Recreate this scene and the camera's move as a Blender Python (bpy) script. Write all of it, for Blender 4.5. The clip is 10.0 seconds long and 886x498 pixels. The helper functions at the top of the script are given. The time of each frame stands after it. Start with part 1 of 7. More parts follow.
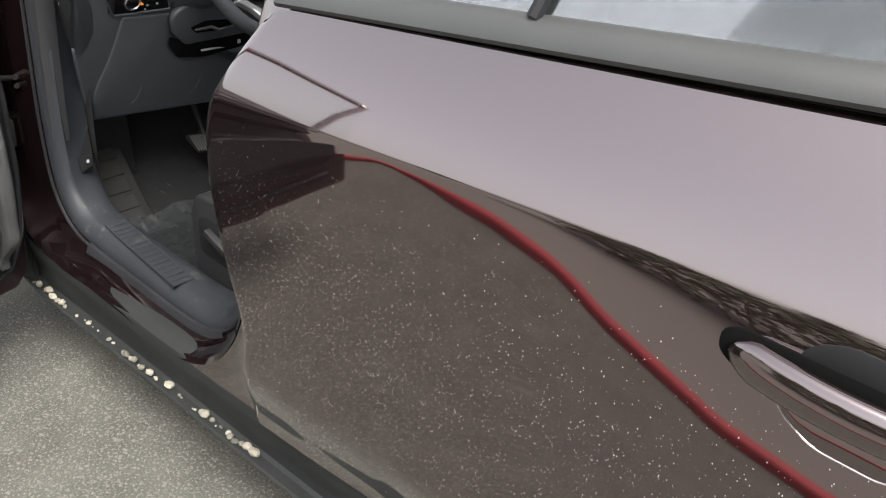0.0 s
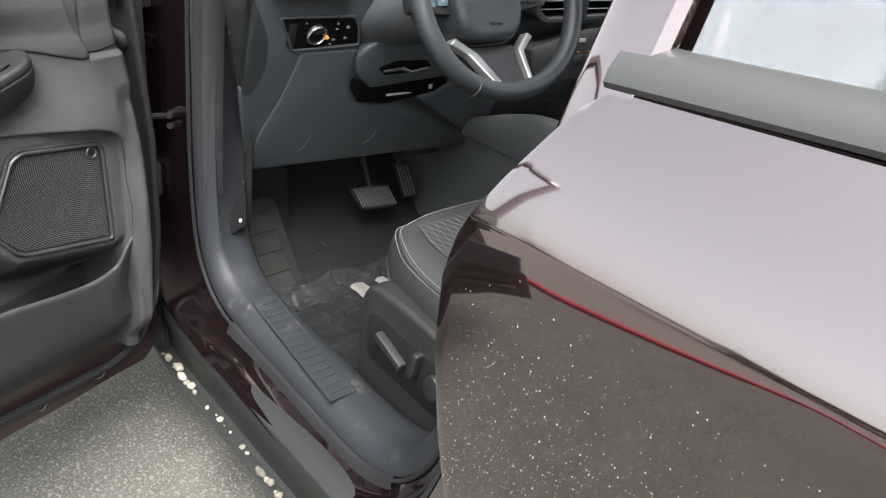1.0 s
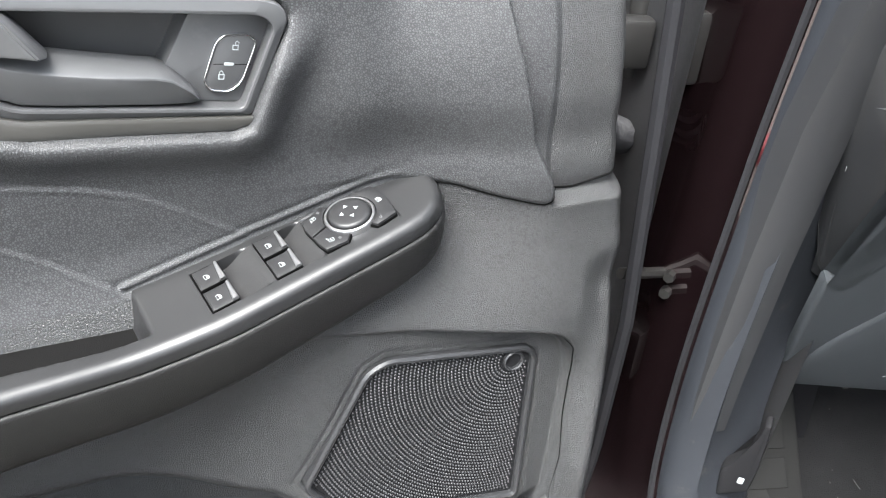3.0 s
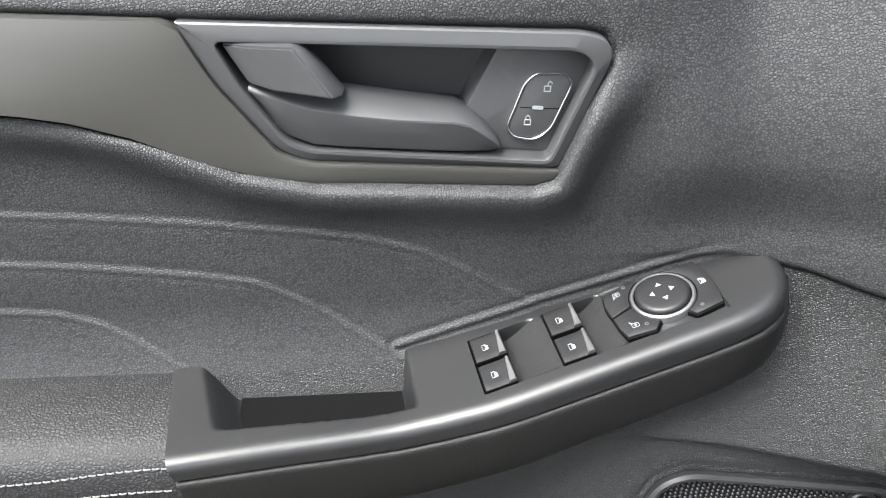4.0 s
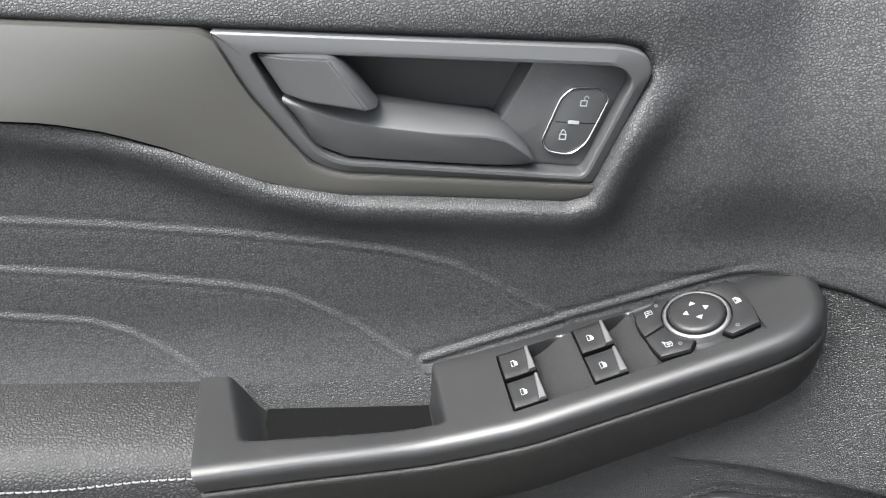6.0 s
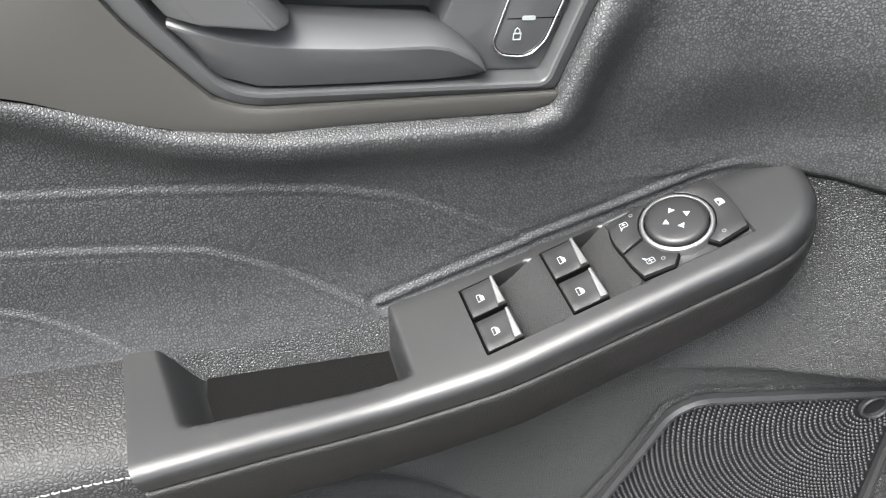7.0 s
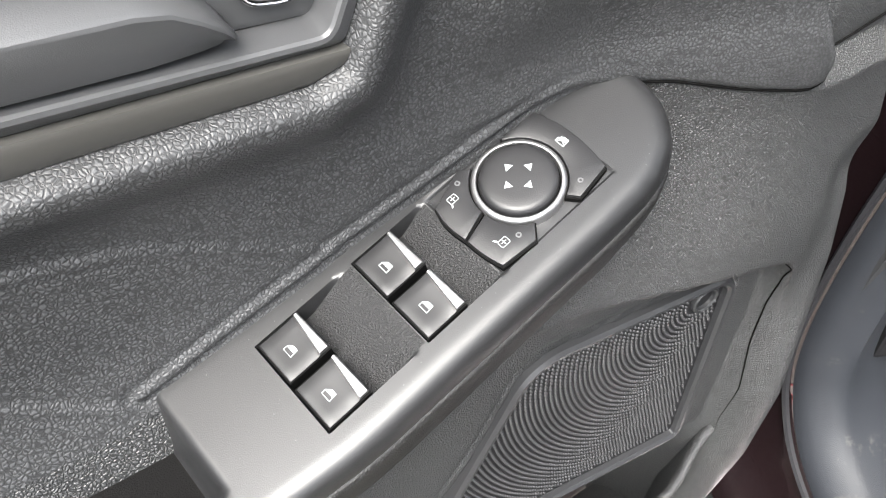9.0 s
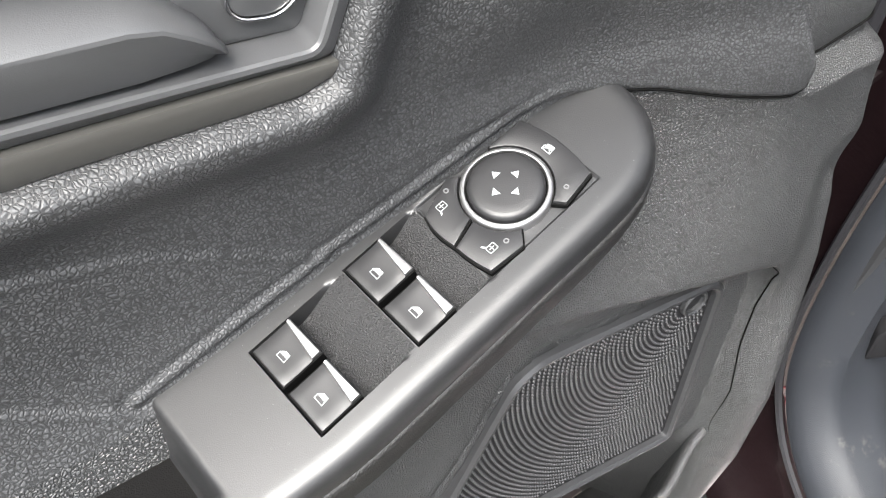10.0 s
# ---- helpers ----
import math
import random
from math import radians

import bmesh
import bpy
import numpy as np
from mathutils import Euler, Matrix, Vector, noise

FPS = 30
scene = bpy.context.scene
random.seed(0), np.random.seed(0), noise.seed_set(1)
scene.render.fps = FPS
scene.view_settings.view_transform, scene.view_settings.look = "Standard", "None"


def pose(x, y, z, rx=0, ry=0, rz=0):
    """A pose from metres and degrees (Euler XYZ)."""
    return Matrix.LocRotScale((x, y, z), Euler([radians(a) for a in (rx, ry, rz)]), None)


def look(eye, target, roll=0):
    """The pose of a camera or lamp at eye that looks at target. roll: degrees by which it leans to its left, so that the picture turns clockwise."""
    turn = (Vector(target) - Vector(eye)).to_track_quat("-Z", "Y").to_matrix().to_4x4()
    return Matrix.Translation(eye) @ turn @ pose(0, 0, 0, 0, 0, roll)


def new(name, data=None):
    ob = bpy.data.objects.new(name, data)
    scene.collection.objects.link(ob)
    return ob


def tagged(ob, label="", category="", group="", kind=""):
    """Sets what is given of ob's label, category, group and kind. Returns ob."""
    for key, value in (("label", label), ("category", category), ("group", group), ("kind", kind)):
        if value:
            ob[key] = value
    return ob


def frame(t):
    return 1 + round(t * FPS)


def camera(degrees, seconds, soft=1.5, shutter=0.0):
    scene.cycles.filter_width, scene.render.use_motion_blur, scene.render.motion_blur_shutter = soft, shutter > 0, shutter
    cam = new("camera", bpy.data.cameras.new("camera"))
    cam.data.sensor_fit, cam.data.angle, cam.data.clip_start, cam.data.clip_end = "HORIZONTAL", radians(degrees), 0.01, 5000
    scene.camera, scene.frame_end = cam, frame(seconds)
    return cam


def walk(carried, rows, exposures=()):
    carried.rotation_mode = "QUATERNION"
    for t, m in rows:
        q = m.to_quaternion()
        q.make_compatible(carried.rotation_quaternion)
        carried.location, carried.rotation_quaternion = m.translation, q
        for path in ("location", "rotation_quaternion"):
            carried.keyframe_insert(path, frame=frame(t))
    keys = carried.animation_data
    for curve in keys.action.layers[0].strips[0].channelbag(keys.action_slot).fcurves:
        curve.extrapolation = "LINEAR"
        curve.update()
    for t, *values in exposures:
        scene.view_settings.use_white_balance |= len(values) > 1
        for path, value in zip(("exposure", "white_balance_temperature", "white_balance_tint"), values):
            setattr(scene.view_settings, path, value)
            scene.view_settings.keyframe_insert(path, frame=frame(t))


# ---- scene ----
cam = camera(59.0, 10.0, 1.1)

PATH = [
    (0, (0.119, 0.591, 1.414), (1.522, 1.652, 0.463), 5.7),
    (0.5, (0.168, 0.817, 1.375), (1.514, 1.965, 0.442), 7.3),
    (1, (0.321, 1.083, 1.338), (1.544, 2.364, 0.409), 7.2),
    (1.5, (0.407, 1.278, 1.306), (1.514, 2.646, 0.355), 7.0),
    (2, (0.447, 1.551, 1.278), (1.533, 2.916, 0.301), 8.3),
    (2.5, (0.516, 1.742, 1.263), (1.337, 3.253, 0.24), 8.1),
    (3, (0.575, 1.883, 1.25), (0.822, 3.554, 0.18), 5.1),
    (3.2, (0.579, 1.915, 1.236), (0.585, 3.613, 0.179), 2.1),
    (4.3, (0.571, 1.988, 1.226), (-0.017, 3.598, 0.194), -1.8),
    (4.5, (0.571, 1.987, 1.226), (-0.028, 3.593, 0.196), -1.8),
    (5, (0.569, 1.982, 1.228), (-0.024, 3.599, 0.21), -1.7),
    (6.5, (0.553, 1.999, 1.228), (0.01, 3.624, 0.197), -1.7),
    (7, (0.53, 2.054, 1.222), (0.179, 3.527, -0.085), -4.5),
    (7.5, (0.507, 2.126, 1.202), (0.542, 3.488, -0.263), -2.9),
    (8, (0.5, 2.176, 1.181), (0.809, 3.435, -0.342), 0.5),
    (8.5, (0.488, 2.186, 1.175), (0.829, 3.417, -0.364), 1.8),
    (9, (0.487, 2.184, 1.178), (0.844, 3.415, -0.357), 2.3),
    (9.5, (0.489, 2.182, 1.18), (0.851, 3.42, -0.348), 2.1),
    (10, (0.489, 2.179, 1.183), (0.855, 3.421, -0.341), 2.0),
]
walk(cam, [(t, look(eye, target, roll)) for t, eye, target, roll in PATH],
     exposures=[(0.0, 2.2, 6700, 9), (0.5, 2.44, 6600, 9), (1.0, 2.7, 6600, 8), (1.5, 3.07, 6350, 7), (2.0, 3.48, 6050, 6), (2.5, 3.57, 6250, 7), (3.0, 3.33, 6350, 8), (4.3, 2.74, 6420, 8), (5.2, 2.74, 6420, 8), (6.5, 2.8, 6420, 8), (7.0, 3.02, 6520, 8), (7.5, 3.08, 6520, 8), (8.5, 3.08, 6560, 9), (10.0, 3.08, 6560, 9)])

# ---- world and light: a bright overcast sky ----
world = bpy.data.worlds.new("overcast_sky")
scene.world = world
world.use_nodes = True
wn, wl = world.node_tree.nodes, world.node_tree.links
sky = wn.new("ShaderNodeTexSky")
sky.sky_type, sky.sun_disc = "NISHITA", False
sky.sun_elevation, sky.sun_rotation = radians(64), radians(219)
sky.air_density, sky.dust_density, sky.ozone_density = 1.0, 3.0, 1.0
grey = wn.new("ShaderNodeHueSaturation")
grey.inputs["Saturation"].default_value = 0.3
wl.new(sky.outputs[0], grey.inputs["Color"])
wl.new(grey.outputs[0], wn["Background"].inputs["Color"])
wn["Background"].inputs["Strength"].default_value = 0.108
sun = new("sun", bpy.data.lights.new("sun", "SUN"))
sun.data.energy, sun.data.angle, sun.data.color = 1.8, radians(38), (1.0, 0.97, 0.93)
sun.matrix_world = look((-2.2, -1.5, 8), (0.6, 2.0, 0.8))


# ---- materials ----
def material(name, color, rough=0.5, metal=0.0, coat=0.0, spec=0.5, vary=0.15, vary_scale=9.0, grain=0.0, grain_scale=400.0,
             grain_kind="noise", wear=None, wear_scale=25.0, wear_level=0.62, rough_vary=0.1, random_piece=0.0, coat_ior=1.5):
    """A surface with broad tone variation, fine relief, and an optional second colour in worn or dusty patches."""
    m = bpy.data.materials.new(name)
    m.use_nodes = True
    nodes, links = m.node_tree.nodes, m.node_tree.links
    b = nodes["Principled BSDF"]
    b.inputs["Metallic"].default_value = metal
    b.inputs["Coat Weight"].default_value = coat
    b.inputs["Coat IOR"].default_value = coat_ior
    b.inputs["Coat Roughness"].default_value = 0.03
    b.inputs["Specular IOR Level"].default_value = spec
    co = nodes.new("ShaderNodeTexCoord")
    broad = nodes.new("ShaderNodeTexNoise")
    broad.inputs["Scale"].default_value, broad.inputs["Detail"].default_value = vary_scale, 5
    links.new(co.outputs["Object"], broad.inputs["Vector"])
    tone = nodes.new("ShaderNodeMapRange")
    tone.inputs["To Min"].default_value, tone.inputs["To Max"].default_value = 1 - vary, 1 + vary
    links.new(broad.outputs["Fac"], tone.inputs["Value"])
    mix = nodes.new("ShaderNodeMix")
    mix.data_type, mix.blend_type = "RGBA", "MULTIPLY"
    mix.inputs["Factor"].default_value = 1.0
    mix.inputs["A"].default_value = (*color, 1)
    links.new(tone.outputs[0], mix.inputs["B"])
    col = mix.outputs["Result"]
    if random_piece:
        info = nodes.new("ShaderNodeObjectInfo")
        rp = nodes.new("ShaderNodeMapRange")
        rp.inputs["To Min"].default_value, rp.inputs["To Max"].default_value = 1 - random_piece, 1 + random_piece
        links.new(info.outputs["Random"], rp.inputs["Value"])
        mx = nodes.new("ShaderNodeMix")
        mx.data_type, mx.blend_type = "RGBA", "MULTIPLY"
        mx.inputs["Factor"].default_value = 1.0
        links.new(col, mx.inputs["A"])
        links.new(rp.outputs[0], mx.inputs["B"])
        col = mx.outputs["Result"]
    rg = nodes.new("ShaderNodeMapRange")
    rg.inputs["To Min"].default_value, rg.inputs["To Max"].default_value = rough * (1 - rough_vary), min(1, rough * (1 + rough_vary))
    links.new(broad.outputs["Fac"], rg.inputs["Value"])
    rough_out = rg.outputs[0]
    if wear:
        patch = nodes.new("ShaderNodeTexNoise")
        patch.inputs["Scale"].default_value, patch.inputs["Detail"].default_value, patch.inputs["Roughness"].default_value = wear_scale, 8, 0.7
        links.new(co.outputs["Object"], patch.inputs["Vector"])
        ramp = nodes.new("ShaderNodeMapRange")
        ramp.inputs["From Min"].default_value, ramp.inputs["From Max"].default_value = wear_level, wear_level + 0.12
        links.new(patch.outputs["Fac"], ramp.inputs["Value"])
        dust = nodes.new("ShaderNodeMix")
        dust.data_type = "RGBA"
        links.new(ramp.outputs[0], dust.inputs["Factor"])
        links.new(col, dust.inputs["A"])
        dust.inputs["B"].default_value = (*wear, 1)
        col = dust.outputs["Result"]
    links.new(col, b.inputs["Base Color"])
    links.new(rough_out, b.inputs["Roughness"])
    if grain:
        if grain_kind == "leather":
            wob = nodes.new("ShaderNodeTexNoise")
            wob.inputs["Scale"].default_value, wob.inputs["Detail"].default_value = grain_scale * 0.6, 2
            links.new(co.outputs["Object"], wob.inputs["Vector"])
            add = nodes.new("ShaderNodeMix")
            add.data_type, add.blend_type = "RGBA", "ADD"
            add.inputs["Factor"].default_value = 0.9 / grain_scale
            links.new(co.outputs["Object"], add.inputs["A"])
            links.new(wob.outputs["Color"], add.inputs["B"])
            g = nodes.new("ShaderNodeTexVoronoi")
            g.feature = "DISTANCE_TO_EDGE"
            g.inputs["Scale"].default_value = grain_scale
            links.new(add.outputs["Result"], g.inputs["Vector"])
            soft = nodes.new("ShaderNodeMapRange")
            soft.interpolation_type = "SMOOTHSTEP"
            soft.inputs["From Min"].default_value, soft.inputs["From Max"].default_value = 0.0, 0.32
            links.new(g.outputs["Distance"], soft.inputs["Value"])
            height = soft.outputs[0]
            # grooves darkened in the base colour, standing in for their shade
            furrow_shade = nodes.new("ShaderNodeMapRange")
            furrow_shade.inputs["To Min"].default_value, furrow_shade.inputs["To Max"].default_value = 0.42, 1.32
            links.new(height, furrow_shade.inputs["Value"])
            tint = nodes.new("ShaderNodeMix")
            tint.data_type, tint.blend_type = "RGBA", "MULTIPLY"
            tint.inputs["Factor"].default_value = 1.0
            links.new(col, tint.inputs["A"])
            links.new(furrow_shade.outputs[0], tint.inputs["B"])
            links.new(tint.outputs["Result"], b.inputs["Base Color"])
        else:
            g = nodes.new("ShaderNodeTexNoise")
            g.inputs["Scale"].default_value, g.inputs["Detail"].default_value = grain_scale, 3
            links.new(co.outputs["Object"], g.inputs["Vector"])
            height = g.outputs["Fac"]
        bump = nodes.new("ShaderNodeBump")
        bump.inputs["Strength"].default_value, bump.inputs["Distance"].default_value = grain, (0.32 / grain_scale if grain_kind == "leather" else 0.0016)
        links.new(height, bump.inputs["Height"])
        links.new(bump.outputs[0], b.inputs["Normal"])
    return m


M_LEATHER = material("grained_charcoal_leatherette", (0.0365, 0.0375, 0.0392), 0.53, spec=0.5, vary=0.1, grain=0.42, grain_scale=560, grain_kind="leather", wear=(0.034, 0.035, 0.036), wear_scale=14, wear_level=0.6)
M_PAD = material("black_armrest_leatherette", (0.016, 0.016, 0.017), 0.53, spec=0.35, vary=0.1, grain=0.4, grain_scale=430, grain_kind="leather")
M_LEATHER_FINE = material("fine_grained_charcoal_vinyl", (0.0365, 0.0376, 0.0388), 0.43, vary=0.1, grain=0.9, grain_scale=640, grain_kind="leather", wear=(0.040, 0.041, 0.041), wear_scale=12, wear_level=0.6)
M_PLASTIC = material("soft_black_plastic", (0.022, 0.0225, 0.024), 0.34, vary=0.12, grain=0.12, grain_scale=2500, wear=(0.034, 0.034, 0.034), wear_scale=30, wear_level=0.62)
M_PLASTIC_DARK = material("dark_plastic", (0.018, 0.018, 0.019), 0.4, vary=0.15, grain=0.2, grain_scale=1200)
M_DASH = material("dash_charcoal_plastic", (0.047, 0.052, 0.057), 0.44, spec=0.4, vary=0.12, grain=0.25, grain_scale=1300, wear=(0.05, 0.055, 0.059), wear_scale=9, wear_level=0.58)
M_SHIELD = material("matt_black_seat_shield", (0.0125, 0.013, 0.0135), 0.5, spec=0.4, vary=0.12, grain=0.2, grain_scale=1500)
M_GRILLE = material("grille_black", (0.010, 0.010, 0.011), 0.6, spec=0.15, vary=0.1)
M_BUTTON = material("button_black_plastic", (0.013, 0.013, 0.0138), 0.42, spec=0.4, vary=0.1, grain=0.1, grain_scale=2000)
M_STUD = material("grille_stud_black", (0.024, 0.024, 0.0255), 0.42, vary=0.1)
# near-black for gaps, hollows and rubber; in gaps and hollows it imitates shade
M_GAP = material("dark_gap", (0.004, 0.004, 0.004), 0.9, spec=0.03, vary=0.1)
M_TRIM = material("satin_gunmetal_trim", (0.072, 0.0705, 0.066), 0.36, metal=0.4, vary=0.06, grain=0.04, grain_scale=3000)
M_BEZEL = material("satin_charcoal_plastic", (0.054, 0.055, 0.057), 0.36, vary=0.1, grain=0.1, grain_scale=2500, wear=(0.070, 0.070, 0.071), wear_scale=30, wear_level=0.62)
M_CONSOLE = material("console_charcoal_plastic", (0.058, 0.062, 0.064), 0.45, vary=0.12, grain=0.2, grain_scale=1500)
M_LIP = material("satin_chrome_lip", (0.30, 0.30, 0.305), 0.36, metal=0.9, vary=0.08)
M_CAP = material("satin_black_cap_plastic", (0.0118, 0.0120, 0.0126), 0.39, spec=0.58, vary=0.12, grain=0.1, grain_scale=2200, wear=(0.021, 0.021, 0.021), wear_scale=26, wear_level=0.6)
# darker copy of the trim vinyl, for the shaded side of the armrest
M_ARM_SHADED = material("grained_vinyl_shaded_copy", (0.0125, 0.0125, 0.0125), 0.47, spec=0.42, vary=0.1, grain=0.4, grain_scale=800, grain_kind="leather")
M_SCOOP = material("coarse_matt_black_plastic", (0.0125, 0.0125, 0.013), 0.5, spec=0.4, vary=0.2, vary_scale=60, grain=0.8, grain_scale=1300, wear=(0.022, 0.022, 0.021), wear_scale=50, wear_level=0.6)
M_WELL_FLOOR = material("near_black_matt_insert", (0.0045, 0.0044, 0.0044), 0.85, spec=0.06, vary=0.12, grain=0.3, grain_scale=1500)
M_CHROME = material("satin_chrome", (0.72, 0.72, 0.73), 0.22, metal=1.0, vary=0.05)
M_CHROME_DARK = material("satin_dark_chrome", (0.3, 0.31, 0.32), 0.25, metal=1.0, vary=0.05)
M_MARK = material("white_printed_mark", (0.30, 0.325, 0.33), 0.5, vary=0.04)
M_MARK_ORANGE = material("amber_printed_mark", (0.9, 0.3, 0.04), 0.5, vary=0.04)
M_PAINT = material("dark_maroon_metallic_paint", (0.086, 0.049, 0.051), 0.06, metal=0.94, coat=1.0, coat_ior=2.25, vary=0.08, vary_scale=4)
# darker copy of the body paint; the jamb's dimness sits in its colour
M_PAINT_SHADED = material("maroon_paint_shaded_copy", (0.052, 0.027, 0.031), 0.08, metal=0.9, coat=1.0, coat_ior=2.2, vary=0.1, vary_scale=4)
# body paint made dull and near-black in place of its dark reflections
M_FOOT = material("maroon_paint_dark_reflection", (0.022, 0.012, 0.0135), 0.35, coat=0.3, vary=0.25, vary_scale=14, wear=(0.05, 0.045, 0.04), wear_scale=60, wear_level=0.66)
M_CLADDING = material("grey_textured_cladding", (0.015, 0.0165, 0.0165), 0.55, spec=0.35, vary=0.15, grain=0.3, grain_scale=900, wear=(0.032, 0.032, 0.030), wear_scale=30, wear_level=0.62)
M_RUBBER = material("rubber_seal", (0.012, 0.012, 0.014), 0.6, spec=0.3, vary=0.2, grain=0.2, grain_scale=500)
M_SILL = material("scuffed_sill_plastic", (0.017, 0.019, 0.023), 0.54, spec=0.32, vary=0.2, grain=0.25, grain_scale=1200, wear=(0.075, 0.072, 0.068), wear_scale=14, wear_level=0.6)
M_CARPET = material("black_carpet", (0.0145, 0.0145, 0.0152), 0.95, spec=0.1, vary=0.3, vary_scale=40, grain=1.0, grain_scale=700)
M_MAT = material("plastic_film_over_black_mat", (0.012, 0.0128, 0.0135), 0.27, vary=0.35, vary_scale=30, grain=0.8, grain_scale=60, wear=(0.030, 0.031, 0.032), wear_scale=45, wear_level=0.6)
M_PAPER = material("worn_white_paper", (0.13, 0.126, 0.117), 0.8, vary=0.12, wear=(0.11, 0.105, 0.095), wear_scale=60, wear_level=0.6)
M_CLOTH = material("charcoal_seat_cloth", (0.028, 0.030, 0.0305), 0.8, spec=0.3, vary=0.12, grain=0.6, grain_scale=1700)
M_SEAT_SIDE = material("charcoal_seat_vinyl", (0.023, 0.025, 0.025), 0.5, vary=0.1, grain=0.4, grain_scale=1000, grain_kind="leather")
M_THREAD = material("pale_grey_thread", (0.15, 0.15, 0.147), 0.8, vary=0.1)
M_ASPHALT = material("worn_grey_asphalt", (0.070, 0.069, 0.061), 0.9, spec=0.2, vary=0.4, vary_scale=9, grain=3.0, grain_scale=110, wear=(0.19, 0.186, 0.163), wear_scale=150, wear_level=0.53)
M_STONE = material("pale_limestone_chip", (0.17, 0.158, 0.13), 0.9, vary=0.3, vary_scale=90, grain=0.8, grain_scale=300, random_piece=0.6)
M_AGGREGATE = material("asphalt_chippings", (0.11, 0.108, 0.095), 0.9, vary=0.6, vary_scale=120)
M_STEEL = material("oily_dark_steel", (0.014, 0.0135, 0.013), 0.5, metal=0.2, vary=0.3, vary_scale=40)
M_PEDAL = material("ribbed_pedal_rubber", (0.0125, 0.0126, 0.0124), 0.7, spec=0.25, vary=0.15)
M_BLUE = material("blue_enamel", (0.02, 0.05, 0.28), 0.2, coat=1.0, vary=0.05)
M_GLOSS_BLACK = material("gloss_black", (0.006, 0.006, 0.007), 0.08, coat=1.0, vary=0.1)
M_BARK = material("bark", (0.09, 0.07, 0.05), 0.9, vary=0.4, vary_scale=12, grain=1.0, grain_scale=60)
M_LEAF = material("dark_leaves", (0.05, 0.07, 0.03), 0.6, vary=0.4, vary_scale=5)
M_SCREEN = bpy.data.materials.new("lit_blue_screen")
M_SCREEN.use_nodes = True
sb = M_SCREEN.node_tree.nodes["Principled BSDF"]
sb.inputs["Base Color"].default_value = (0.01, 0.05, 0.15, 1)
sb.inputs["Emission Color"].default_value = (0.03, 0.16, 0.5, 1)
sb.inputs["Emission Strength"].default_value = 0.12
M_GLASS_CLEAR = bpy.data.materials.new("clear_window_glass")
M_GLASS_CLEAR.use_nodes = True
gc = M_GLASS_CLEAR.node_tree.nodes["Principled BSDF"]
gc.inputs["Base Color"].default_value = (0.9, 0.93, 0.92, 1)
gc.inputs["Roughness"].default_value = 0.01
gc.inputs["Transmission Weight"].default_value = 1.0
gc.inputs["IOR"].default_value = 1.02
M_GLASS = bpy.data.materials.new("tinted_window_glass")
M_GLASS.use_nodes = True
gb = M_GLASS.node_tree.nodes["Principled BSDF"]
gb.inputs["Base Color"].default_value = (0.03, 0.035, 0.035, 1)
gb.inputs["Roughness"].default_value = 0.02
gb.inputs["Transmission Weight"].default_value = 0.35
gb.inputs["IOR"].default_value = 2.7


# ---- mesh tools ----
def mesh_ob(name, bm, mat, parent=None, label="", smooth=True, angle=40):
    bmesh.ops.recalc_face_normals(bm, faces=bm.faces[:])
    me = bpy.data.meshes.new(name)
    lim = radians(angle)
    for e in bm.edges:
        e.smooth = len(e.link_faces) != 2 or e.calc_face_angle(0) < lim
    for fc in bm.faces:
        fc.smooth = smooth
    bm.to_mesh(me)
    bm.free()
    me.materials.append(mat)
    ob = new(name, me)
    if parent is not None:
        ob.parent = parent
    if label:
        ob["label"] = label
    return ob


def part(name, bm, mat, parent, label="", angle=40):
    return mesh_ob(name, bm, mat, parent, label, angle=angle)


def thing(name, label, category, kind="", group="", at=(0, 0, 0)):
    ob = new(name)
    ob.location = at
    return tagged(ob, label, category, group, kind)


def grid_bm(rows):
    """A sheet through rows of points of equal length."""
    bm = bmesh.new()
    vs = [[bm.verts.new(p) for p in row] for row in rows]
    for i in range(len(vs) - 1):
        for j in range(len(vs[0]) - 1):
            bm.faces.new((vs[i][j], vs[i][j + 1], vs[i + 1][j + 1], vs[i + 1][j]))
    return bm


def loft(sections, closed=True, caps=True):
    """A skin through sections (rings of points)."""
    bm = bmesh.new()
    vs = [[bm.verts.new(p) for p in ring] for ring in sections]
    n = len(vs[0])
    for i in range(len(vs) - 1):
        for j in range(n if closed else n - 1):
            k = (j + 1) % n
            bm.faces.new((vs[i][j], vs[i][k], vs[i + 1][k], vs[i + 1][j]))
    if caps and closed:
        bm.faces.new(vs[0])
        bm.faces.new(vs[-1][::-1])
    return bm


def rounded(poly, r, n=4):
    """A polygon's corners rounded by radius r (a number or one for each corner)."""
    out, m = [], len(poly)
    for i in range(m):
        p, a, b = Vector(poly[i]), Vector(poly[i - 1]), Vector(poly[(i + 1) % m])
        ri = r[i] if hasattr(r, "__len__") else r
        u, v = (a - p), (b - p)
        k = min(ri, 0.48 * u.length, 0.48 * v.length)
        if k < 1e-5:
            out.append(tuple(p))
            continue
        s, e = p + u.normalized() * k, p + v.normalized() * k
        for j in range(n + 1):
            q = j / n
            out.append(tuple(s * (1 - q) ** 2 + p * 2 * q * (1 - q) + e * q * q))
    return out


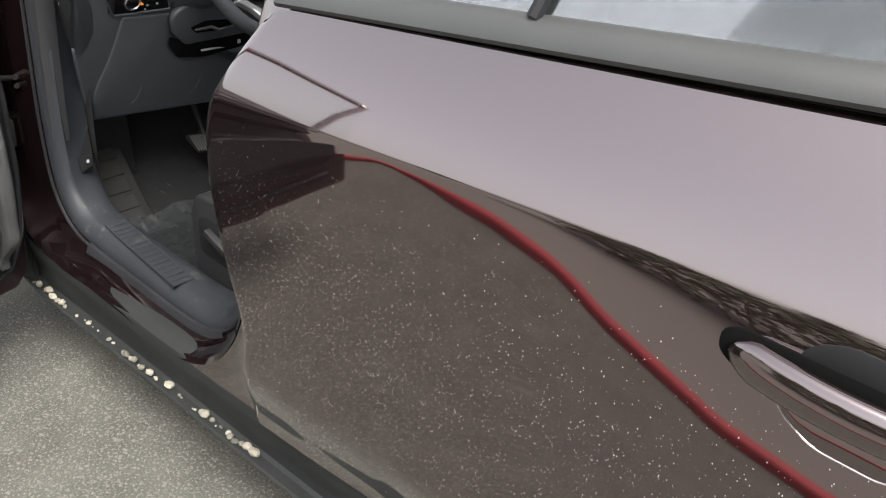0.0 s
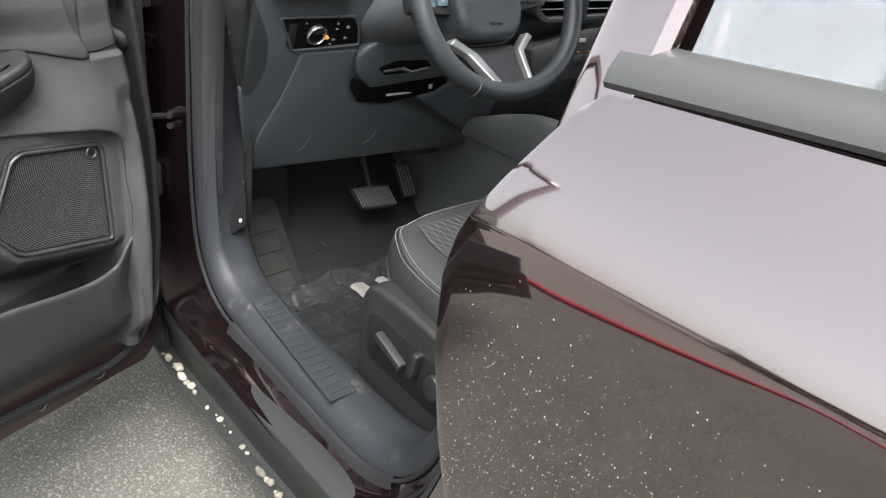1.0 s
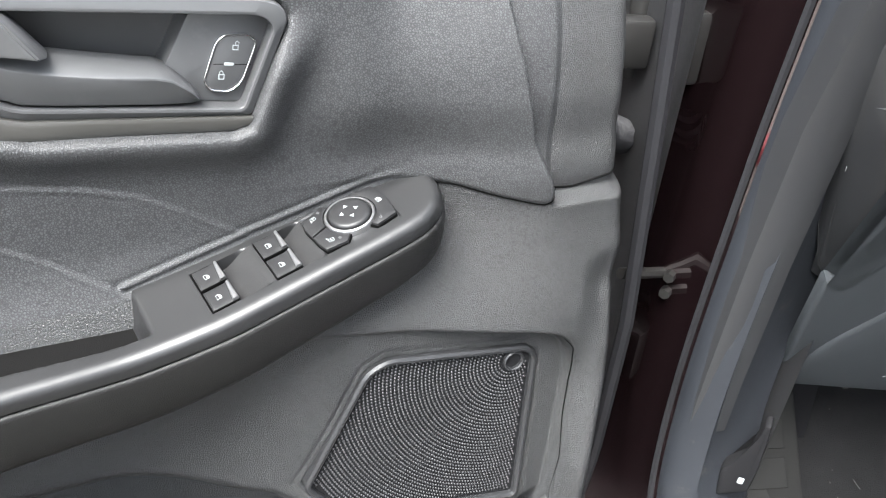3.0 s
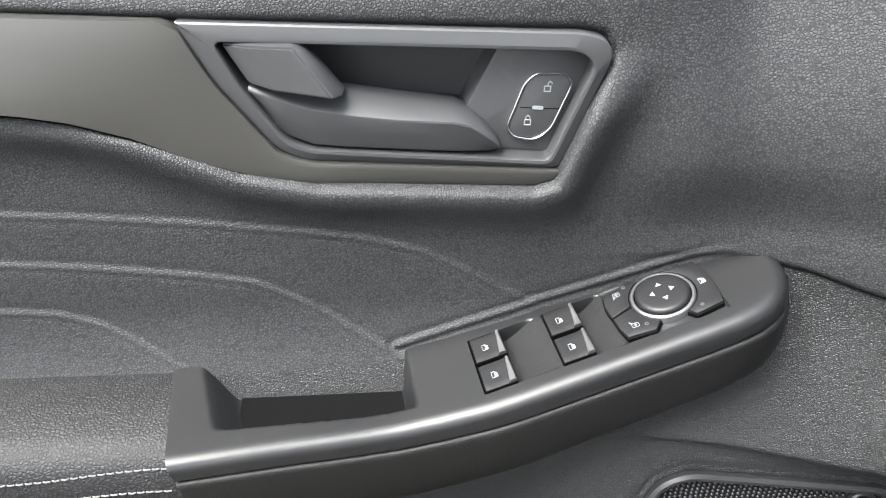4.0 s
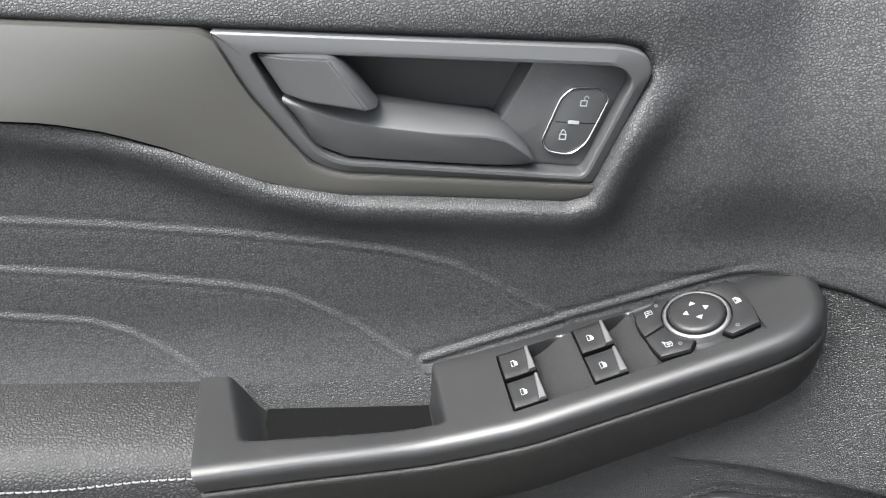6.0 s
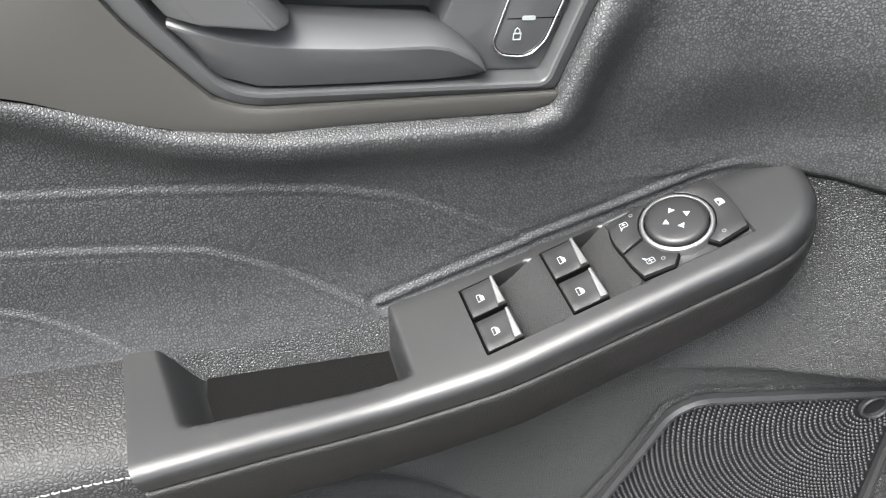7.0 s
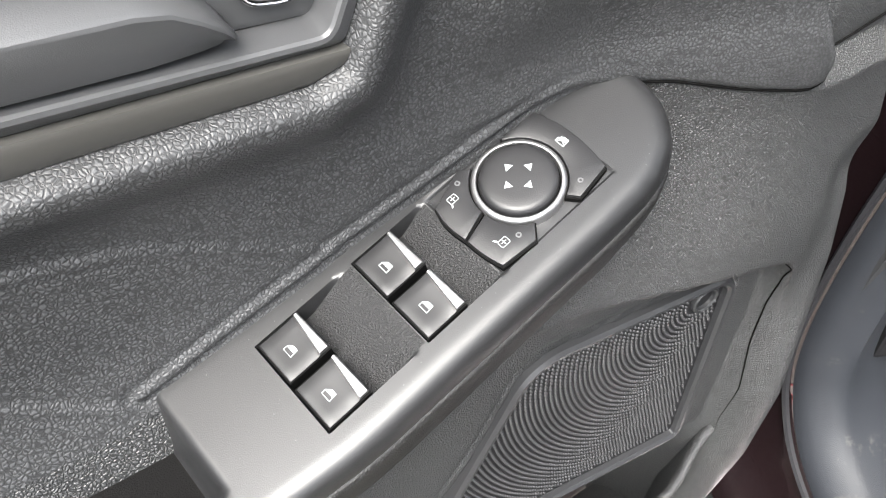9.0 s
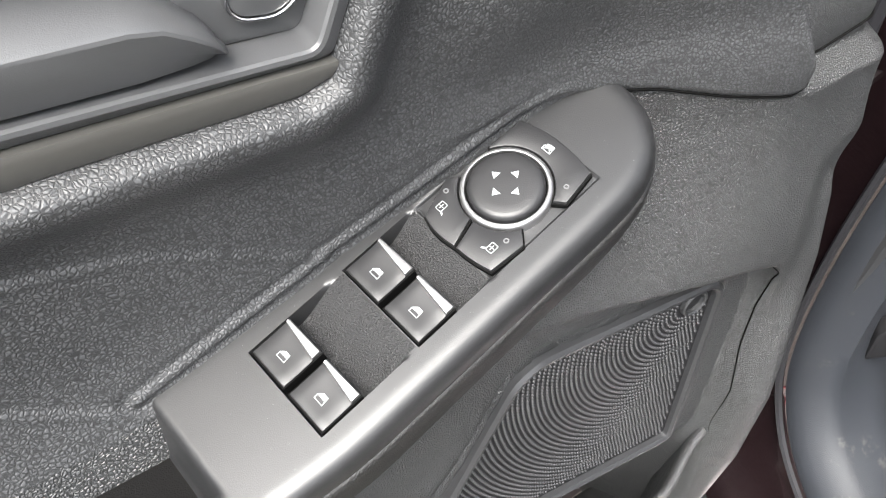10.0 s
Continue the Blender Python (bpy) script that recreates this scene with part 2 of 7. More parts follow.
def inset_poly(poly, d):
    """A polygon moved inwards by d along its corner bisectors."""
    m = len(poly)
    area = sum(poly[i - 1][0] * poly[i][1] - poly[i][0] * poly[i - 1][1] for i in range(m))
    sg = 1 if area > 0 else -1
    out = []
    for i in range(m):
        p, a, b = Vector(poly[i]), Vector(poly[i - 1]), Vector(poly[(i + 1) % m])
        u, v = (p - a).normalized(), (b - p).normalized()
        nu, nv = Vector((-u.y, u.x)) * sg, Vector((-v.y, v.x)) * sg
        k = nu + nv
        k = k / max(0.35, k.length_squared / 2) if k.length > 1e-6 else nu
        out.append(tuple(p + k * d))
    return out


def plate(poly, h0, h1, place, edge=0.0, steps=2):
    """A plate over a 2D polygon from height h0 to h1, with a rounded top edge; place maps (u, v, h) to the world."""
    rings = [(poly, h0), (poly, h1 - edge)]
    for i in range(1, steps + 1):
        if edge > 0:
            q = i / steps * math.pi / 2
            rings.append((inset_poly(poly, edge * (1 - math.cos(q))), h1 - edge + edge * math.sin(q)))
    if edge <= 0:
        rings[1] = (poly, h1)
    bm = loft([[place(u, v, h) for u, v in p] for p, h in rings])
    bmesh.ops.triangulate(bm, faces=[fc for fc in bm.faces if len(fc.verts) > 4])
    return bm


def frame_bm(outer, inner, h0, h1, place, edge=0.0015, depth=None):
    """A ring-shaped frame between two polygons with as many corners."""
    lo = h0 if depth is None else depth
    rings = [(outer, h0), (outer, h1 - edge), (inset_poly(outer, edge), h1), (inset_poly(inner, -edge), h1), (inner, h1 - edge), (inner, lo)]
    return loft([[place(u, v, h) for u, v in p] for p, h in rings], caps=False)


def tube(points, r, sides=8, caps=True):
    pts = [Vector(p) for p in points]
    rad = r if hasattr(r, "__len__") else [r] * len(pts)
    rings, up = [], None
    for i, p in enumerate(pts):
        d = (pts[min(i + 1, len(pts) - 1)] - pts[max(i - 1, 0)]).normalized()
        if up is None:
            up = d.orthogonal().normalized()
        up = (up - d * up.dot(d)).normalized()
        w = d.cross(up)
        rings.append([p + (up * math.cos(a) + w * math.sin(a)) * rad[i] for a in (2 * math.pi * k / sides for k in range(sides))])
    return loft(rings, caps=caps)


def join_bm(bm, other):
    me = bpy.data.meshes.new("tmp")
    other.to_mesh(me)
    other.free()
    bm.from_mesh(me)
    bpy.data.meshes.remove(me)
    return bm


def box_bm(c, size, bevel=0.003, m=None):
    bm = bmesh.new()
    bmesh.ops.create_cube(bm, size=1)
    bmesh.ops.scale(bm, vec=size, verts=bm.verts)
    if bevel:
        bmesh.ops.bevel(bm, geom=bm.edges[:], offset=bevel, segments=2, affect="EDGES", profile=0.5)
    if m is not None:
        bmesh.ops.transform(bm, matrix=m, verts=bm.verts)
    bmesh.ops.translate(bm, vec=c, verts=bm.verts)
    return bm


def smooth_path(pts, n):
    """n points along a smooth curve through pts."""
    P = [Vector(p) for p in pts]
    P = [2 * P[0] - P[1]] + P + [2 * P[-1] - P[-2]]
    out, m = [], len(pts) - 1
    for i in range(n):
        x = i / (n - 1) * m
        k = min(int(x), m - 1)
        u = x - k
        a, b, c, d = P[k:k + 4]
        out.append(0.5 * (2 * b + (c - a) * u + (2 * a - 5 * b + 4 * c - d) * u * u + (3 * b - a - 3 * c + d) * u ** 3))
    return out


def lerp_table(x, table):
    return float(np.interp(x, [r[0] for r in table], [r[1] for r in table]))


# ---- ground ----
def build_ground():
    bm = grid_bm([[(x, y, 0) for x in (-600, -30, -6, -2, 0, 1, 2, 3, 8, 30, 600)] for y in (-600, -30, -6, -2, 0, 1, 2, 3, 4, 8, 30, 600)])
    tagged(mesh_ob("ground", bm, M_ASPHALT), "coarse worn grey asphalt of a car park", "ground", kind="structure")
    # loose aggregate standing proud of the worn surface beside the car
    rng = random.Random(4)
    verts, faces = [], []
    for _ in range(9000):
        x, y = rng.uniform(-0.6, 0.95), rng.uniform(1.55, 3.4)
        r, h = rng.uniform(0.0015, 0.006), rng.uniform(0.001, 0.0038)
        k, a0 = len(verts), rng.uniform(0, 3)
        for i in range(4):
            verts.append((x + r * math.cos(a0 + i * 1.57), y + r * math.sin(a0 + i * 1.57), 0.0))
        verts.append((x + rng.uniform(-1, 1) * r * 0.3, y + rng.uniform(-1, 1) * r * 0.3, h))
        faces += [(k + i, k + (i + 1) % 4, k + 4) for i in range(4)]
    me = bpy.data.meshes.new("asphalt_aggregate")
    me.from_pydata(verts, [], faces)
    me.materials.append(M_AGGREGATE)
    tagged(new("asphalt_aggregate", me), "pale stone chips set in the worn asphalt", "gravel", kind="stuff")


build_ground()


def build_kerb():
    """A red-painted kerb beside the car and the concrete walk behind it, which the door's paint mirrors."""
    rows = [[Vector((x, y, z)) for y in np.linspace(-9, 16, 60)] for x, z in ((-0.61, -0.02), (-0.612, 0.03), (-0.62, 0.042), (-0.63, 0.047), (-0.665, 0.048), (-0.669, 0.03))]
    tagged(mesh_ob("kerb", grid_bm(rows), M_RED_PAINT), "kerb painted dull red beside the car park", "kerb", kind="structure")
    rows = [[Vector((x, y, 0.044)) for y in (-40, -9, 0, 5, 16, 60)] for x in (-0.668, -2.0, -9)]
    tagged(mesh_ob("pavement", grid_bm(rows), M_CONCRETE), "pale concrete walk behind the kerb", "pavement", kind="structure")


def build_tree(x, y, height, seed):
    rng = random.Random(seed)
    t = thing("tree", "leafy dark green tree beyond the pavement", "tree", group="trees beyond the pavement", at=(x, y, 0))
    part("trunk", tube([(0, 0, -0.05), (0.05, 0.02, height * 0.2), (-0.05, 0.05, height * 0.45), (0.05, 0, height * 0.8)], [0.2, 0.16, 0.12, 0.04], 10), M_BARK, t)
    tips = []
    for i in range(9):
        a, z0 = i * 2.4 + rng.uniform(-0.3, 0.3), height * (0.3 + 0.05 * i)
        ln = height * rng.uniform(0.18, 0.32)
        tip = Vector((math.cos(a) * ln, math.sin(a) * ln, z0 + ln * 0.7))
        part("limb", tube([(0, 0, z0), tip * 0.5 + Vector((0, 0, z0 * 0.5 + 0.1)), tip], [0.07, 0.045, 0.015], 6), M_BARK, t)
        tips += [tip, tip * 0.7 + Vector((0, 0, z0 * 0.3))]
    verts, faces = [], []
    for _ in range(2600):
        c = rng.choice(tips) + Vector((rng.gauss(0, 0.55), rng.gauss(0, 0.55), rng.gauss(0.2, 0.5)))
        r = rng.uniform(0.06, 0.13)
        u = Vector((rng.gauss(0, 1), rng.gauss(0, 1), rng.gauss(0, 1))).normalized()
        v = u.orthogonal().normalized()
        k = len(verts)
        verts += [c - u * r, c + v * r * 0.5, c + u * r, c - v * r * 0.5]
        faces.append((k, k + 1, k + 2, k + 3))
    me = bpy.data.meshes.new("crown")
    me.from_pydata(verts, [], faces)
    me.materials.append(M_LEAF)
    ob = new("crown", me)
    ob.parent = t


def build_hedge():
    """A low dark hedge along the far side of the walk."""
    rng = random.Random(8)
    t = thing("hedge", "low dark clipped hedge behind the concrete walk", "hedge", at=(-2.3, -2.0, 0.04))
    for k in range(22):
        y = -4.2 + k * 0.4 + rng.uniform(-0.1, 0.1)
        part("stem", tube([(0, y, 0), (rng.uniform(-0.1, 0.1), y + 0.05, 0.45), (rng.uniform(-0.15, 0.15), y - 0.05, 0.9)], [0.02, 0.014, 0.005], 6), M_BARK, t)
    verts, faces = [], []
    for _ in range(13000):
        y = rng.uniform(-4.4, 4.4)
        top = 1.02 + 0.05 * math.sin(y * 2.3) + 0.04 * math.sin(y * 5.1 + 1)
        c = Vector((rng.uniform(-0.32, 0.32), y, rng.uniform(0.0, 1.0) ** 0.8 * top))
        r = rng.uniform(0.03, 0.06)
        u = Vector((rng.gauss(0, 1), rng.gauss(0, 1), rng.gauss(0, 1))).normalized()
        v = u.orthogonal().normalized()
        k = len(verts)
        verts += [c - u * r, c + v * r * 0.55, c + u * r, c - v * r * 0.55]
        faces.append((k, k + 1, k + 2, k + 3))
    me = bpy.data.meshes.new("foliage")
    me.from_pydata(verts, [], faces)
    me.materials.append(M_LEAF)
    ob = new("foliage", me)
    ob.parent = t


M_RED_PAINT = material("dull_red_kerb_paint", (0.25, 0.025, 0.03), 0.7, vary=0.2, vary_scale=6, wear=(0.15, 0.09, 0.08), wear_scale=18, wear_level=0.68)
M_CONCRETE = material("grey_concrete", (0.11, 0.102, 0.09), 0.85, vary=0.18, vary_scale=2, grain=0.6, grain_scale=90)
build_kerb()
build_hedge()
for n, (tx, ty, th) in enumerate(((-34, 26, 5.0), (-36, 14, 5.6), (-33, 5.0, 4.6), (-36, -6, 5.2), (-35, 38, 6.0), (-34, -16, 5.0))):
    build_tree(tx, ty, 0.7 * th, n + 3)


# ---- the open driver's door ----
DOOR_O, DOOR_A = Vector((0.5067, 2.3883, 0.0)), radians(19)
DOOR_S = Vector((math.cos(DOOR_A), math.sin(DOOR_A), 0))
DOOR_N = Vector((math.sin(DOOR_A), -math.cos(DOOR_A), 0))


def on_door(s, z, w):
    """s towards the hinges, z up, w out of the trim into the cabin."""
    return DOOR_O + DOOR_S * s + DOOR_N * w + Vector((0, 0, z))


M_MARK_DIM = material("dim_lamp_ring", (0.09, 0.09, 0.092), 0.4, vary=0.05)


# the switch pack's own plane: a forwards, b towards the driver, c up
PACK_O = Vector((-0.01405, 0.031, 0.927775))
PACK_A, PACK_B, PACK_C = Vector((0.95253, -0.1309, 0.27488)), Vector((0.16019, 0.98325, -0.08689)), Vector((-0.25891, 0.1268, 0.95754))


def on_pack(a, b, c):
    q = PACK_O + PACK_A * a + PACK_B * b + PACK_C * c
    return on_door(q.x, q.z, q.y)


BEZEL = [(-0.195, 1.124), (0.014, 1.1105), (0.026, 1.107), (0.031, 1.098), (0.004, 1.034), (-0.137, 1.045), (-0.152, 1.052), (-0.180, 1.092)]
TRIM = [(-0.62, 1.145), (-0.40, 1.138), (-0.195, 1.1245), (-0.180, 1.092), (-0.152, 1.052), (-0.137, 1.045), (0.004, 1.034), (0.0015, 1.0275),
        (-0.010, 1.024), (-0.131, 1.032), (-0.156, 1.036), (-0.174, 1.042), (-0.198, 1.051), (-0.226, 1.065), (-0.254, 1.076), (-0.283, 1.083),
        (-0.313, 1.086), (-0.40, 1.09), (-0.62, 1.092)]
PANE = [(-0.62, 1.145), (-0.40, 1.138), (-0.195, 1.124), (0.014, 1.1105), (0.026, 1.107), (0.031, 1.098), (0.0015, 1.0275), (-0.010, 1.024),
        (-0.131, 1.032), (-0.174, 1.042), (-0.226, 1.065), (-0.254, 1.076), (-0.313, 1.086), (-0.40, 1.09), (-0.62, 1.092)]
SPEAKER = [(0.098, 0.815), (0.234, 0.799), (0.2455, 0.788), (0.2385, 0.613), (0.062, 0.641), (0.0200, 0.695), (0.079, 0.806)]


def speaker_w(s, z):
    """How far the speaker's own plane stands out of the trim."""
    return 0.040 + 0.10 * (0.79 - z) + 0.04 * (s - 0.24)


CREASES = [
    [(-0.62, 1.03), (-0.338, 1.018), (-0.272, 1.013), (-0.207, 1.006), (-0.141, 0.997), (-0.108, 0.991), (-0.075, 0.981), (-0.04, 0.96), (-0.003, 0.936)],
    [(-0.62, 0.995), (-0.346, 0.986), (-0.279, 0.98), (-0.212, 0.971), (-0.178, 0.964), (-0.146, 0.946), (-0.112, 0.921), (-0.08, 0.900)],
    [(-0.62, 0.955), (-0.354, 0.953), (-0.303, 0.948), (-0.277, 0.939), (-0.255, 0.925), (-0.229, 0.905)],
]


SEAM = [(0.118, 0.968), (0.1403, 0.965), (0.159, 0.9625), (0.191, 0.9535), (0.222, 0.9465), (0.229, 0.9455), (0.2345, 0.948), (0.2366, 0.9535)]


PIPING = [(-0.095, 0.915), (-0.0585, 0.9255), (-0.0205, 0.9365), (0.0175, 0.9475), (0.0555, 0.9585), (0.082, 0.966), (0.108, 0.972), (0.126, 0.9752)]


def seg_dist(px, pz, poly, closed=True):
    """Distance from grid points to a polyline, and the side for closed ones (inside: negative)."""
    best = np.full(px.shape, 9.0)
    inside = np.zeros(px.shape, bool)
    n = len(poly)
    for i in range(n if closed else n - 1):
        ax, az = poly[i]
        bx, bz = poly[(i + 1) % n]
        dx, dz = bx - ax, bz - az
        t = np.clip(((px - ax) * dx + (pz - az) * dz) / (dx * dx + dz * dz + 1e-12), 0, 1)
        best = np.minimum(best, np.hypot(px - ax - t * dx, pz - az - t * dz))
        if closed:
            cross = (az > pz) != (bz > pz)
            inside ^= cross & (px < dx * (pz - az) / (dz if abs(dz) > 1e-9 else 1e-9) + ax)
    return np.where(inside, -best, best) if closed else best


def ease(x, a, b):
    t = np.clip((x - a) / (b - a), 0, 1)
    return t * t * (3 - 2 * t)


def lower_lean(s, z):
    """The broad form: a lower half that leans into the cabin and a bulge towards the hinges."""
    return 0.048 * ease(-z, -0.95, -0.79) + 0.014 * ease(-z, -0.79, -0.58) + 0.042 * ease(s, 0.10, 0.255) * ease(z, 0.70, 0.98)


def panel_height(s, z):
    """How far the trim stands out at (s, z): bowed shoulder, roll under the trim strip, hollow ahead of the handle, bulge by the hinges."""
    w = 0.0 * s
    w = w - 0.014 * ease(z, 1.122, 1.185) - 0.030 * ease(z, 1.035, 1.175) * ease(s, 0.03, 0.12)     # top shoulder rolls back
    w = w - 0.005 * np.exp(-((s - 0.085) / 0.055) ** 2) * ease(z, 0.93, 1.0) + 0.010 * ease(z, 0.985, 1.035) * ease(s, 0.02, 0.09) - 0.018 * ease(z, 0.958, 1.05) * ease(s, 0.08, 0.26)
    d = seg_dist(s, z, PANE)
    w = w + 0.014 * np.exp(-(np.maximum(d - 0.006, 0) / 0.017) ** 2) * (1 - 0.92 * ease(z, 1.06, 1.105))
    w = w - 0.0035 * np.exp(-(d / 0.0022) ** 2)                  # shadow gap round the strip
    # stepped creases
    for i, line in enumerate(CREASES):
        k = seg_dist(s, z, line, closed=False)
        end = line[-1][0]
        fade = ease(-s, -end - 0.01, -end + 0.02)
        lz = np.interp(s, [p[0] for p in line], [p[1] for p in line])
        below = ease(lz - z, -0.004, 0.004) * (s < end)
        w = w + 0.0009 * np.exp(-(k / 0.0013) ** 2) - 0.0004 * np.exp(-((k - 0.0035) / 0.0016) ** 2) + 0.0014 * below * fade
    k = seg_dist(s, z, PIPING, closed=False)
    w = w + (0.0014 * np.exp(-(k / 0.0014) ** 2) - 0.0010 * np.exp(-((k - 0.0038) / 0.0017) ** 2)) * ease(-s, -0.126, -0.08)
    # the lower half leans into the cabin
    w = w + lower_lean(s, z)
    w = w + 0.012 * ease(-z, -0.66, -0.5)
    # seam between the upper pad and the front lower moulding
    w = w + 0.0025 * ease(z - np.interp(s, [p[0] for p in SEAM], [p[1] for p in SEAM]), -0.001, 0.003) * ease(s, 0.0, 0.13) * ease(-s, -0.2385, -0.232)
    # a raised broad rim towards the hinges
    low = ease(-z, -0.90, -0.85)
    rim_w = np.interp(z, [0.45, 0.58, 0.667, 0.751, 0.798, 0.8435, 0.89], [0.090, 0.095, 0.090, 0.070, 0.062, 0.050, 0.030])
    rim_s = np.interp(z, [0.45, 0.58, 0.667, 0.751, 0.90], [0.280, 0.285, 0.288, 0.300, 0.302])
    near = low * ease(s - rim_s, -0.034, 0.002)
    w = w * (1 - near) + rim_w * near
    # speaker field: a sunken pan with a rolled rim
    pan = [(-0.62, 0.80), (-0.10, 0.835), (0.038, 0.851), (0.235, 0.824), (0.262, 0.812), (0.274, 0.792), (0.2787, 0.765), (0.2762, 0.71), (0.2735, 0.660), (0.269, 0.606), (0.255, 0.570), (0.20, 0.520), (0.0145, 0.50), (-0.62, 0.50)]
    in_pan = ease(-seg_dist(s, z, rounded(pan, 0.02, 4)), -0.003, 0.006)
    flat = in_pan * ease(s, -0.02, 0.05)
    w = (w - 0.011 * in_pan) * (1 - flat) + (speaker_w(s, z) - 0.001) * flat
    d = seg_dist(s, z, SPEAKER)
    w = w - 0.002 * np.exp(-((d - 0.004) / 0.002) ** 2)
    # below the armrest the wall sinks away towards the rear
    w = w - 0.085 * ease(0.055 - s, 0.0, 0.19) * ease(0.885 - z, 0.0, 0.05)
    # map pocket: a deep hollow below and behind the speaker
    brow = np.interp(s, [-0.62, 0.0, 0.03, 0.06, 0.235, 0.258, 0.27], [0.70, 0.685, 0.664, 0.634, 0.604, 0.612, 0.630])
    w = w - 0.13 * ease(brow - z, -0.006, 0.10) * ease(0.268 - s, 0.0, 0.02)
    # the front edge rolls away towards the hinges, the foot away downwards
    edge = np.interp(z, [0.3, 0.42, 0.48, 0.62, 0.79, 0.95, 1.03, 1.2], [0.31, 0.35, 0.37, 0.378, 0.362, 0.340, 0.335, 0.33])
    w = w - (1 - low) * 0.075 * ease(s - edge, -0.05, 0.0) ** 2 - low * 0.13 * ease(s - rim_s, 0.004, 0.070)
    # step down from the upper pad to the strip along the hinge edge
    line = np.interp(z, [0.945, 0.96, 1.0, 1.10, 1.2], [0.236, 0.234, 0.2145, 0.19, 0.17])
    w = w - 0.016 * ease(s - line, 0.0, 0.006) * ease(z, 0.942, 0.950)
    w = w - 0.05 * ease(-z, -0.44, -0.36)
    return w


# the armrest cap in the switch pack's plane: its back and front edges along a, and its height
CAP_BACK = ((-0.232, -0.2, -0.14, -0.075, -0.055, -0.04, 0.08, 0.1075, 0.133, 0.152, 0.1600, 0.1630), (-0.066, -0.062, -0.053, -0.043, -0.0345, -0.0335, -0.0325, -0.0310, -0.0275, -0.0225, -0.0195, -0.0120))
CAP_FRONT = ((-0.232, -0.2137, -0.153, -0.104, -0.075, -0.054, -0.035, -0.02, 0.10, 0.120, 0.131, 0.140, 0.1475, 0.1545, 0.1590, 0.1620, 0.1630), (0.0265, 0.0270, 0.0285, 0.0312, 0.0338, 0.0365, 0.0388, 0.0397, 0.0403, 0.0396, 0.0378, 0.0345, 0.0298, 0.0225, 0.0150, 0.0050, -0.006))
CAP_ROLL, CAP_DROP, WELL_Z = 0.0110, 0.0120, 0.8860


def cap_base(a):
    """The cap's upper level: a level rail at the rear that bends smoothly up into the tilted switch deck."""
    rail = (0.9035 - 0.92778 - 0.27488 * a) / 0.95754
    return 0.5 * (rail + np.sqrt(rail ** 2 + 0.007 ** 2)) - 0.0006


def cap_height(a, b):
    base = cap_base(a)
    curve = smooth_edge(list(zip(*CAP_FRONT)), 160) + [(0.1630, -0.012), (0.1600, -0.0195), (0.152, -0.0225)]
    d = np.clip(seg_dist(a, b, curve, closed=False) / CAP_ROLL, 0, 1)
    c = base - CAP_DROP * (1 - np.clip(1 - (1 - d) ** 2.7, 0, 1) ** (1 / 2.7))
    # grab well
    bw = np.interp(a, [-0.20, -0.185, -0.153, -0.104, -0.075], [0.0030, 0.0040, 0.0070, 0.0125, 0.0150])
    left = np.interp(b, [-0.05, 0.005], [-0.1985, -0.1905])
    m = ease(a - left, 0.0, 0.0135) * (1 - ease(a, -0.0865, -0.0715)) * (1 - ease(b - bw, -0.0035, 0.0015))
    floor_c = (WELL_Z - 0.92778 - 0.27488 * a + 0.08689 * b) / 0.95754
    c = c * (1 - m) + np.minimum(c, floor_c) * m
    # the sunken channel of the switches and their finger scoops
    inb = ease(b, -0.0222, -0.0214) * (1 - ease(b, 0.0234, 0.0240))
    dip = np.interp(a, [-0.0338, -0.0330, -0.0135, -0.0118], [0, 0.009, 0.009, 0.0098]) * (a < -0.011)
    dip = dip + (a >= -0.011) * (a < 0.0155) * 0.0098 * (1 - ease(a, -0.0125, 0.0122)) ** 0.9
    dip = dip + np.interp(a, [0.0153, 0.0160, 0.0355, 0.0368], [0, 0.009, 0.009, 0.0098]) * (a >= 0.0153) * (a < 0.0375)
    arc = 0.0545 + 0.0006 * np.sin(b * 90)
    dip = dip + (a >= 0.0375) * 0.0098 * (1 - ease(a, 0.0365, arc + 0.0015)) ** 0.9
    c = c - dip * inb
    # the round seat of the dial sits in the same channel
    return c - 0.0012 * inb * (a > 0.0545) * ease(0.1180 - a, 0.0, 0.0008)


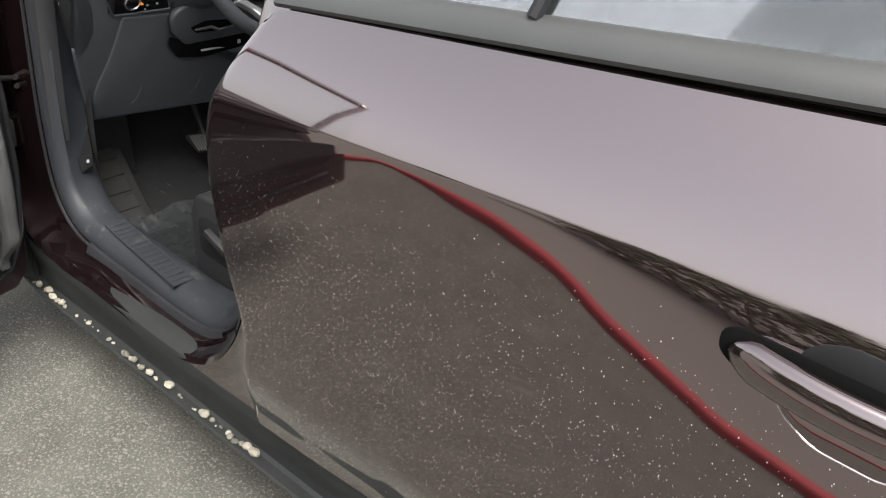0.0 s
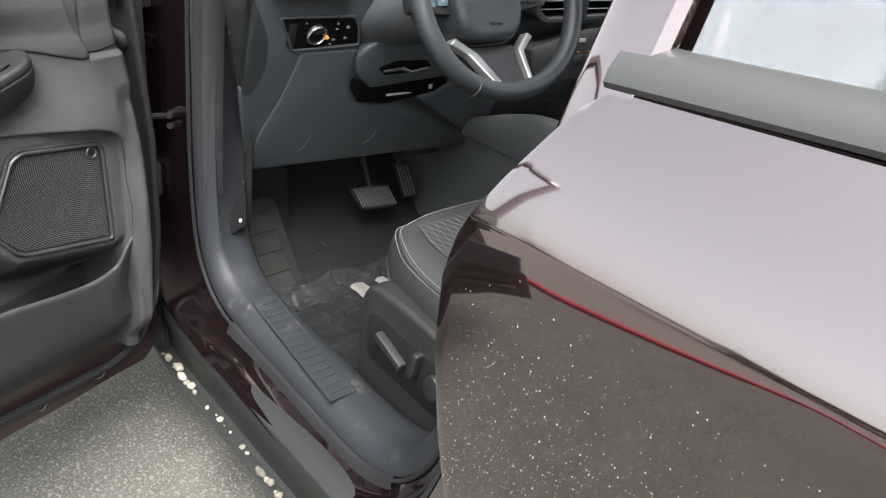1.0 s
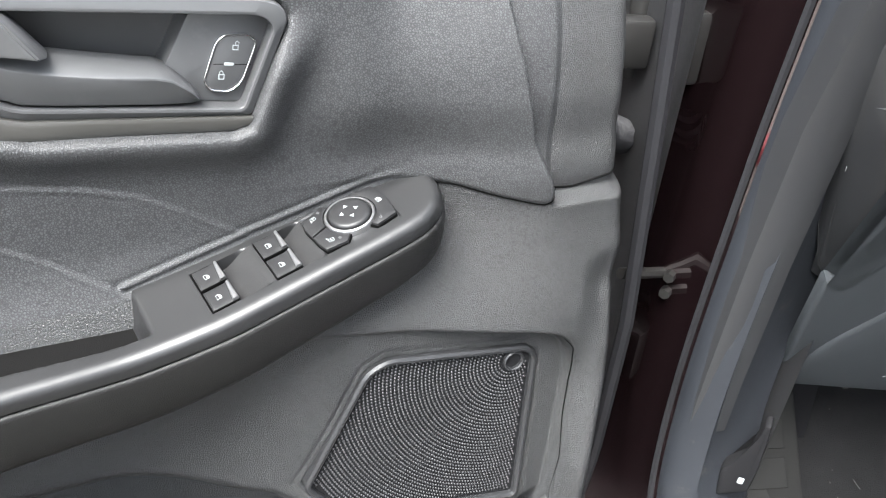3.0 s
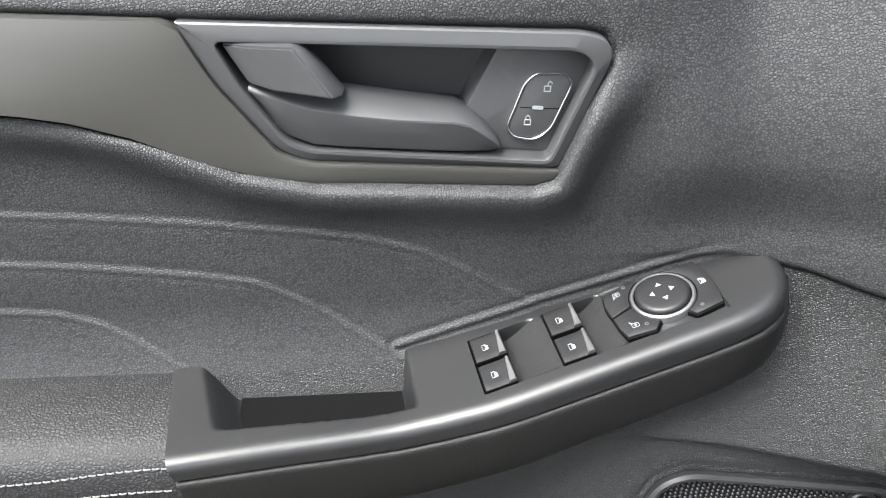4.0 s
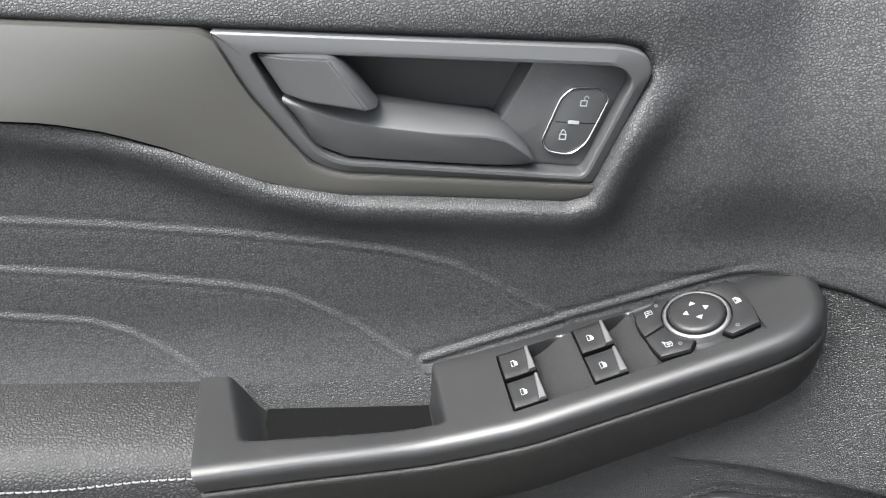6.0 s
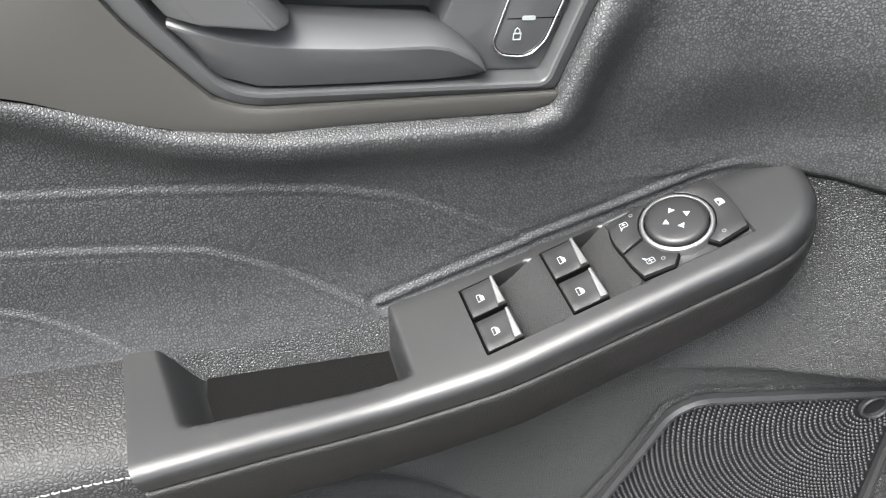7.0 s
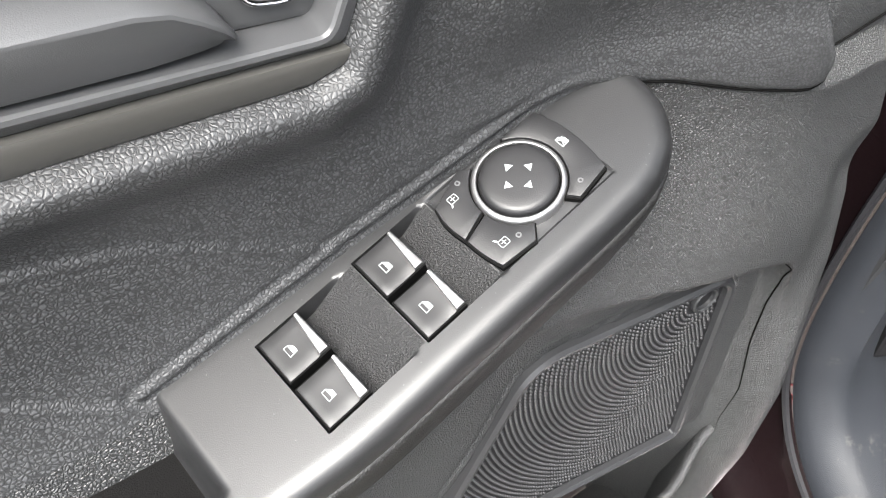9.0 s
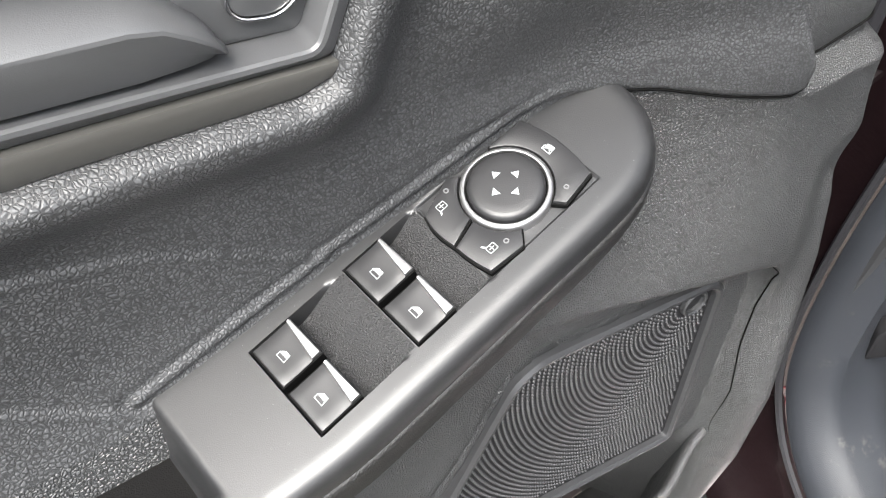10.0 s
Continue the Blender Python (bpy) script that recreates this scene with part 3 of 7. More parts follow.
def build_driver_door():
    door = thing("driver_door_assembly", "open front car door, charcoal trim inside and maroon paint outside", "car door", at=on_door(0.4, 0.25, -0.06))
    inv = Matrix.Translation(-door.location)

    def dpart(name, bm, mat, parent=door, label="", angle=40):
        bmesh.ops.transform(bm, matrix=inv, verts=bm.verts)
        return part(name, bm, mat, parent, label, angle)

    # moulded trim panel
    ss = np.concatenate([np.arange(-0.62, -0.37, 0.012), np.arange(-0.37, 0.385, 0.0017)])
    zs = np.concatenate([np.arange(0.345, 0.56, 0.007), np.arange(0.56, 0.86, 0.0028), np.arange(0.86, 1.1725, 0.0017)])
    gs, gz = np.meshgrid(ss, zs)
    gw = panel_height(gs, gz)
    dp, sp = seg_dist(gs, gz, PANE), seg_dist(gs, gz, SPEAKER)
    edge = np.interp(zs, [0.3, 0.42, 0.48, 0.62, 0.79, 0.95, 1.03, 1.2], [0.31, 0.35, 0.37, 0.378, 0.362, 0.340, 0.335, 0.33])
    fall = ease(-dp, -0.0012, 0.0035)
    gw = np.where(dp < -0.009, -0.055, gw * (1 - fall) - 0.008 * fall)
    gw = gw - 0.02 * ease(-sp, 0.0, 0.006)
    nz, ns = gs.shape
    verts = [on_door(min(gs[i, j], edge[i]), gz[i, j], gw[i, j]) - door.location for i in range(nz) for j in range(ns)]
    faces = [(i * ns + j, i * ns + j + 1, (i + 1) * ns + j + 1, (i + 1) * ns + j) for i in range(nz - 1) for j in range(ns - 1) if gs[i, j] < edge[i]]
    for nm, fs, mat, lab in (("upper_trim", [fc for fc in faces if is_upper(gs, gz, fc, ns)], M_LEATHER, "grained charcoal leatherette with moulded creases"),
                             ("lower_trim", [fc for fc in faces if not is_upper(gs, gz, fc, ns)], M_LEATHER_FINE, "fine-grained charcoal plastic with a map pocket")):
        me = bpy.data.meshes.new(nm)
        used = sorted({v for fc in fs for v in fc})
        back = {v: k for k, v in enumerate(used)}
        me.from_pydata([verts[v] for v in used], [], [[back[v] for v in fc] for fc in fs])
        me.materials.append(mat)
        me.shade_smooth()
        ob = new(nm, me)
        ob.parent = door
        ob["label"] = lab

    # front wall of the map pocket, with a rolled lip, standing clear of the undercut wall behind it
    rows = []
    for u in np.linspace(-0.62, 0.268, 76):
        c = float(np.interp(u, [-0.62, -0.07, 0.0145, 0.09, 0.135, 0.165, 0.195, 0.222, 0.245, 0.268], [0.60, 0.585, 0.579, 0.569, 0.5645, 0.5640, 0.568, 0.578, 0.594, 0.612]))
        sec = [(0.07, -0.016), (0.02, -0.010), (0.006, -0.008), (0.001, -0.0055), (0.0, -0.003), (0.001, -0.0008), (0.004, 0.0006), (0.010, 0.0)] + [(d, -0.22 * (d - 0.010)) for d in (0.02, 0.04, 0.07, 0.10)]
        wf = 0.088 - 0.016 * float(ease(np.array(u), 0.215, 0.268))
        rows.append([on_door(u, c - d, wf + e) for d, e in sec] + [on_door(u, z_, 0.062 - 0.20 * (0.45 - z_) - 0.05 * float(ease(np.array(0.44 - z_), 0.0, 0.08))) for z_ in (0.45, 0.43, 0.41, 0.39, 0.37, 0.345)])
    dpart("map_pocket_wall", grid_bm(rows), M_LEATHER_FINE, label="fine-grained charcoal map pocket wall", angle=180)
    # dark seams on the trim
    lay = lambda pts, n, up: [on_door(a, b, float(panel_height(np.array(a), np.array(b))) + up) for a, b in smooth_edge(pts, n)]
    dpart("trim_seam", tube(lay(SEAM[1:], 60, 0.0003), 0.0009, 6), M_GAP, label="thin dark trim seam")
    dpart("trim_seam", tube(lay([(0.2366, 0.9535), (0.262, 0.951), (0.30, 0.958), (0.33, 0.962)], 40, 0.0003), 0.0009, 6), M_GAP, label="thin dark trim seam")
    pan_line = [tuple(p)[:2] for p in smooth_path([(0.262, 0.8105, 0), (0.2725, 0.797, 0), (0.2783, 0.765, 0), (0.2762, 0.71, 0), (0.2735, 0.66, 0), (0.269, 0.610, 0)], 80)]
    dpart("trim_seam", tube([on_door(a, b, float(panel_height(np.array(a), np.array(b))) + 0.0005) for a, b in pan_line], [0.0002 + 0.0005 * math.sin(math.pi * i / 79) for i in range(80)], 6), M_GAP, label="thin dark line round the speaker pan")
    # satin strip, as long plates either side of the handle bezel
    h = lambda u, v, w: on_door(u, v, w)
    rows = []
    tops = smooth_edge(TRIM[:7], 60)
    bots = smooth_edge(TRIM[:6:-1], 60)
    for k in range(9):
        q = k / 8
        rows.append([on_door(a[0] * (1 - q) + b[0] * q, a[1] * (1 - q) + b[1] * q, 0.0074 + 0.0010 * math.sin(math.pi * q) ** 0.5 + (-0.002 + 0.016 * float(ease(np.array(-a[0]), 0.08, 0.35))) * q) for a, b in zip(tops, bots)])
    rows = [[p - DOOR_N * 0.012 for p in rows[0]]] + rows + [[p - DOOR_N * 0.014 for p in rows[-1]]]
    dpart("trim_strip", grid_bm(rows), M_TRIM, label="satin gunmetal decor strip", angle=60)
    low_edge = [p + DOOR_N * 0.0125 - Vector((0, 0, 0.0009)) for p in rows[-1]]
    dpart("strip_gap", tube(low_edge, 0.0009, 6), M_GAP, label="thin dark gap under the strip")

    # handle bezel with its recess
    outer = rounded(BEZEL, [0.001, 0.006, 0.008, 0.010, 0.004, 0.012, 0.012, 0.004], 4)
    inner_c = [(-0.1765, 1.1135), (0.008, 1.1015), (0.015, 1.0995), (0.0205, 1.093), (-0.002, 1.040), (-0.134, 1.0525), (-0.146, 1.058), (-0.166, 1.090)]
    inner = rounded(inner_c, [0.005, 0.005, 0.006, 0.008, 0.004, 0.012, 0.012, 0.004], 4)
    bez = loft([[h(u, v, w_) for u, v in p] for p, w_ in ((outer, -0.010), (outer, 0.0036), (inset_poly(outer, 0.0009), 0.0047), (inset_poly(inner, -0.0022), 0.0068), (inset_poly(inner, -0.0006), 0.0066), (inner, 0.0054), (inner, -0.012))], caps=False)
    dpart("handle_bezel", bez, M_BEZEL, label="satin charcoal handle surround", angle=24)
    # cup behind the lever, sunk deep at its rear and rising to the lock switch
    cup = plate(inset_poly(inner, -0.003), -0.05, -0.034, h)
    dpart("handle_cup", cup, M_BEZEL, label="smooth charcoal handle recess")
    # switch ramp at the bezel's front end
    ramp = [(-0.0285, 1.1045), (0.0065, 1.1025), (0.0145, 1.1005), (0.0215, 1.0935), (-0.001, 1.0395), (-0.060, 1.046)]
    dpart("lock_panel", plate(rounded(ramp, 0.004, 3), -0.04, -0.006, h, 0.002), M_BEZEL, label="satin charcoal panel")
    dpart("recess_floor", plate(rounded([(-0.158, 1.079), (-0.05, 1.066), (-0.028, 1.041), (-0.134, 1.0515), (-0.146, 1.057)], 0.003, 3), -0.035, -0.010, h, 0.002), M_PLASTIC_DARK)
    # pull lever: a broad rear paddle and a long sloping blade
    lev = loft([[on_door(*p) for p in sec] for sec in (
        [(-0.1735, 1.112, -0.004), (-0.1735, 1.112, 0.003), (-0.162, 1.0905, 0.004), (-0.162, 1.0905, -0.004)],
        [(-0.160, 1.1125, -0.004), (-0.160, 1.1125, 0.012), (-0.148, 1.089, 0.014), (-0.148, 1.089, -0.004)],
        [(-0.1355, 1.1115, -0.004), (-0.1355, 1.1115, 0.015), (-0.1165, 1.0845, 0.018), (-0.1165, 1.0845, -0.004)],
        [(-0.131, 1.1095, -0.004), (-0.131, 1.1095, 0.008), (-0.112, 1.0835, 0.010), (-0.112, 1.0835, -0.004)])])
    bmesh.ops.bevel(lev, geom=[e for e in lev.edges], offset=0.0012, segments=2, affect="EDGES")
    dpart("pull_lever", lev, M_BEZEL, label="satin charcoal pull lever")
    secs = []
    for u, top_z, bot_z, front, ridge in ((-0.163, 1.0885, 1.084, 0.003, 1.0865), (-0.150, 1.0865, 1.0605, 0.008, 1.083), (-0.132, 1.0845, 1.0535, 0.010, 1.077),
                                          (-0.112, 1.0825, 1.0515, 0.011, 1.073), (-0.085, 1.0775, 1.049, 0.011, 1.069), (-0.055, 1.0725, 1.0465, 0.011, 1.0665),
                                          (-0.046, 1.069, 1.0460, 0.0105, 1.0640), (-0.039, 1.0625, 1.0455, 0.0098, 1.0592), (-0.033, 1.0560, 1.0450, 0.0085, 1.0540), (-0.0300, 1.0510, 1.0452, 0.0070, 1.0500), (-0.0288, 1.0488, 1.0462, 0.0040, 1.0482)):
        fall = ridge - bot_z
        secs.append([on_door(u, top_z, -0.014), on_door(u, top_z, -0.005), on_door(u, top_z - 0.0006, -0.0035), on_door(u, ridge + 0.0016, front - 0.0016), on_door(u, ridge + 0.0004, front - 0.0003), on_door(u, ridge - 0.0008, front),
                     on_door(u, ridge - 0.5 * fall, front - 0.0030), on_door(u, bot_z + 0.0030, front - 0.0056), on_door(u, bot_z + 0.0010, front - 0.0066), on_door(u, bot_z, front - 0.0085), on_door(u, bot_z, -0.016)])
    lower = loft(secs)
    dpart("lever_blade", lower, M_BEZEL, label="satin charcoal lever blade with a rounded ridge", angle=32)
    # lock switch
    lk = [(-0.0155, 1.0825), (-0.0095, 1.0875), (0.0065, 1.0870), (0.0118, 1.0815), (0.0005, 1.0545), (-0.0085, 1.0478), (-0.0215, 1.0505), (-0.0255, 1.0565)]
    lk = rounded(lk, 0.005, 4)
    ring = frame_bm(lk, inset_poly(lk, 0.0011), -0.008, -0.0028, h, 0.0003)
    lock = dpart("lock_switch", plate(inset_poly(lk, 0.0012), -0.02, -0.0035, h, 0.001), M_BEZEL, label="charcoal lock and unlock rocker")
    sub("chrome_rim", ring, M_CHROME, lock, inv)
    sub("indicator_bar", plate(rounded([(-0.0105, 1.0690), (-0.0045, 1.0683), (-0.0050, 1.0665), (-0.0110, 1.0672)], 0.0006, 2), -0.004, -0.0028, h), M_MARK, lock, inv)
    sub("groove", plate([(-0.0175, 1.0685), (0.0065, 1.0665), (0.0064, 1.0661), (-0.0176, 1.0681)], -0.004, -0.00335, h), M_GAP, lock, inv)
    for cx, cz, opened in ((-0.0028, 1.0792, True), (-0.0132, 1.0602, False)):
        sub("padlock_mark", padlock_bm(cx, cz, opened), M_MARK, lock, inv)

    # armrest cap: switch deck with finger scoops, a shallow grab well and a rear block
    a_st = np.concatenate([np.linspace(-0.2150, -0.178, 26), np.linspace(-0.175, -0.098, 20), np.linspace(-0.096, -0.036, 41), np.array([-0.0345, -0.0338, -0.0330, -0.0325, -0.025, -0.018, -0.0135]),
                           np.linspace(-0.0125, 0.0145, 28), np.array([0.0152, 0.0158, 0.0162, 0.022, 0.030, 0.0355]), np.linspace(0.0362, 0.0545, 20), np.linspace(0.056, 0.098, 22), np.linspace(0.100, 0.1630, 50)])
    cap, body = [], []
    for a in a_st:
        bk = np.interp(a, CAP_BACK[0], CAP_BACK[1])
        fr = np.interp(a, CAP_FRONT[0], CAP_FRONT[1])
        bs = np.concatenate([np.linspace(bk, -0.0242, 7), np.array([-0.0225, -0.0219, -0.0213]), np.linspace(-0.019, 0.0215, 34), np.array([0.0231, 0.0237, 0.0243]), np.linspace(0.0256, fr, 16)])
        bs = np.maximum.accumulate(np.clip(bs, bk, None))
        n = len(bs)
        bs = np.minimum(bs, fr - 0.00002 * np.arange(n)[::-1])
        cs = cap_height(np.full(n, a), bs)
        base = float(cap_base(np.array(a)))
        edge_c = base - CAP_DROP
        prof = [(bk - 0.012, base - 0.004)] + list(zip(bs.tolist(), cs.tolist())) + [(fr, edge_c - 0.0010), (fr - 0.0006, edge_c - 0.0018), (fr - 0.0040, edge_c - 0.0024)]
        cap.append([on_pack(a, b_, c_) for b_, c_ in prof])
        drop = np.interp(a, [-0.232, -0.1, 0.02, 0.10, 0.13, 0.15, 0.1630], [0.072, 0.068, 0.060, 0.056, 0.050, 0.042, 0.034])
        e = edge_c
        body.append([on_pack(a - 0.0006, b_, c_) for b_, c_ in ((fr - 0.005, e - 0.0008), (fr - 0.0040, e - 0.0030), (fr - 0.0004, e - 0.0032), (fr + 0.0010, e - 0.0044), (fr + 0.0012, e - 0.0075), (fr + 0.0006, e - 0.30 * drop),
                                                                (fr - 0.002, e - 0.55 * drop), (fr - 0.006, e - 0.80 * drop), (fr - 0.013, e - 0.96 * drop), (max(bk, fr - 0.026), e - drop - 0.003), (bk - 0.02, e - drop - 0.006))])
    dpart("armrest_cap", close_end(loft(cap, closed=False, caps=False), len(cap[0])), M_CAP, label="satin black plastic armrest cap with a grab well", angle=38)
    dpart("armrest_body", close_end(loft(body, closed=False, caps=False), len(body[0])), M_ARM_SHADED, label="grained lower armrest moulding in a colour darkened for shade", angle=60)
    # coarse-grained inserts in the finger scoops
    for a_lo, a_hi in ((-0.0124, 0.0146), (0.0364, 0.0562)):
        rows = []
        for a in np.linspace(a_lo, a_hi, 26):
            b_ = np.linspace(-0.0212, 0.0232, 14)
            rows.append([on_pack(a, bb, cc + 0.0003) for bb, cc in zip(b_.tolist(), cap_height(np.full(14, a), b_).tolist())])
        dpart("scoop_insert", grid_bm(rows), M_SCOOP, label="coarse matt black finger scoop")
    # near-black matt floor insert of the grab well
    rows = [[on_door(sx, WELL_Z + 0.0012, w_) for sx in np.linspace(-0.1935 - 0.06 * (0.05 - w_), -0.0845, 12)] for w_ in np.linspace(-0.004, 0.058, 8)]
    dpart("well_floor", grid_bm(rows), M_WELL_FLOOR, label="dark matt well insert")
    # padded rear armrest with two rows of stitching
    pad = []
    for s in np.linspace(-0.62, -0.2235, 24):
        z0 = 0.903 + 0.004 * ((s + 0.24) / -0.38)
        pad.append([on_door(s + 0.24 * max(0, z0 - 0.012 - z), z, w) for w, z in ((-0.01, z0 + 0.002), (0.010, z0 + 0.003), (0.035, z0 + 0.001), (0.060, z0 - 0.002), (0.074, z0 - 0.008), (0.081, z0 - 0.018), (0.083, z0 - 0.030), (0.0835, z0 - 0.033),
                                                  (0.083, z0 - 0.036), (0.0835, z0 - 0.040), (0.082, z0 - 0.06), (0.066, z0 - 0.10), (-0.01, z0 - 0.115))])
    armrest = dpart("armrest_pad", close_end(loft(pad, closed=False, caps=False), len(pad[0])), M_PAD, label="black padded leatherette armrest", angle=60)
    rng = random.Random(2)
    for dz in (0.0200, 0.0335):
        bm = bmesh.new()
        for s in np.arange(-0.60, -0.2305, 0.0052):
            lift = 0.006 * float(ease(np.array(s), -0.34, -0.23))
            z0 = 0.903 + 0.004 * ((s + 0.24) / -0.38) - dz + lift
            dw = float(np.interp(dz - lift, [0.008, 0.018, 0.030, 0.033, 0.036, 0.040], [0.074, 0.081, 0.083, 0.0835, 0.083, 0.0835])) + 0.0006
            join_bm(bm, tube([on_door(s, z0, dw - 0.0004), on_door(s + 0.002, z0 + 0.0002, dw + 0.0003), on_door(s + 0.0042, z0 + rng.uniform(-1, 1) * 0.0002, dw - 0.0004)], 0.00055, 5))
        sub("stitching", bm, M_THREAD, armrest, inv)

    # dust on the cap, thickest in the finger scoops
    dv, df = [], []
    for n in range(420):
        a, b = (rng.uniform(-0.055, 0.15), rng.uniform(-0.028, 0.036)) if n < 230 else (rng.choice((rng.uniform(-0.012, 0.014), rng.uniform(0.037, 0.054))), rng.uniform(-0.0205, 0.0225))
        r = rng.choice((0.00010, 0.00012, 0.00016, 0.00022))
        if n < 230 and (b > np.interp(a, CAP_FRONT[0], CAP_FRONT[1]) - 0.006 or b < np.interp(a, CAP_BACK[0], CAP_BACK[1]) + 0.004 or (-0.034 < a < 0.12 and -0.0225 < b < 0.0245)):
            continue
        c = float(cap_height(np.array([a]), np.array([b]))[0])
        i0 = len(dv)
        dv += [on_pack(a + r * math.cos(q), b + r * math.sin(q), c + 0.0001) - door.location for q in (0, 1.26, 2.51, 3.77, 5.03)] + [on_pack(a, b, c + 0.0003) - door.location]
        df += [(i0 + j, i0 + (j + 1) % 5, i0 + 5) for j in range(5)]
    me = bpy.data.meshes.new("dust_specks")
    me.from_pydata(dv, [], df)
    me.materials.append(M_MARK_DIM)
    dust = new("dust_specks", me)
    dust.parent = door
    tagged(dust, "pale dust specks on the armrest cap", kind="stuff")
    # window switches: a dished key over a black plate that stands in for the gap's shade, with a tapering satin lip at
    # its front edge
    k = on_pack
    for a0 in (-0.0323, 0.0163):
        for b0, b1 in ((-0.0206, -0.0008), (0.0031, 0.0230)):
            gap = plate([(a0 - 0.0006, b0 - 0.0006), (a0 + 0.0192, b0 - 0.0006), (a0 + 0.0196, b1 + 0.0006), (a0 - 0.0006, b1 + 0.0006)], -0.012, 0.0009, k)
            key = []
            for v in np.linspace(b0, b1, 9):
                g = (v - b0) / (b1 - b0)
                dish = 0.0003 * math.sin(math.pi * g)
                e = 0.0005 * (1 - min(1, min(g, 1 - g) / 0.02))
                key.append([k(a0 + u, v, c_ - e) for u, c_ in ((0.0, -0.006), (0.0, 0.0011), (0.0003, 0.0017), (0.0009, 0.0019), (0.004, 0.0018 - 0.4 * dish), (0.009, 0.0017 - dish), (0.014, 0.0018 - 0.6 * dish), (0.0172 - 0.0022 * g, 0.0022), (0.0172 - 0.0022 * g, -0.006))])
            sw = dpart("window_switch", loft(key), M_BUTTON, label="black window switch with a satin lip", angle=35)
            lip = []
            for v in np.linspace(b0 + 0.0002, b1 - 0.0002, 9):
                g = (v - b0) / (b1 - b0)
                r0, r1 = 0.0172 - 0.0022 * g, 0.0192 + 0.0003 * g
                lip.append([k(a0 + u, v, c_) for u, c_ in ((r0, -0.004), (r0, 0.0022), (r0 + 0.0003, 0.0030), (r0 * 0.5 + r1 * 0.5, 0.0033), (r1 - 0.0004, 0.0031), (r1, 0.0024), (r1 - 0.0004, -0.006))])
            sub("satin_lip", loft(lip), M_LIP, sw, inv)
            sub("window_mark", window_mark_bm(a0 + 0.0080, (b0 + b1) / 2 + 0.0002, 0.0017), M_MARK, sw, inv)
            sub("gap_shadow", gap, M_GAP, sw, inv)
    # mirror dial with a satin ring and three sector buttons
    ca, cb = 0.0870, 0.0002
    dial = dpart("mirror_dial", lathe_pack(ca, cb, [(0.0, 0.0062), (0.010, 0.0061), (0.0135, 0.0059), (0.0150, 0.0055), (0.0159, 0.0047), (0.0163, 0.0036), (0.0164, -0.004)], 64), M_BUTTON, label="black round mirror adjuster")
    sub("satin_ring", lathe_pack(ca, cb, [(0.0171, -0.004), (0.0171, 0.0030), (0.0174, 0.0036), (0.0181, 0.0038), (0.0190, 0.0034), (0.0196, 0.0024), (0.0197, -0.004)], 72), M_LIP, dial, inv)
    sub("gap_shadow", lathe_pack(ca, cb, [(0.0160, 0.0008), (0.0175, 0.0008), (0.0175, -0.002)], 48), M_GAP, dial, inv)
    for ang in (0, 90, 180, 270):
        q = radians(ang)
        pts = [(0.0079, 0.0), (0.0050, 0.0019), (0.0050, -0.0019)]
        tri = [(ca + u * math.cos(q) - v * math.sin(q), cb + u * math.sin(q) + v * math.cos(q)) for u, v in pts]
        sub("arrow_mark", plate(tri, 0.005, 0.00635, k), M_MARK, dial, inv)

    def keyed(outline, q0, q1, n=14):
        """A button between the dial's ring and its own outer outline."""
        qs = [radians(q0 + (q1 - q0) * i / n) for i in range(n + 1)]
        return [(ca + 0.0203 * math.cos(q), cb + 0.0203 * math.sin(q)) for q in qs] + [tuple(p)[:2] for p in smooth_path([(*p, 0) for p in outline], 12)]
    for nm, outline, ends, q0, q1, lab in (("window_lock_button", [(0.1154, 0.0208), (0.1172, 0.0125), (0.1180, 0.0030), (0.1175, -0.0075), (0.1146, -0.0184)], ((0.0986, 0.0232), (0.0964, -0.0193)), -64, 66, "black window lock button"),
                                           ("mirror_button", [(0.0537, 0.0040), (0.0530, -0.0020), (0.0532, -0.0085), (0.0548, -0.0146)], ((0.0729, -0.0212),), 242, 181, "black left mirror button"),
                                           ("mirror_button", [(0.0563, 0.0225), (0.0548, 0.0165), (0.0540, 0.0105), (0.0538, 0.0052)], ((0.0728, 0.0240),), 176, 117, "black right mirror button")):
        poly = keyed(outline, q0, q1)
        if nm == "window_lock_button":
            poly = [(ca + 0.0203 * math.cos(radians(q0)), cb + 0.0203 * math.sin(radians(q0)))] + poly[1:15] + [ends[0]] + poly[15:] + [ends[1]]
        elif ends[0][1] < 0:
            poly = poly[:15] + poly[15:] + [ends[0]]
        else:
            poly = poly[:15] + [ends[0]] + poly[15:]
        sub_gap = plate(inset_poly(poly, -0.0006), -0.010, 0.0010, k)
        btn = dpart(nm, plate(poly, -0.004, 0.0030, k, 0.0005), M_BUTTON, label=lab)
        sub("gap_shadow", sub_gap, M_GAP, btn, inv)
        if nm == "window_lock_button":
            sub("window_mark", window_mark_bm(0.1122, 0.0002, 0.0031, True), M_MARK, btn, inv)
            sub("lamp_dot", lamp_dot_bm(0.1038, 0.0182), M_MARK_DIM, btn, inv)
        elif ends[0][1] < 0:
            sub("mirror_mark", mirror_mark_bm(0.0625, -0.0128, 0.0031, 1), M_MARK, btn, inv)
            sub("lamp_dot", lamp_dot_bm(0.0688, -0.0167), M_MARK_DIM, btn, inv)
        else:
            sub("mirror_mark", mirror_mark_bm(0.0634, 0.0157, 0.0031, -1), M_MARK, btn, inv)
            sub("lamp_dot", lamp_dot_bm(0.0696, 0.0177), M_MARK_DIM, btn, inv)

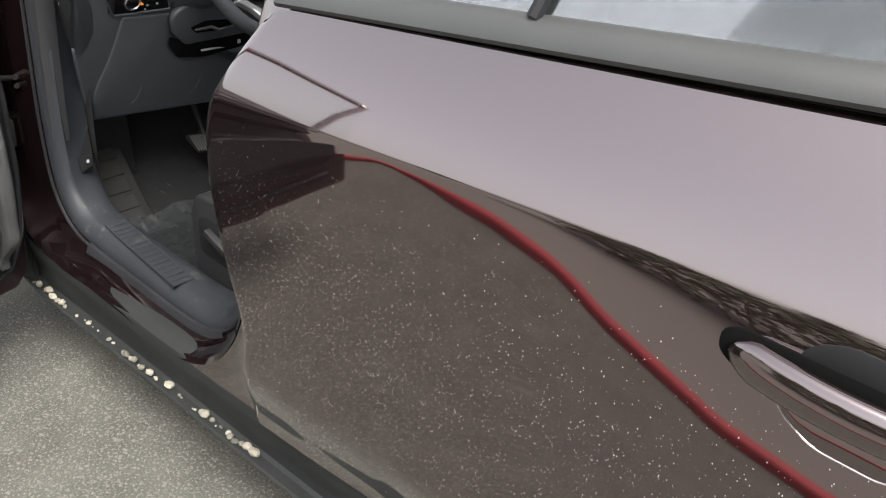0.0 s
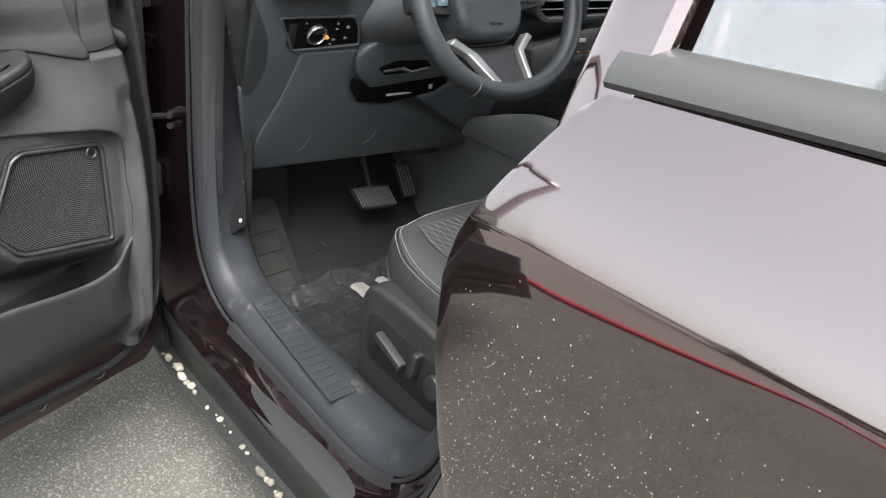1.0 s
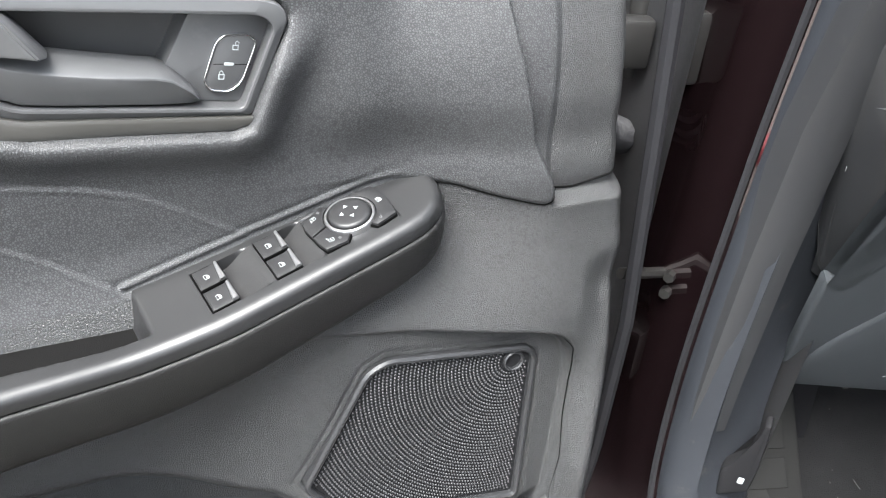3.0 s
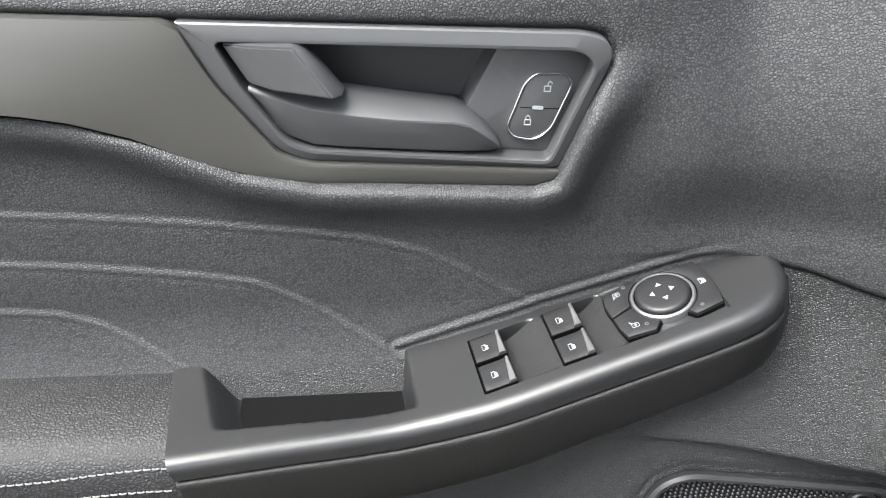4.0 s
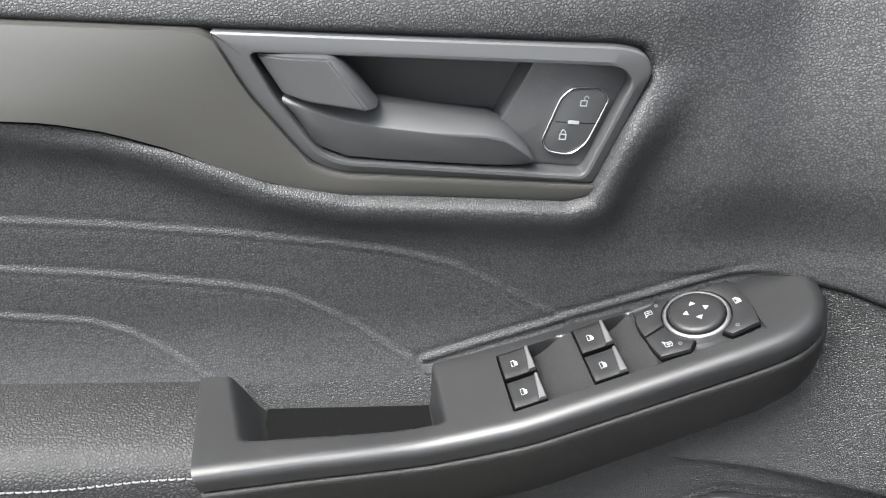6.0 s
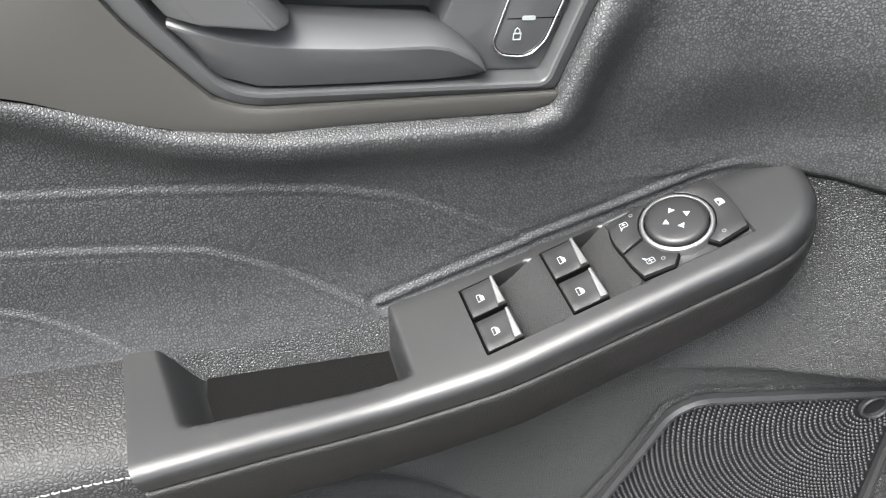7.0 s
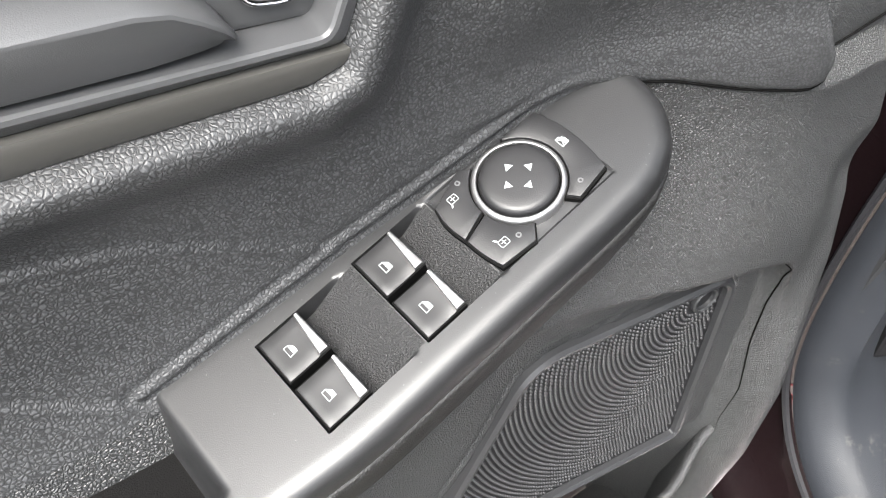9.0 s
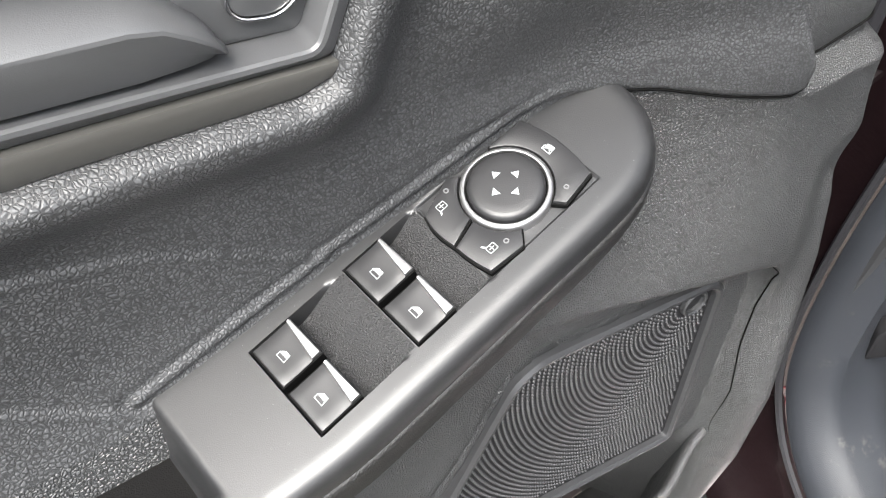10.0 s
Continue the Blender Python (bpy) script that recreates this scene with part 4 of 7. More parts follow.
    # speaker: rimmed pan and a grille of small domes on concentric rings
    sp_r = rounded(SPEAKER, [0.02, 0.008, 0.008, 0.012, 0.02, 0.01, 0.012], 5)
    sp_in = inset_poly(sp_r, 0.006)

    spk = lambda u, v, w: on_door(u, v, w + speaker_w(u, v))
    dpart("speaker_rim", frame_bm(sp_r, sp_in, -0.02, 0.004, spk, 0.002, depth=-0.004), M_PLASTIC, label="smooth raised speaker rim")
    dpart("speaker_grille", plate(inset_poly(sp_r, 0.005), -0.012, -0.002, spk), M_GRILLE, label="black speaker grille")
    verts, faces = [], []
    c0 = (0.222, 0.783)
    for ring_i in range(3, 74):
        r = ring_i * 0.0036
        n = max(6, int(2 * math.pi * r / 0.0033))
        for j in range(n):
            q = 2 * math.pi * (j + 0.5 * (ring_i % 2) + 0.13 * ring_i) / n
            u, v = c0[0] + r * math.cos(q), c0[1] + r * math.sin(q)
            if float(seg_dist(np.array(u), np.array(v), sp_in)) > -0.003 or math.hypot(u - 0.222, v - 0.783) < 0.012:
                continue
            b0 = len(verts)
            for i in range(5):
                qq = 0.3 + i * 1.2566
                verts.append(spk(u + 0.00125 * math.cos(qq), v + 0.00125 * math.sin(qq), -0.002))
            for i in range(5):
                qq = 0.3 + i * 1.2566
                verts.append(spk(u + 0.0008 * math.cos(qq), v + 0.0008 * math.sin(qq), -0.0009))
            faces += [(b0 + i, b0 + (i + 1) % 5, b0 + 5 + (i + 1) % 5, b0 + 5 + i) for i in range(5)] + [tuple(b0 + 5 + i for i in range(5))]
    me = bpy.data.meshes.new("grille_studs")
    me.from_pydata([v - door.location for v in verts], [], faces)
    me.materials.append(M_STUD)
    me.shade_smooth()
    studs = new("grille_studs", me)
    studs.parent = door
    tagged(studs, "rings of small raised studs on the grille", kind="stuff")
    ringpts = [(0.222 + r * math.cos(q), 0.783 + r * math.sin(q)) for r in (0.0105,) for q in (2 * math.pi * i / 24 for i in range(24))]
    inn = [(0.222 + 0.008 * math.cos(q), 0.783 + 0.008 * math.sin(q)) for q in (2 * math.pi * i / 24 for i in range(24))]
    dpart("grille_boss", frame_bm(ringpts, inn, -0.004, 0.0015, spk, 0.001), M_PLASTIC)

    # painted inner frame, outer skin and hinge edge
    zsk = [0.235, 0.27, 0.32, 0.45, 0.6, 0.8, 0.95, 1.06, 1.15]
    out_w = [-0.16, -0.185, -0.20, -0.205, -0.205, -0.21, -0.225, -0.235, -0.19]
    skin = [[on_door(s, z, w + 0.02 * (s > 0.40)) for s in np.linspace(-0.68, 0.43, 12)] for z, w in zip(zsk, out_w)]
    dpart("outer_skin", grid_bm(skin), M_PAINT, label="dark maroon outer skin")
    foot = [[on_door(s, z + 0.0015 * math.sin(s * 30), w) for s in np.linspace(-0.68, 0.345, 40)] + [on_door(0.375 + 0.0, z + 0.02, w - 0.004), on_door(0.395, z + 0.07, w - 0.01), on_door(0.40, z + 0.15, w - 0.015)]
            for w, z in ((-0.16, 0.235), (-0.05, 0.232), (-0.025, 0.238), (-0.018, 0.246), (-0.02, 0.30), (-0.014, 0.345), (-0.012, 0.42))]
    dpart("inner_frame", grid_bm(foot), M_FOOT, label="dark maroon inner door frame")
    for sx in (-0.42, -0.24, -0.06, 0.10, 0.235):
        clip = tube([on_door(sx - 0.010, 0.262, -0.020), on_door(sx - 0.004, 0.266, -0.013), on_door(sx + 0.003, 0.276, -0.012), on_door(sx + 0.006, 0.292, -0.018)], 0.0022, 6)
        dpart("drain_clip", clip, M_CHROME_DARK, label="small bright drain clip")
    edge_rows = [[on_door(s, z, w) for s, w in ((0.395, -0.012), (0.41, -0.03), (0.425, -0.06), (0.43, -0.12), (0.435, -0.185))] for z in np.linspace(0.24, 1.15, 24)]
    dpart("hinge_face", grid_bm(edge_rows), M_PLASTIC_DARK, label="dark hinge face")
    glass_line = [(0.42, 1.15), (0.30, 1.23), (0.10, 1.35), (-0.15, 1.455), (-0.45, 1.515), (-0.81, 1.53), (-0.74, 1.36), (-0.68, 1.15)]
    pts = [on_door(s, z, -0.12 - 0.33 * (z - 1.15)) for s, z in smooth_edge(glass_line, 70)]
    dpart("window_frame", tube(pts, 0.015, 8), M_PAINT, label="dark maroon window frame")
    pane = [[on_door(s, z, -0.12 - 0.33 * (z - 1.15)) for s, z in ((a[0], 1.15), (a[0] * 0.5 + b * 0.5, a[1] * 0.5 + 0.575), a)] for a, b in ((q, q[0]) for q in smooth_edge(glass_line[:6], 24))]
    g = dpart("window_pane", grid_bm(pane), M_GLASS_CLEAR, label="clear side window glass")
    g.visible_shadow = False
    seal_pts = [on_door(s, z, -0.008) for s, z in smooth_edge([(-0.62, 0.300), (0.0, 0.298), (0.25, 0.288), (0.33, 0.31), (0.375, 0.40), (0.392, 0.55), (0.392, 0.75), (0.372, 0.95), (0.352, 1.15)], 60)]
    dpart("door_seal", tube(seal_pts, 0.008, 8), M_RUBBER, label="black rubber door seal")
    return door


def is_upper(gs, gz, fc, ns):
    """The leatherette part of the trim: above the armrest, up to the moulded seam by the hinges."""
    s, z = gs[fc[0] // ns, fc[0] % ns], gz[fc[0] // ns, 0]
    line = np.interp(s, [-0.62, -0.24, -0.08, 0.10, 0.15, 0.205, 0.229, 0.237, 0.24], [0.90, 0.90, 0.905, 0.962, 0.963, 0.950, 0.9455, 0.9535, 1.3])
    return z > line


def smooth_edge(pts, n):
    """Points at even steps along a polyline."""
    d = np.r_[0, np.cumsum([math.dist(pts[i], pts[i + 1]) for i in range(len(pts) - 1)])]
    q = np.linspace(0, d[-1], n)
    return list(zip(np.interp(q, d, [p[0] for p in pts]).tolist(), np.interp(q, d, [p[1] for p in pts]).tolist()))


def sub(name, bm, mat, parent, inv, label=""):
    bmesh.ops.transform(bm, matrix=inv, verts=bm.verts)
    return part(name, bm, mat, parent, label)


def close_end(bm, n):
    """Caps both ends of an open loft with n points a section."""
    bm.verts.ensure_lookup_table()
    vs = bm.verts[:]
    bm.faces.new(vs[:n])
    bm.faces.new(vs[-n:][::-1])
    return bm


def lathe_pack(ca, cb, prof, n):
    return loft([[on_pack(ca + r * math.cos(q), cb + r * math.sin(q), c) for q in (2 * math.pi * i / n for i in range(n))] for r, c in ((max(r, 1e-5), c) for r, c in prof)], caps=False)




def lamp_dot_bm(a, b):
    """A tiny ring round an unlit indicator lamp."""
    return lathe_pack(a, b, [(0.0006, 0.0029), (0.0007, 0.0033), (0.0011, 0.0033), (0.0013, 0.0029)], 14)


def window_mark_bm(a, b, c, struck=False):
    """A small car-window pictogram: a thin outline with a bar at half height, or struck through."""
    bm = bmesh.new()
    o = [(-0.0019, -0.0024), (0.0001, -0.0025), (0.0019, -0.0006), (0.0019, 0.0020), (-0.0019, 0.0024)]
    o = [(a + u, b + v) for u, v in o]
    join_bm(bm, frame_bm(o, inset_poly(o, 0.00026), c - 0.001, c + 0.0002, on_pack, 0.00005))
    join_bm(bm, plate([(a - 0.0001, b - 0.0023), (a + 0.0002, b - 0.0023), (a + 0.0002, b + 0.0021), (a - 0.0001, b + 0.0021)], c - 0.001, c + 0.0002, on_pack))
    join_bm(bm, plate([(a + 0.0004, b - 0.0012), (a + 0.0016, b - 0.0002), (a + 0.0016, b + 0.0016), (a + 0.0004, b + 0.0018)], c - 0.001, c + 0.0001, on_pack))
    if struck:
        for f in (-1, 1):
            join_bm(bm, plate([(a - 0.0016, b - f * 0.0020), (a - 0.0014, b - f * 0.0022), (a + 0.0016, b + f * 0.0016), (a + 0.0014, b + f * 0.0018)][::f], c - 0.001, c + 0.0003, on_pack))
    return bm


def mirror_mark_bm(a, b, c, side):
    bm = bmesh.new()
    o = rounded([(a - 0.0022, b - 0.0016), (a + 0.0022, b - 0.0016), (a + 0.0022, b + 0.0018), (a - 0.0022, b + 0.0018)], 0.0007, 2)
    join_bm(bm, frame_bm(o, inset_poly(o, 0.00025), c - 0.001, c + 0.0002, on_pack, 0.00005))
    for u, v in ((0.0012, 0.00014), (0.00014, 0.0012)):
        join_bm(bm, plate([(a - u, b - v), (a + u, b - v), (a + u, b + v), (a - u, b + v)], c - 0.001, c + 0.0002, on_pack))
    join_bm(bm, plate([(a - 0.0022, b + side * 0.0016), (a - 0.0030, b + side * 0.0032), (a - 0.0024, b + side * 0.0032), (a - 0.0012, b + side * 0.0016)][::side], c - 0.001, c + 0.0002, on_pack))
    return bm


def padlock_bm(s, z, opened):
    bm = bmesh.new()
    at = lambda u, v, w: on_door(s + u, z + v, w)
    o = [(-0.0021, -0.0024), (0.0017, -0.0027), (0.0021, 0.0007), (-0.0017, 0.0010)]
    join_bm(bm, frame_bm(o, inset_poly(o, 0.0005), -0.0045, -0.0030, at, 0.00005))
    dx = 0.0012 if opened else 0.0
    bow = [(-0.0010 + dx, 0.0009), (-0.0009 + dx, 0.0025), (0.0002 + dx, 0.0034), (0.0013 + dx, 0.0023), (0.0013 + dx, 0.0018 if opened else 0.0007)]
    join_bm(bm, tube([at(u, v, -0.0032) for u, v in bow], 0.00028, 5))
    return bm


build_driver_door()


# ---- car body: sill, pillars, rear door ----
CONTOUR = [(2.40, 1.40), (2.475, 1.20), (2.500, 1.04), (2.512, 0.87), (2.518, 0.68), (2.505, 0.53), (2.472, 0.455), (2.41, 0.408), (2.31, 0.390), (2.10, 0.379),
           (1.96, 0.373), (1.86, 0.381), (1.785, 0.418), (1.735, 0.475), (1.700, 0.545), (1.660, 0.68), (1.605, 0.90), (1.550, 1.15), (1.48, 1.40)]


RELEASE = [(-0.0255, 0.5696), (-0.004, 0.600), (0.0015, 0.652), (0.0085, 0.654), (0.0121, 0.5891), (0.0104, 0.5505), (-0.0213, 0.5253)]
RELEASE_MARK = (-0.001, 0.5643)
JAMB_WIDTH = [(1.5, 0.05), (1.70, 0.045), (1.80, 0.04), (1.95, 0.035), (2.25, 0.036), (2.40, 0.055), (2.46, 0.09), (2.50, 0.15), (2.55, 0.19)]


def contour_frames(n=120):
    pts = smooth_path([Vector((0, y, z)) for y, z in CONTOUR], n)
    out = []
    for i, p in enumerate(pts):
        d = (pts[min(i + 1, n - 1)] - pts[max(i - 1, 0)]).normalized()
        out.append((p, Vector((0, -d.z, d.y)) * 1.0, i / (n - 1)))
    c = Vector((0, 2.1, 0.95))
    return [(p, nv if nv.dot(p - c) > 0 else -nv, q) for p, nv, q in out]


def sweep(profile_at, n=120):
    """Profiles of (x, outward offset) carried round the door opening."""
    return grid_bm([[p + nv * o + Vector((x, 0, 0)) for x, o in profile_at(p, q)] for p, nv, q in contour_frames(n)])


def build_car_body():
    body = thing("car", "dark maroon car with an open doorway and grey cladding", "car")
    # painted jamb, wide at the hinge pillar, narrow along the sill

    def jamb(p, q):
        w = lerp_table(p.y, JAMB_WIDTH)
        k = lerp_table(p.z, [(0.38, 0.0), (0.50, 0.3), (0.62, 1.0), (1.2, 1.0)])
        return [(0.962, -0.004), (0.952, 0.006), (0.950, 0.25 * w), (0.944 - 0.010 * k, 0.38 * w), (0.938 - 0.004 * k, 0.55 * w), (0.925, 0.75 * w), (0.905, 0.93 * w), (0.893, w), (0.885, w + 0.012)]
    part("door_jamb", sweep(jamb), M_PAINT_SHADED, body, "glossy dark maroon door jamb")

    def weld(p, q):
        return [(0.951 + 0.004 * math.cos(a), 0.004 + 0.004 * math.sin(a)) for a in np.linspace(0, 6.283, 7)]
    part("flange_seal", sweep(weld), M_RUBBER, body, "black rubber opening seal")
    # strip added over the sill paint to darken it in place of shade
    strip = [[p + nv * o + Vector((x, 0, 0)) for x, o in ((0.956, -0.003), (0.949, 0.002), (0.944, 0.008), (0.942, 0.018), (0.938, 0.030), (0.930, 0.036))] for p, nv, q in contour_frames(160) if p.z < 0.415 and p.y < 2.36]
    part("sill_dark_strip", grid_bm(strip), M_RUBBER, body, "dark strip added over the sill jamb to darken it")
    # plastic trim wrapping the pillar foot and the sill

    def trim(p, q):
        g = lerp_table(p.z, [(0.38, 0.0), (0.48, 0.4), (0.62, 1.0)])
        return [(0.957, 0.000), (0.957, -0.010), (0.963, -0.022), (0.974, -0.033), (0.986, -0.040), (0.994, -0.042 + 0.010 * g), (1.012, -0.043 + 0.02 * g), (1.034, -0.043 + 0.035 * g), (1.06, -0.038 + 0.045 * g), (1.075, -0.01 + 0.02 * g), (1.075, 0.05)]
    part("sill_trim", sweep(trim), M_SILL, body, "scuffed charcoal plastic sill and pillar trim", angle=60)
    # ribbed tread plate let into the sill
    tread = thing("sill_tread", "ribbed charcoal plastic tread plate set in the door sill", "sill plate")
    sill_z = lambda y: lerp_table(y, [(1.86, 0.381), (1.96, 0.373), (2.10, 0.379), (2.31, 0.390), (2.41, 0.408)]) + 0.0450
    tx = lambda y: 1.021 - (2.34 - y) * 0.075
    pl_rows = [[Vector((tx(y) + dx, y, sill_z(y) + dz)) for dx, dz in ((-0.029, -0.006), (-0.0285, 0.0010), (-0.0265, 0.0014), (-0.0255, 0.0), (0.0255, 0.0), (0.0265, 0.0014), (0.0285, 0.0010), (0.029, -0.006))] for y in np.linspace(2.338, 2.0, 18)]
    part("plate", grid_bm(pl_rows), M_SILL, tread, angle=25)
    for i in range(15):
        y = 2.322 - i * 0.0215
        part("rib", box_bm((tx(y), y, sill_z(y) + 0.0006), (0.044, 0.0085, 0.0030), 0.0012), M_SILL, tread)
    # pillar upper trim with its seam
    up = [[Vector((x, y, z)) for x, y in ((0.957, 2.515 + d), (0.965, 2.492 + d), (0.985, 2.482 + d), (1.006, 2.486 + d), (1.012, 2.505 + d), (1.10, 2.56 + d))]
          for z, d in ((0.622, 0.0), (0.70, -0.001), (0.85, -0.008), (1.0, -0.022), (1.10, -0.045), (1.25, -0.09))]
    part("pillar_trim", grid_bm(up), M_PLASTIC, body, "charcoal plastic pillar trim")
    kick = [[Vector((x, y, z)) for x, y in ((1.006, 2.497), (1.02, 2.520), (1.075, 2.545), (1.09, 2.60), (1.095, 2.75))] for z in (0.36, 0.44, 0.52, 0.60, 0.655)]
    part("kick_panel", grid_bm(kick), M_PLASTIC, body, "charcoal plastic kick panel")
    # bonnet release
    kp = lambda u, v, h: Vector((1.033 + 0.835 * u - 0.55 * h, 2.462 - 0.55 * u - 0.835 * h, v))
    rel = plate(rounded(RELEASE, 0.006, 4), -0.02, 0.0, kp, 0.004)
    r_ob = thing("bonnet_release", "black plastic bonnet release lever with a white mark", "lever")
    part("grip", rel, M_GRILLE, r_ob)
    part("mark", plate(rounded([(u + RELEASE_MARK[0], v + RELEASE_MARK[1]) for u, v in ((-0.0035, -0.005), (0.003, -0.004), (0.0036, 0.005), (-0.003, 0.004))], 0.0015, 2), -0.002, 0.0008, kp), M_MARK, r_ob, "white bonnet mark")
    # rocker cladding with a lower ledge
    prof = [(0.945, 0.352), (0.915, 0.353), (0.899, 0.347), (0.888, 0.338), (0.884, 0.325), (0.888, 0.300), (0.899, 0.262), (0.903, 0.240), (0.901, 0.222), (0.893, 0.2165), (0.872, 0.2155), (0.868, 0.211), (0.872, 0.205), (0.91, 0.20), (1.0, 0.20)]
    rows = []
    for y in (2.66, 2.60, 2.52, 2.40, 2.2, 2.0, 1.8, 1.6, 1.4, 1.2, 0.9, 0.5, 0.1, -0.4):
        f = ease(np.array(y), 2.50, 2.68)
        rows.append([Vector((x + 0.015 * f, y, z + 0.03 * f * (z > 0.3))) for x, z in prof])
    part("rocker_cladding", grid_bm(rows), M_CLADDING, body, "grey textured plastic sill cladding", angle=30)
    brk = grid_bm([[Vector((x, y, z)) for x, y in ((0.865, 2.665), (0.875, 2.60), (0.90, 2.56))] for z in (0.215, 0.28, 0.335)])
    part("arch_end", brk, M_CLADDING, body, "grey cladding end by the wheel arch")
    part("arch_liner", grid_bm([[Vector((x, y, z)) for x in (0.80, 0.95, 1.3)] for y, z in ((2.72, 0.16), (2.70, 0.35), (2.74, 0.6), (2.8, 1.2))]), M_RUBBER, body)
    # painted side between the doorways: from the jamb's outer edge back under the rear door
    rows = []
    for p, nv, q in contour_frames(120):
        if q < 0.55 or p.y > 2.0:
            continue
        w = lerp_table(p.y, JAMB_WIDTH) + 0.010
        e = p + nv * w
        tz = max(e.z, 0.340 + 0.02 * (q - 0.55))
        ty = front_edge(tz) - 0.05
        tx = skin_x(front_edge(tz) - 0.05, tz) + 0.020
        row = []
        for k in np.linspace(0, 1, 12):
            g = k * k * (3 - 2 * k)
            row.append(Vector((0.887 + (tx - 0.887) * (0.35 * k + 0.65 * g), e.y + (ty - e.y) * k, e.z + (tz - e.z) * k)))
        rows.append(row)
    part("centre_pillar", grid_bm(rows), M_PAINT, body, "dark maroon centre pillar", angle=180)
    # hinges, check strap and boot in the gap beside the jamb
    for z in (0.62, 1.02):
        h = thing("door_hinge", "dark painted steel door hinge", "hinge", group="door hinges")
        part("leaf", box_bm((0.905, 2.64, z), (0.045, 0.06, 0.075), 0.006), M_STEEL, h)
        part("knuckle", tube([(0.872, 2.66, z - 0.045), (0.872, 2.66, z + 0.045)], 0.013, 12), M_STEEL, h)
        part("arm", box_bm((0.85, 2.63, z), (0.05, 0.025, 0.05), 0.005), M_STEEL, h)
    c = thing("check_strap", "dark steel door check strap with a bolted bracket", "check strap")
    part("strap", tube([(0.872, 2.562, 0.786), (0.905, 2.575, 0.778), (0.945, 2.592, 0.768), (0.962, 2.60, 0.765)], 0.0065, 8), M_STEEL, c)
    part("bracket", box_bm((0.950, 2.588, 0.766), (0.012, 0.022, 0.034), 0.003), M_STEEL, c)
    for dz in (-0.011, 0.011):
        part("bolt", tube([(0.940, 2.578, 0.766 + dz), (0.930, 2.566, 0.766 + dz)], 0.0065, 6), M_STEEL, c)
    b = thing("wiring_boot", "black ribbed rubber wiring boot between door and pillar", "rubber boot")
    pts = smooth_path([(0.815, 2.575, 0.90), (0.835, 2.61, 0.93), (0.86, 2.63, 0.92), (0.89, 2.66, 0.90)], 34)
    part("bellows", tube(pts, [0.016 + 0.004 * (i % 2) for i in range(34)], 10), M_RUBBER, b)
    pts = smooth_path([(0.80, 2.56, 1.00), (0.83, 2.60, 0.98), (0.85, 2.64, 0.90), (0.86, 2.66, 0.70), (0.865, 2.67, 0.45)], 40)
    part("cable", tube(pts, 0.007, 8), M_RUBBER, b)
    return body


def front_edge(z):
    """The rear door's front edge at height z."""
    return lerp_table(z, [(0.36, 1.575), (0.455, 1.545), (0.50, 1.530), (0.60, 1.512), (0.66, 1.513), (0.72, 1.530), (0.785, 1.544), (0.885, 1.556), (0.97, 1.552), (1.02, 1.538), (1.052, 1.523), (1.083, 1.508), (1.118, 1.489), (1.149, 1.472), (1.179, 1.452), (1.21, 1.428)])


def belt_z(y):
    return 1.178 + (1.45 - y) * 0.083


def crease_z(y):
    return 1.046 + (1.517 - y) * 0.040


def skin_x(y, z):
    """The rear door's outer face: a shoulder facing the sky over a sharp crease, then a flat flank that bows gently inwards low down."""
    cz, bz = crease_z(y), belt_z(y)
    if z > cz:
        q = (z - cz) / max(0.02, bz - cz)
        return 0.768 + (bz - cz) * (0.33 * q + 0.15 * q * q)
    d = cz - z
    twist = lerp_table(y, [(0.2, 0.13), (0.56, 0.128), (0.624, 0.122), (0.737, 0.086), (0.80, 0.049), (0.865, 0.012), (0.9466, -0.0355), (1.0, -0.052), (1.05, -0.062), (1.10, -0.072), (1.21, -0.10), (1.6, -0.10)])
    tuck = 0.05 * float(ease(np.array(d), 0.50, 0.72))
    reach = lerp_table(y, [(0.5, 0.016), (0.88, 0.014), (0.96, 0.008), (1.04, 0.004), (1.20, 0.004), (1.27, 0.012), (1.42, 0.030)])
    lead = 0.22 * reach * (1 - math.exp(-d / reach))
    return 0.768 - lead - twist * 0.25 * (1 - math.exp(-d / 0.25)) + 0.075 * d * d - 0.0075 * d + tuck


HANDLE = (0.745, 1.022)
M_CHROME_PAINT = material("bright_clear_edge", (0.5, 0.46, 0.46), 0.15, metal=0.9, vary=0.05)


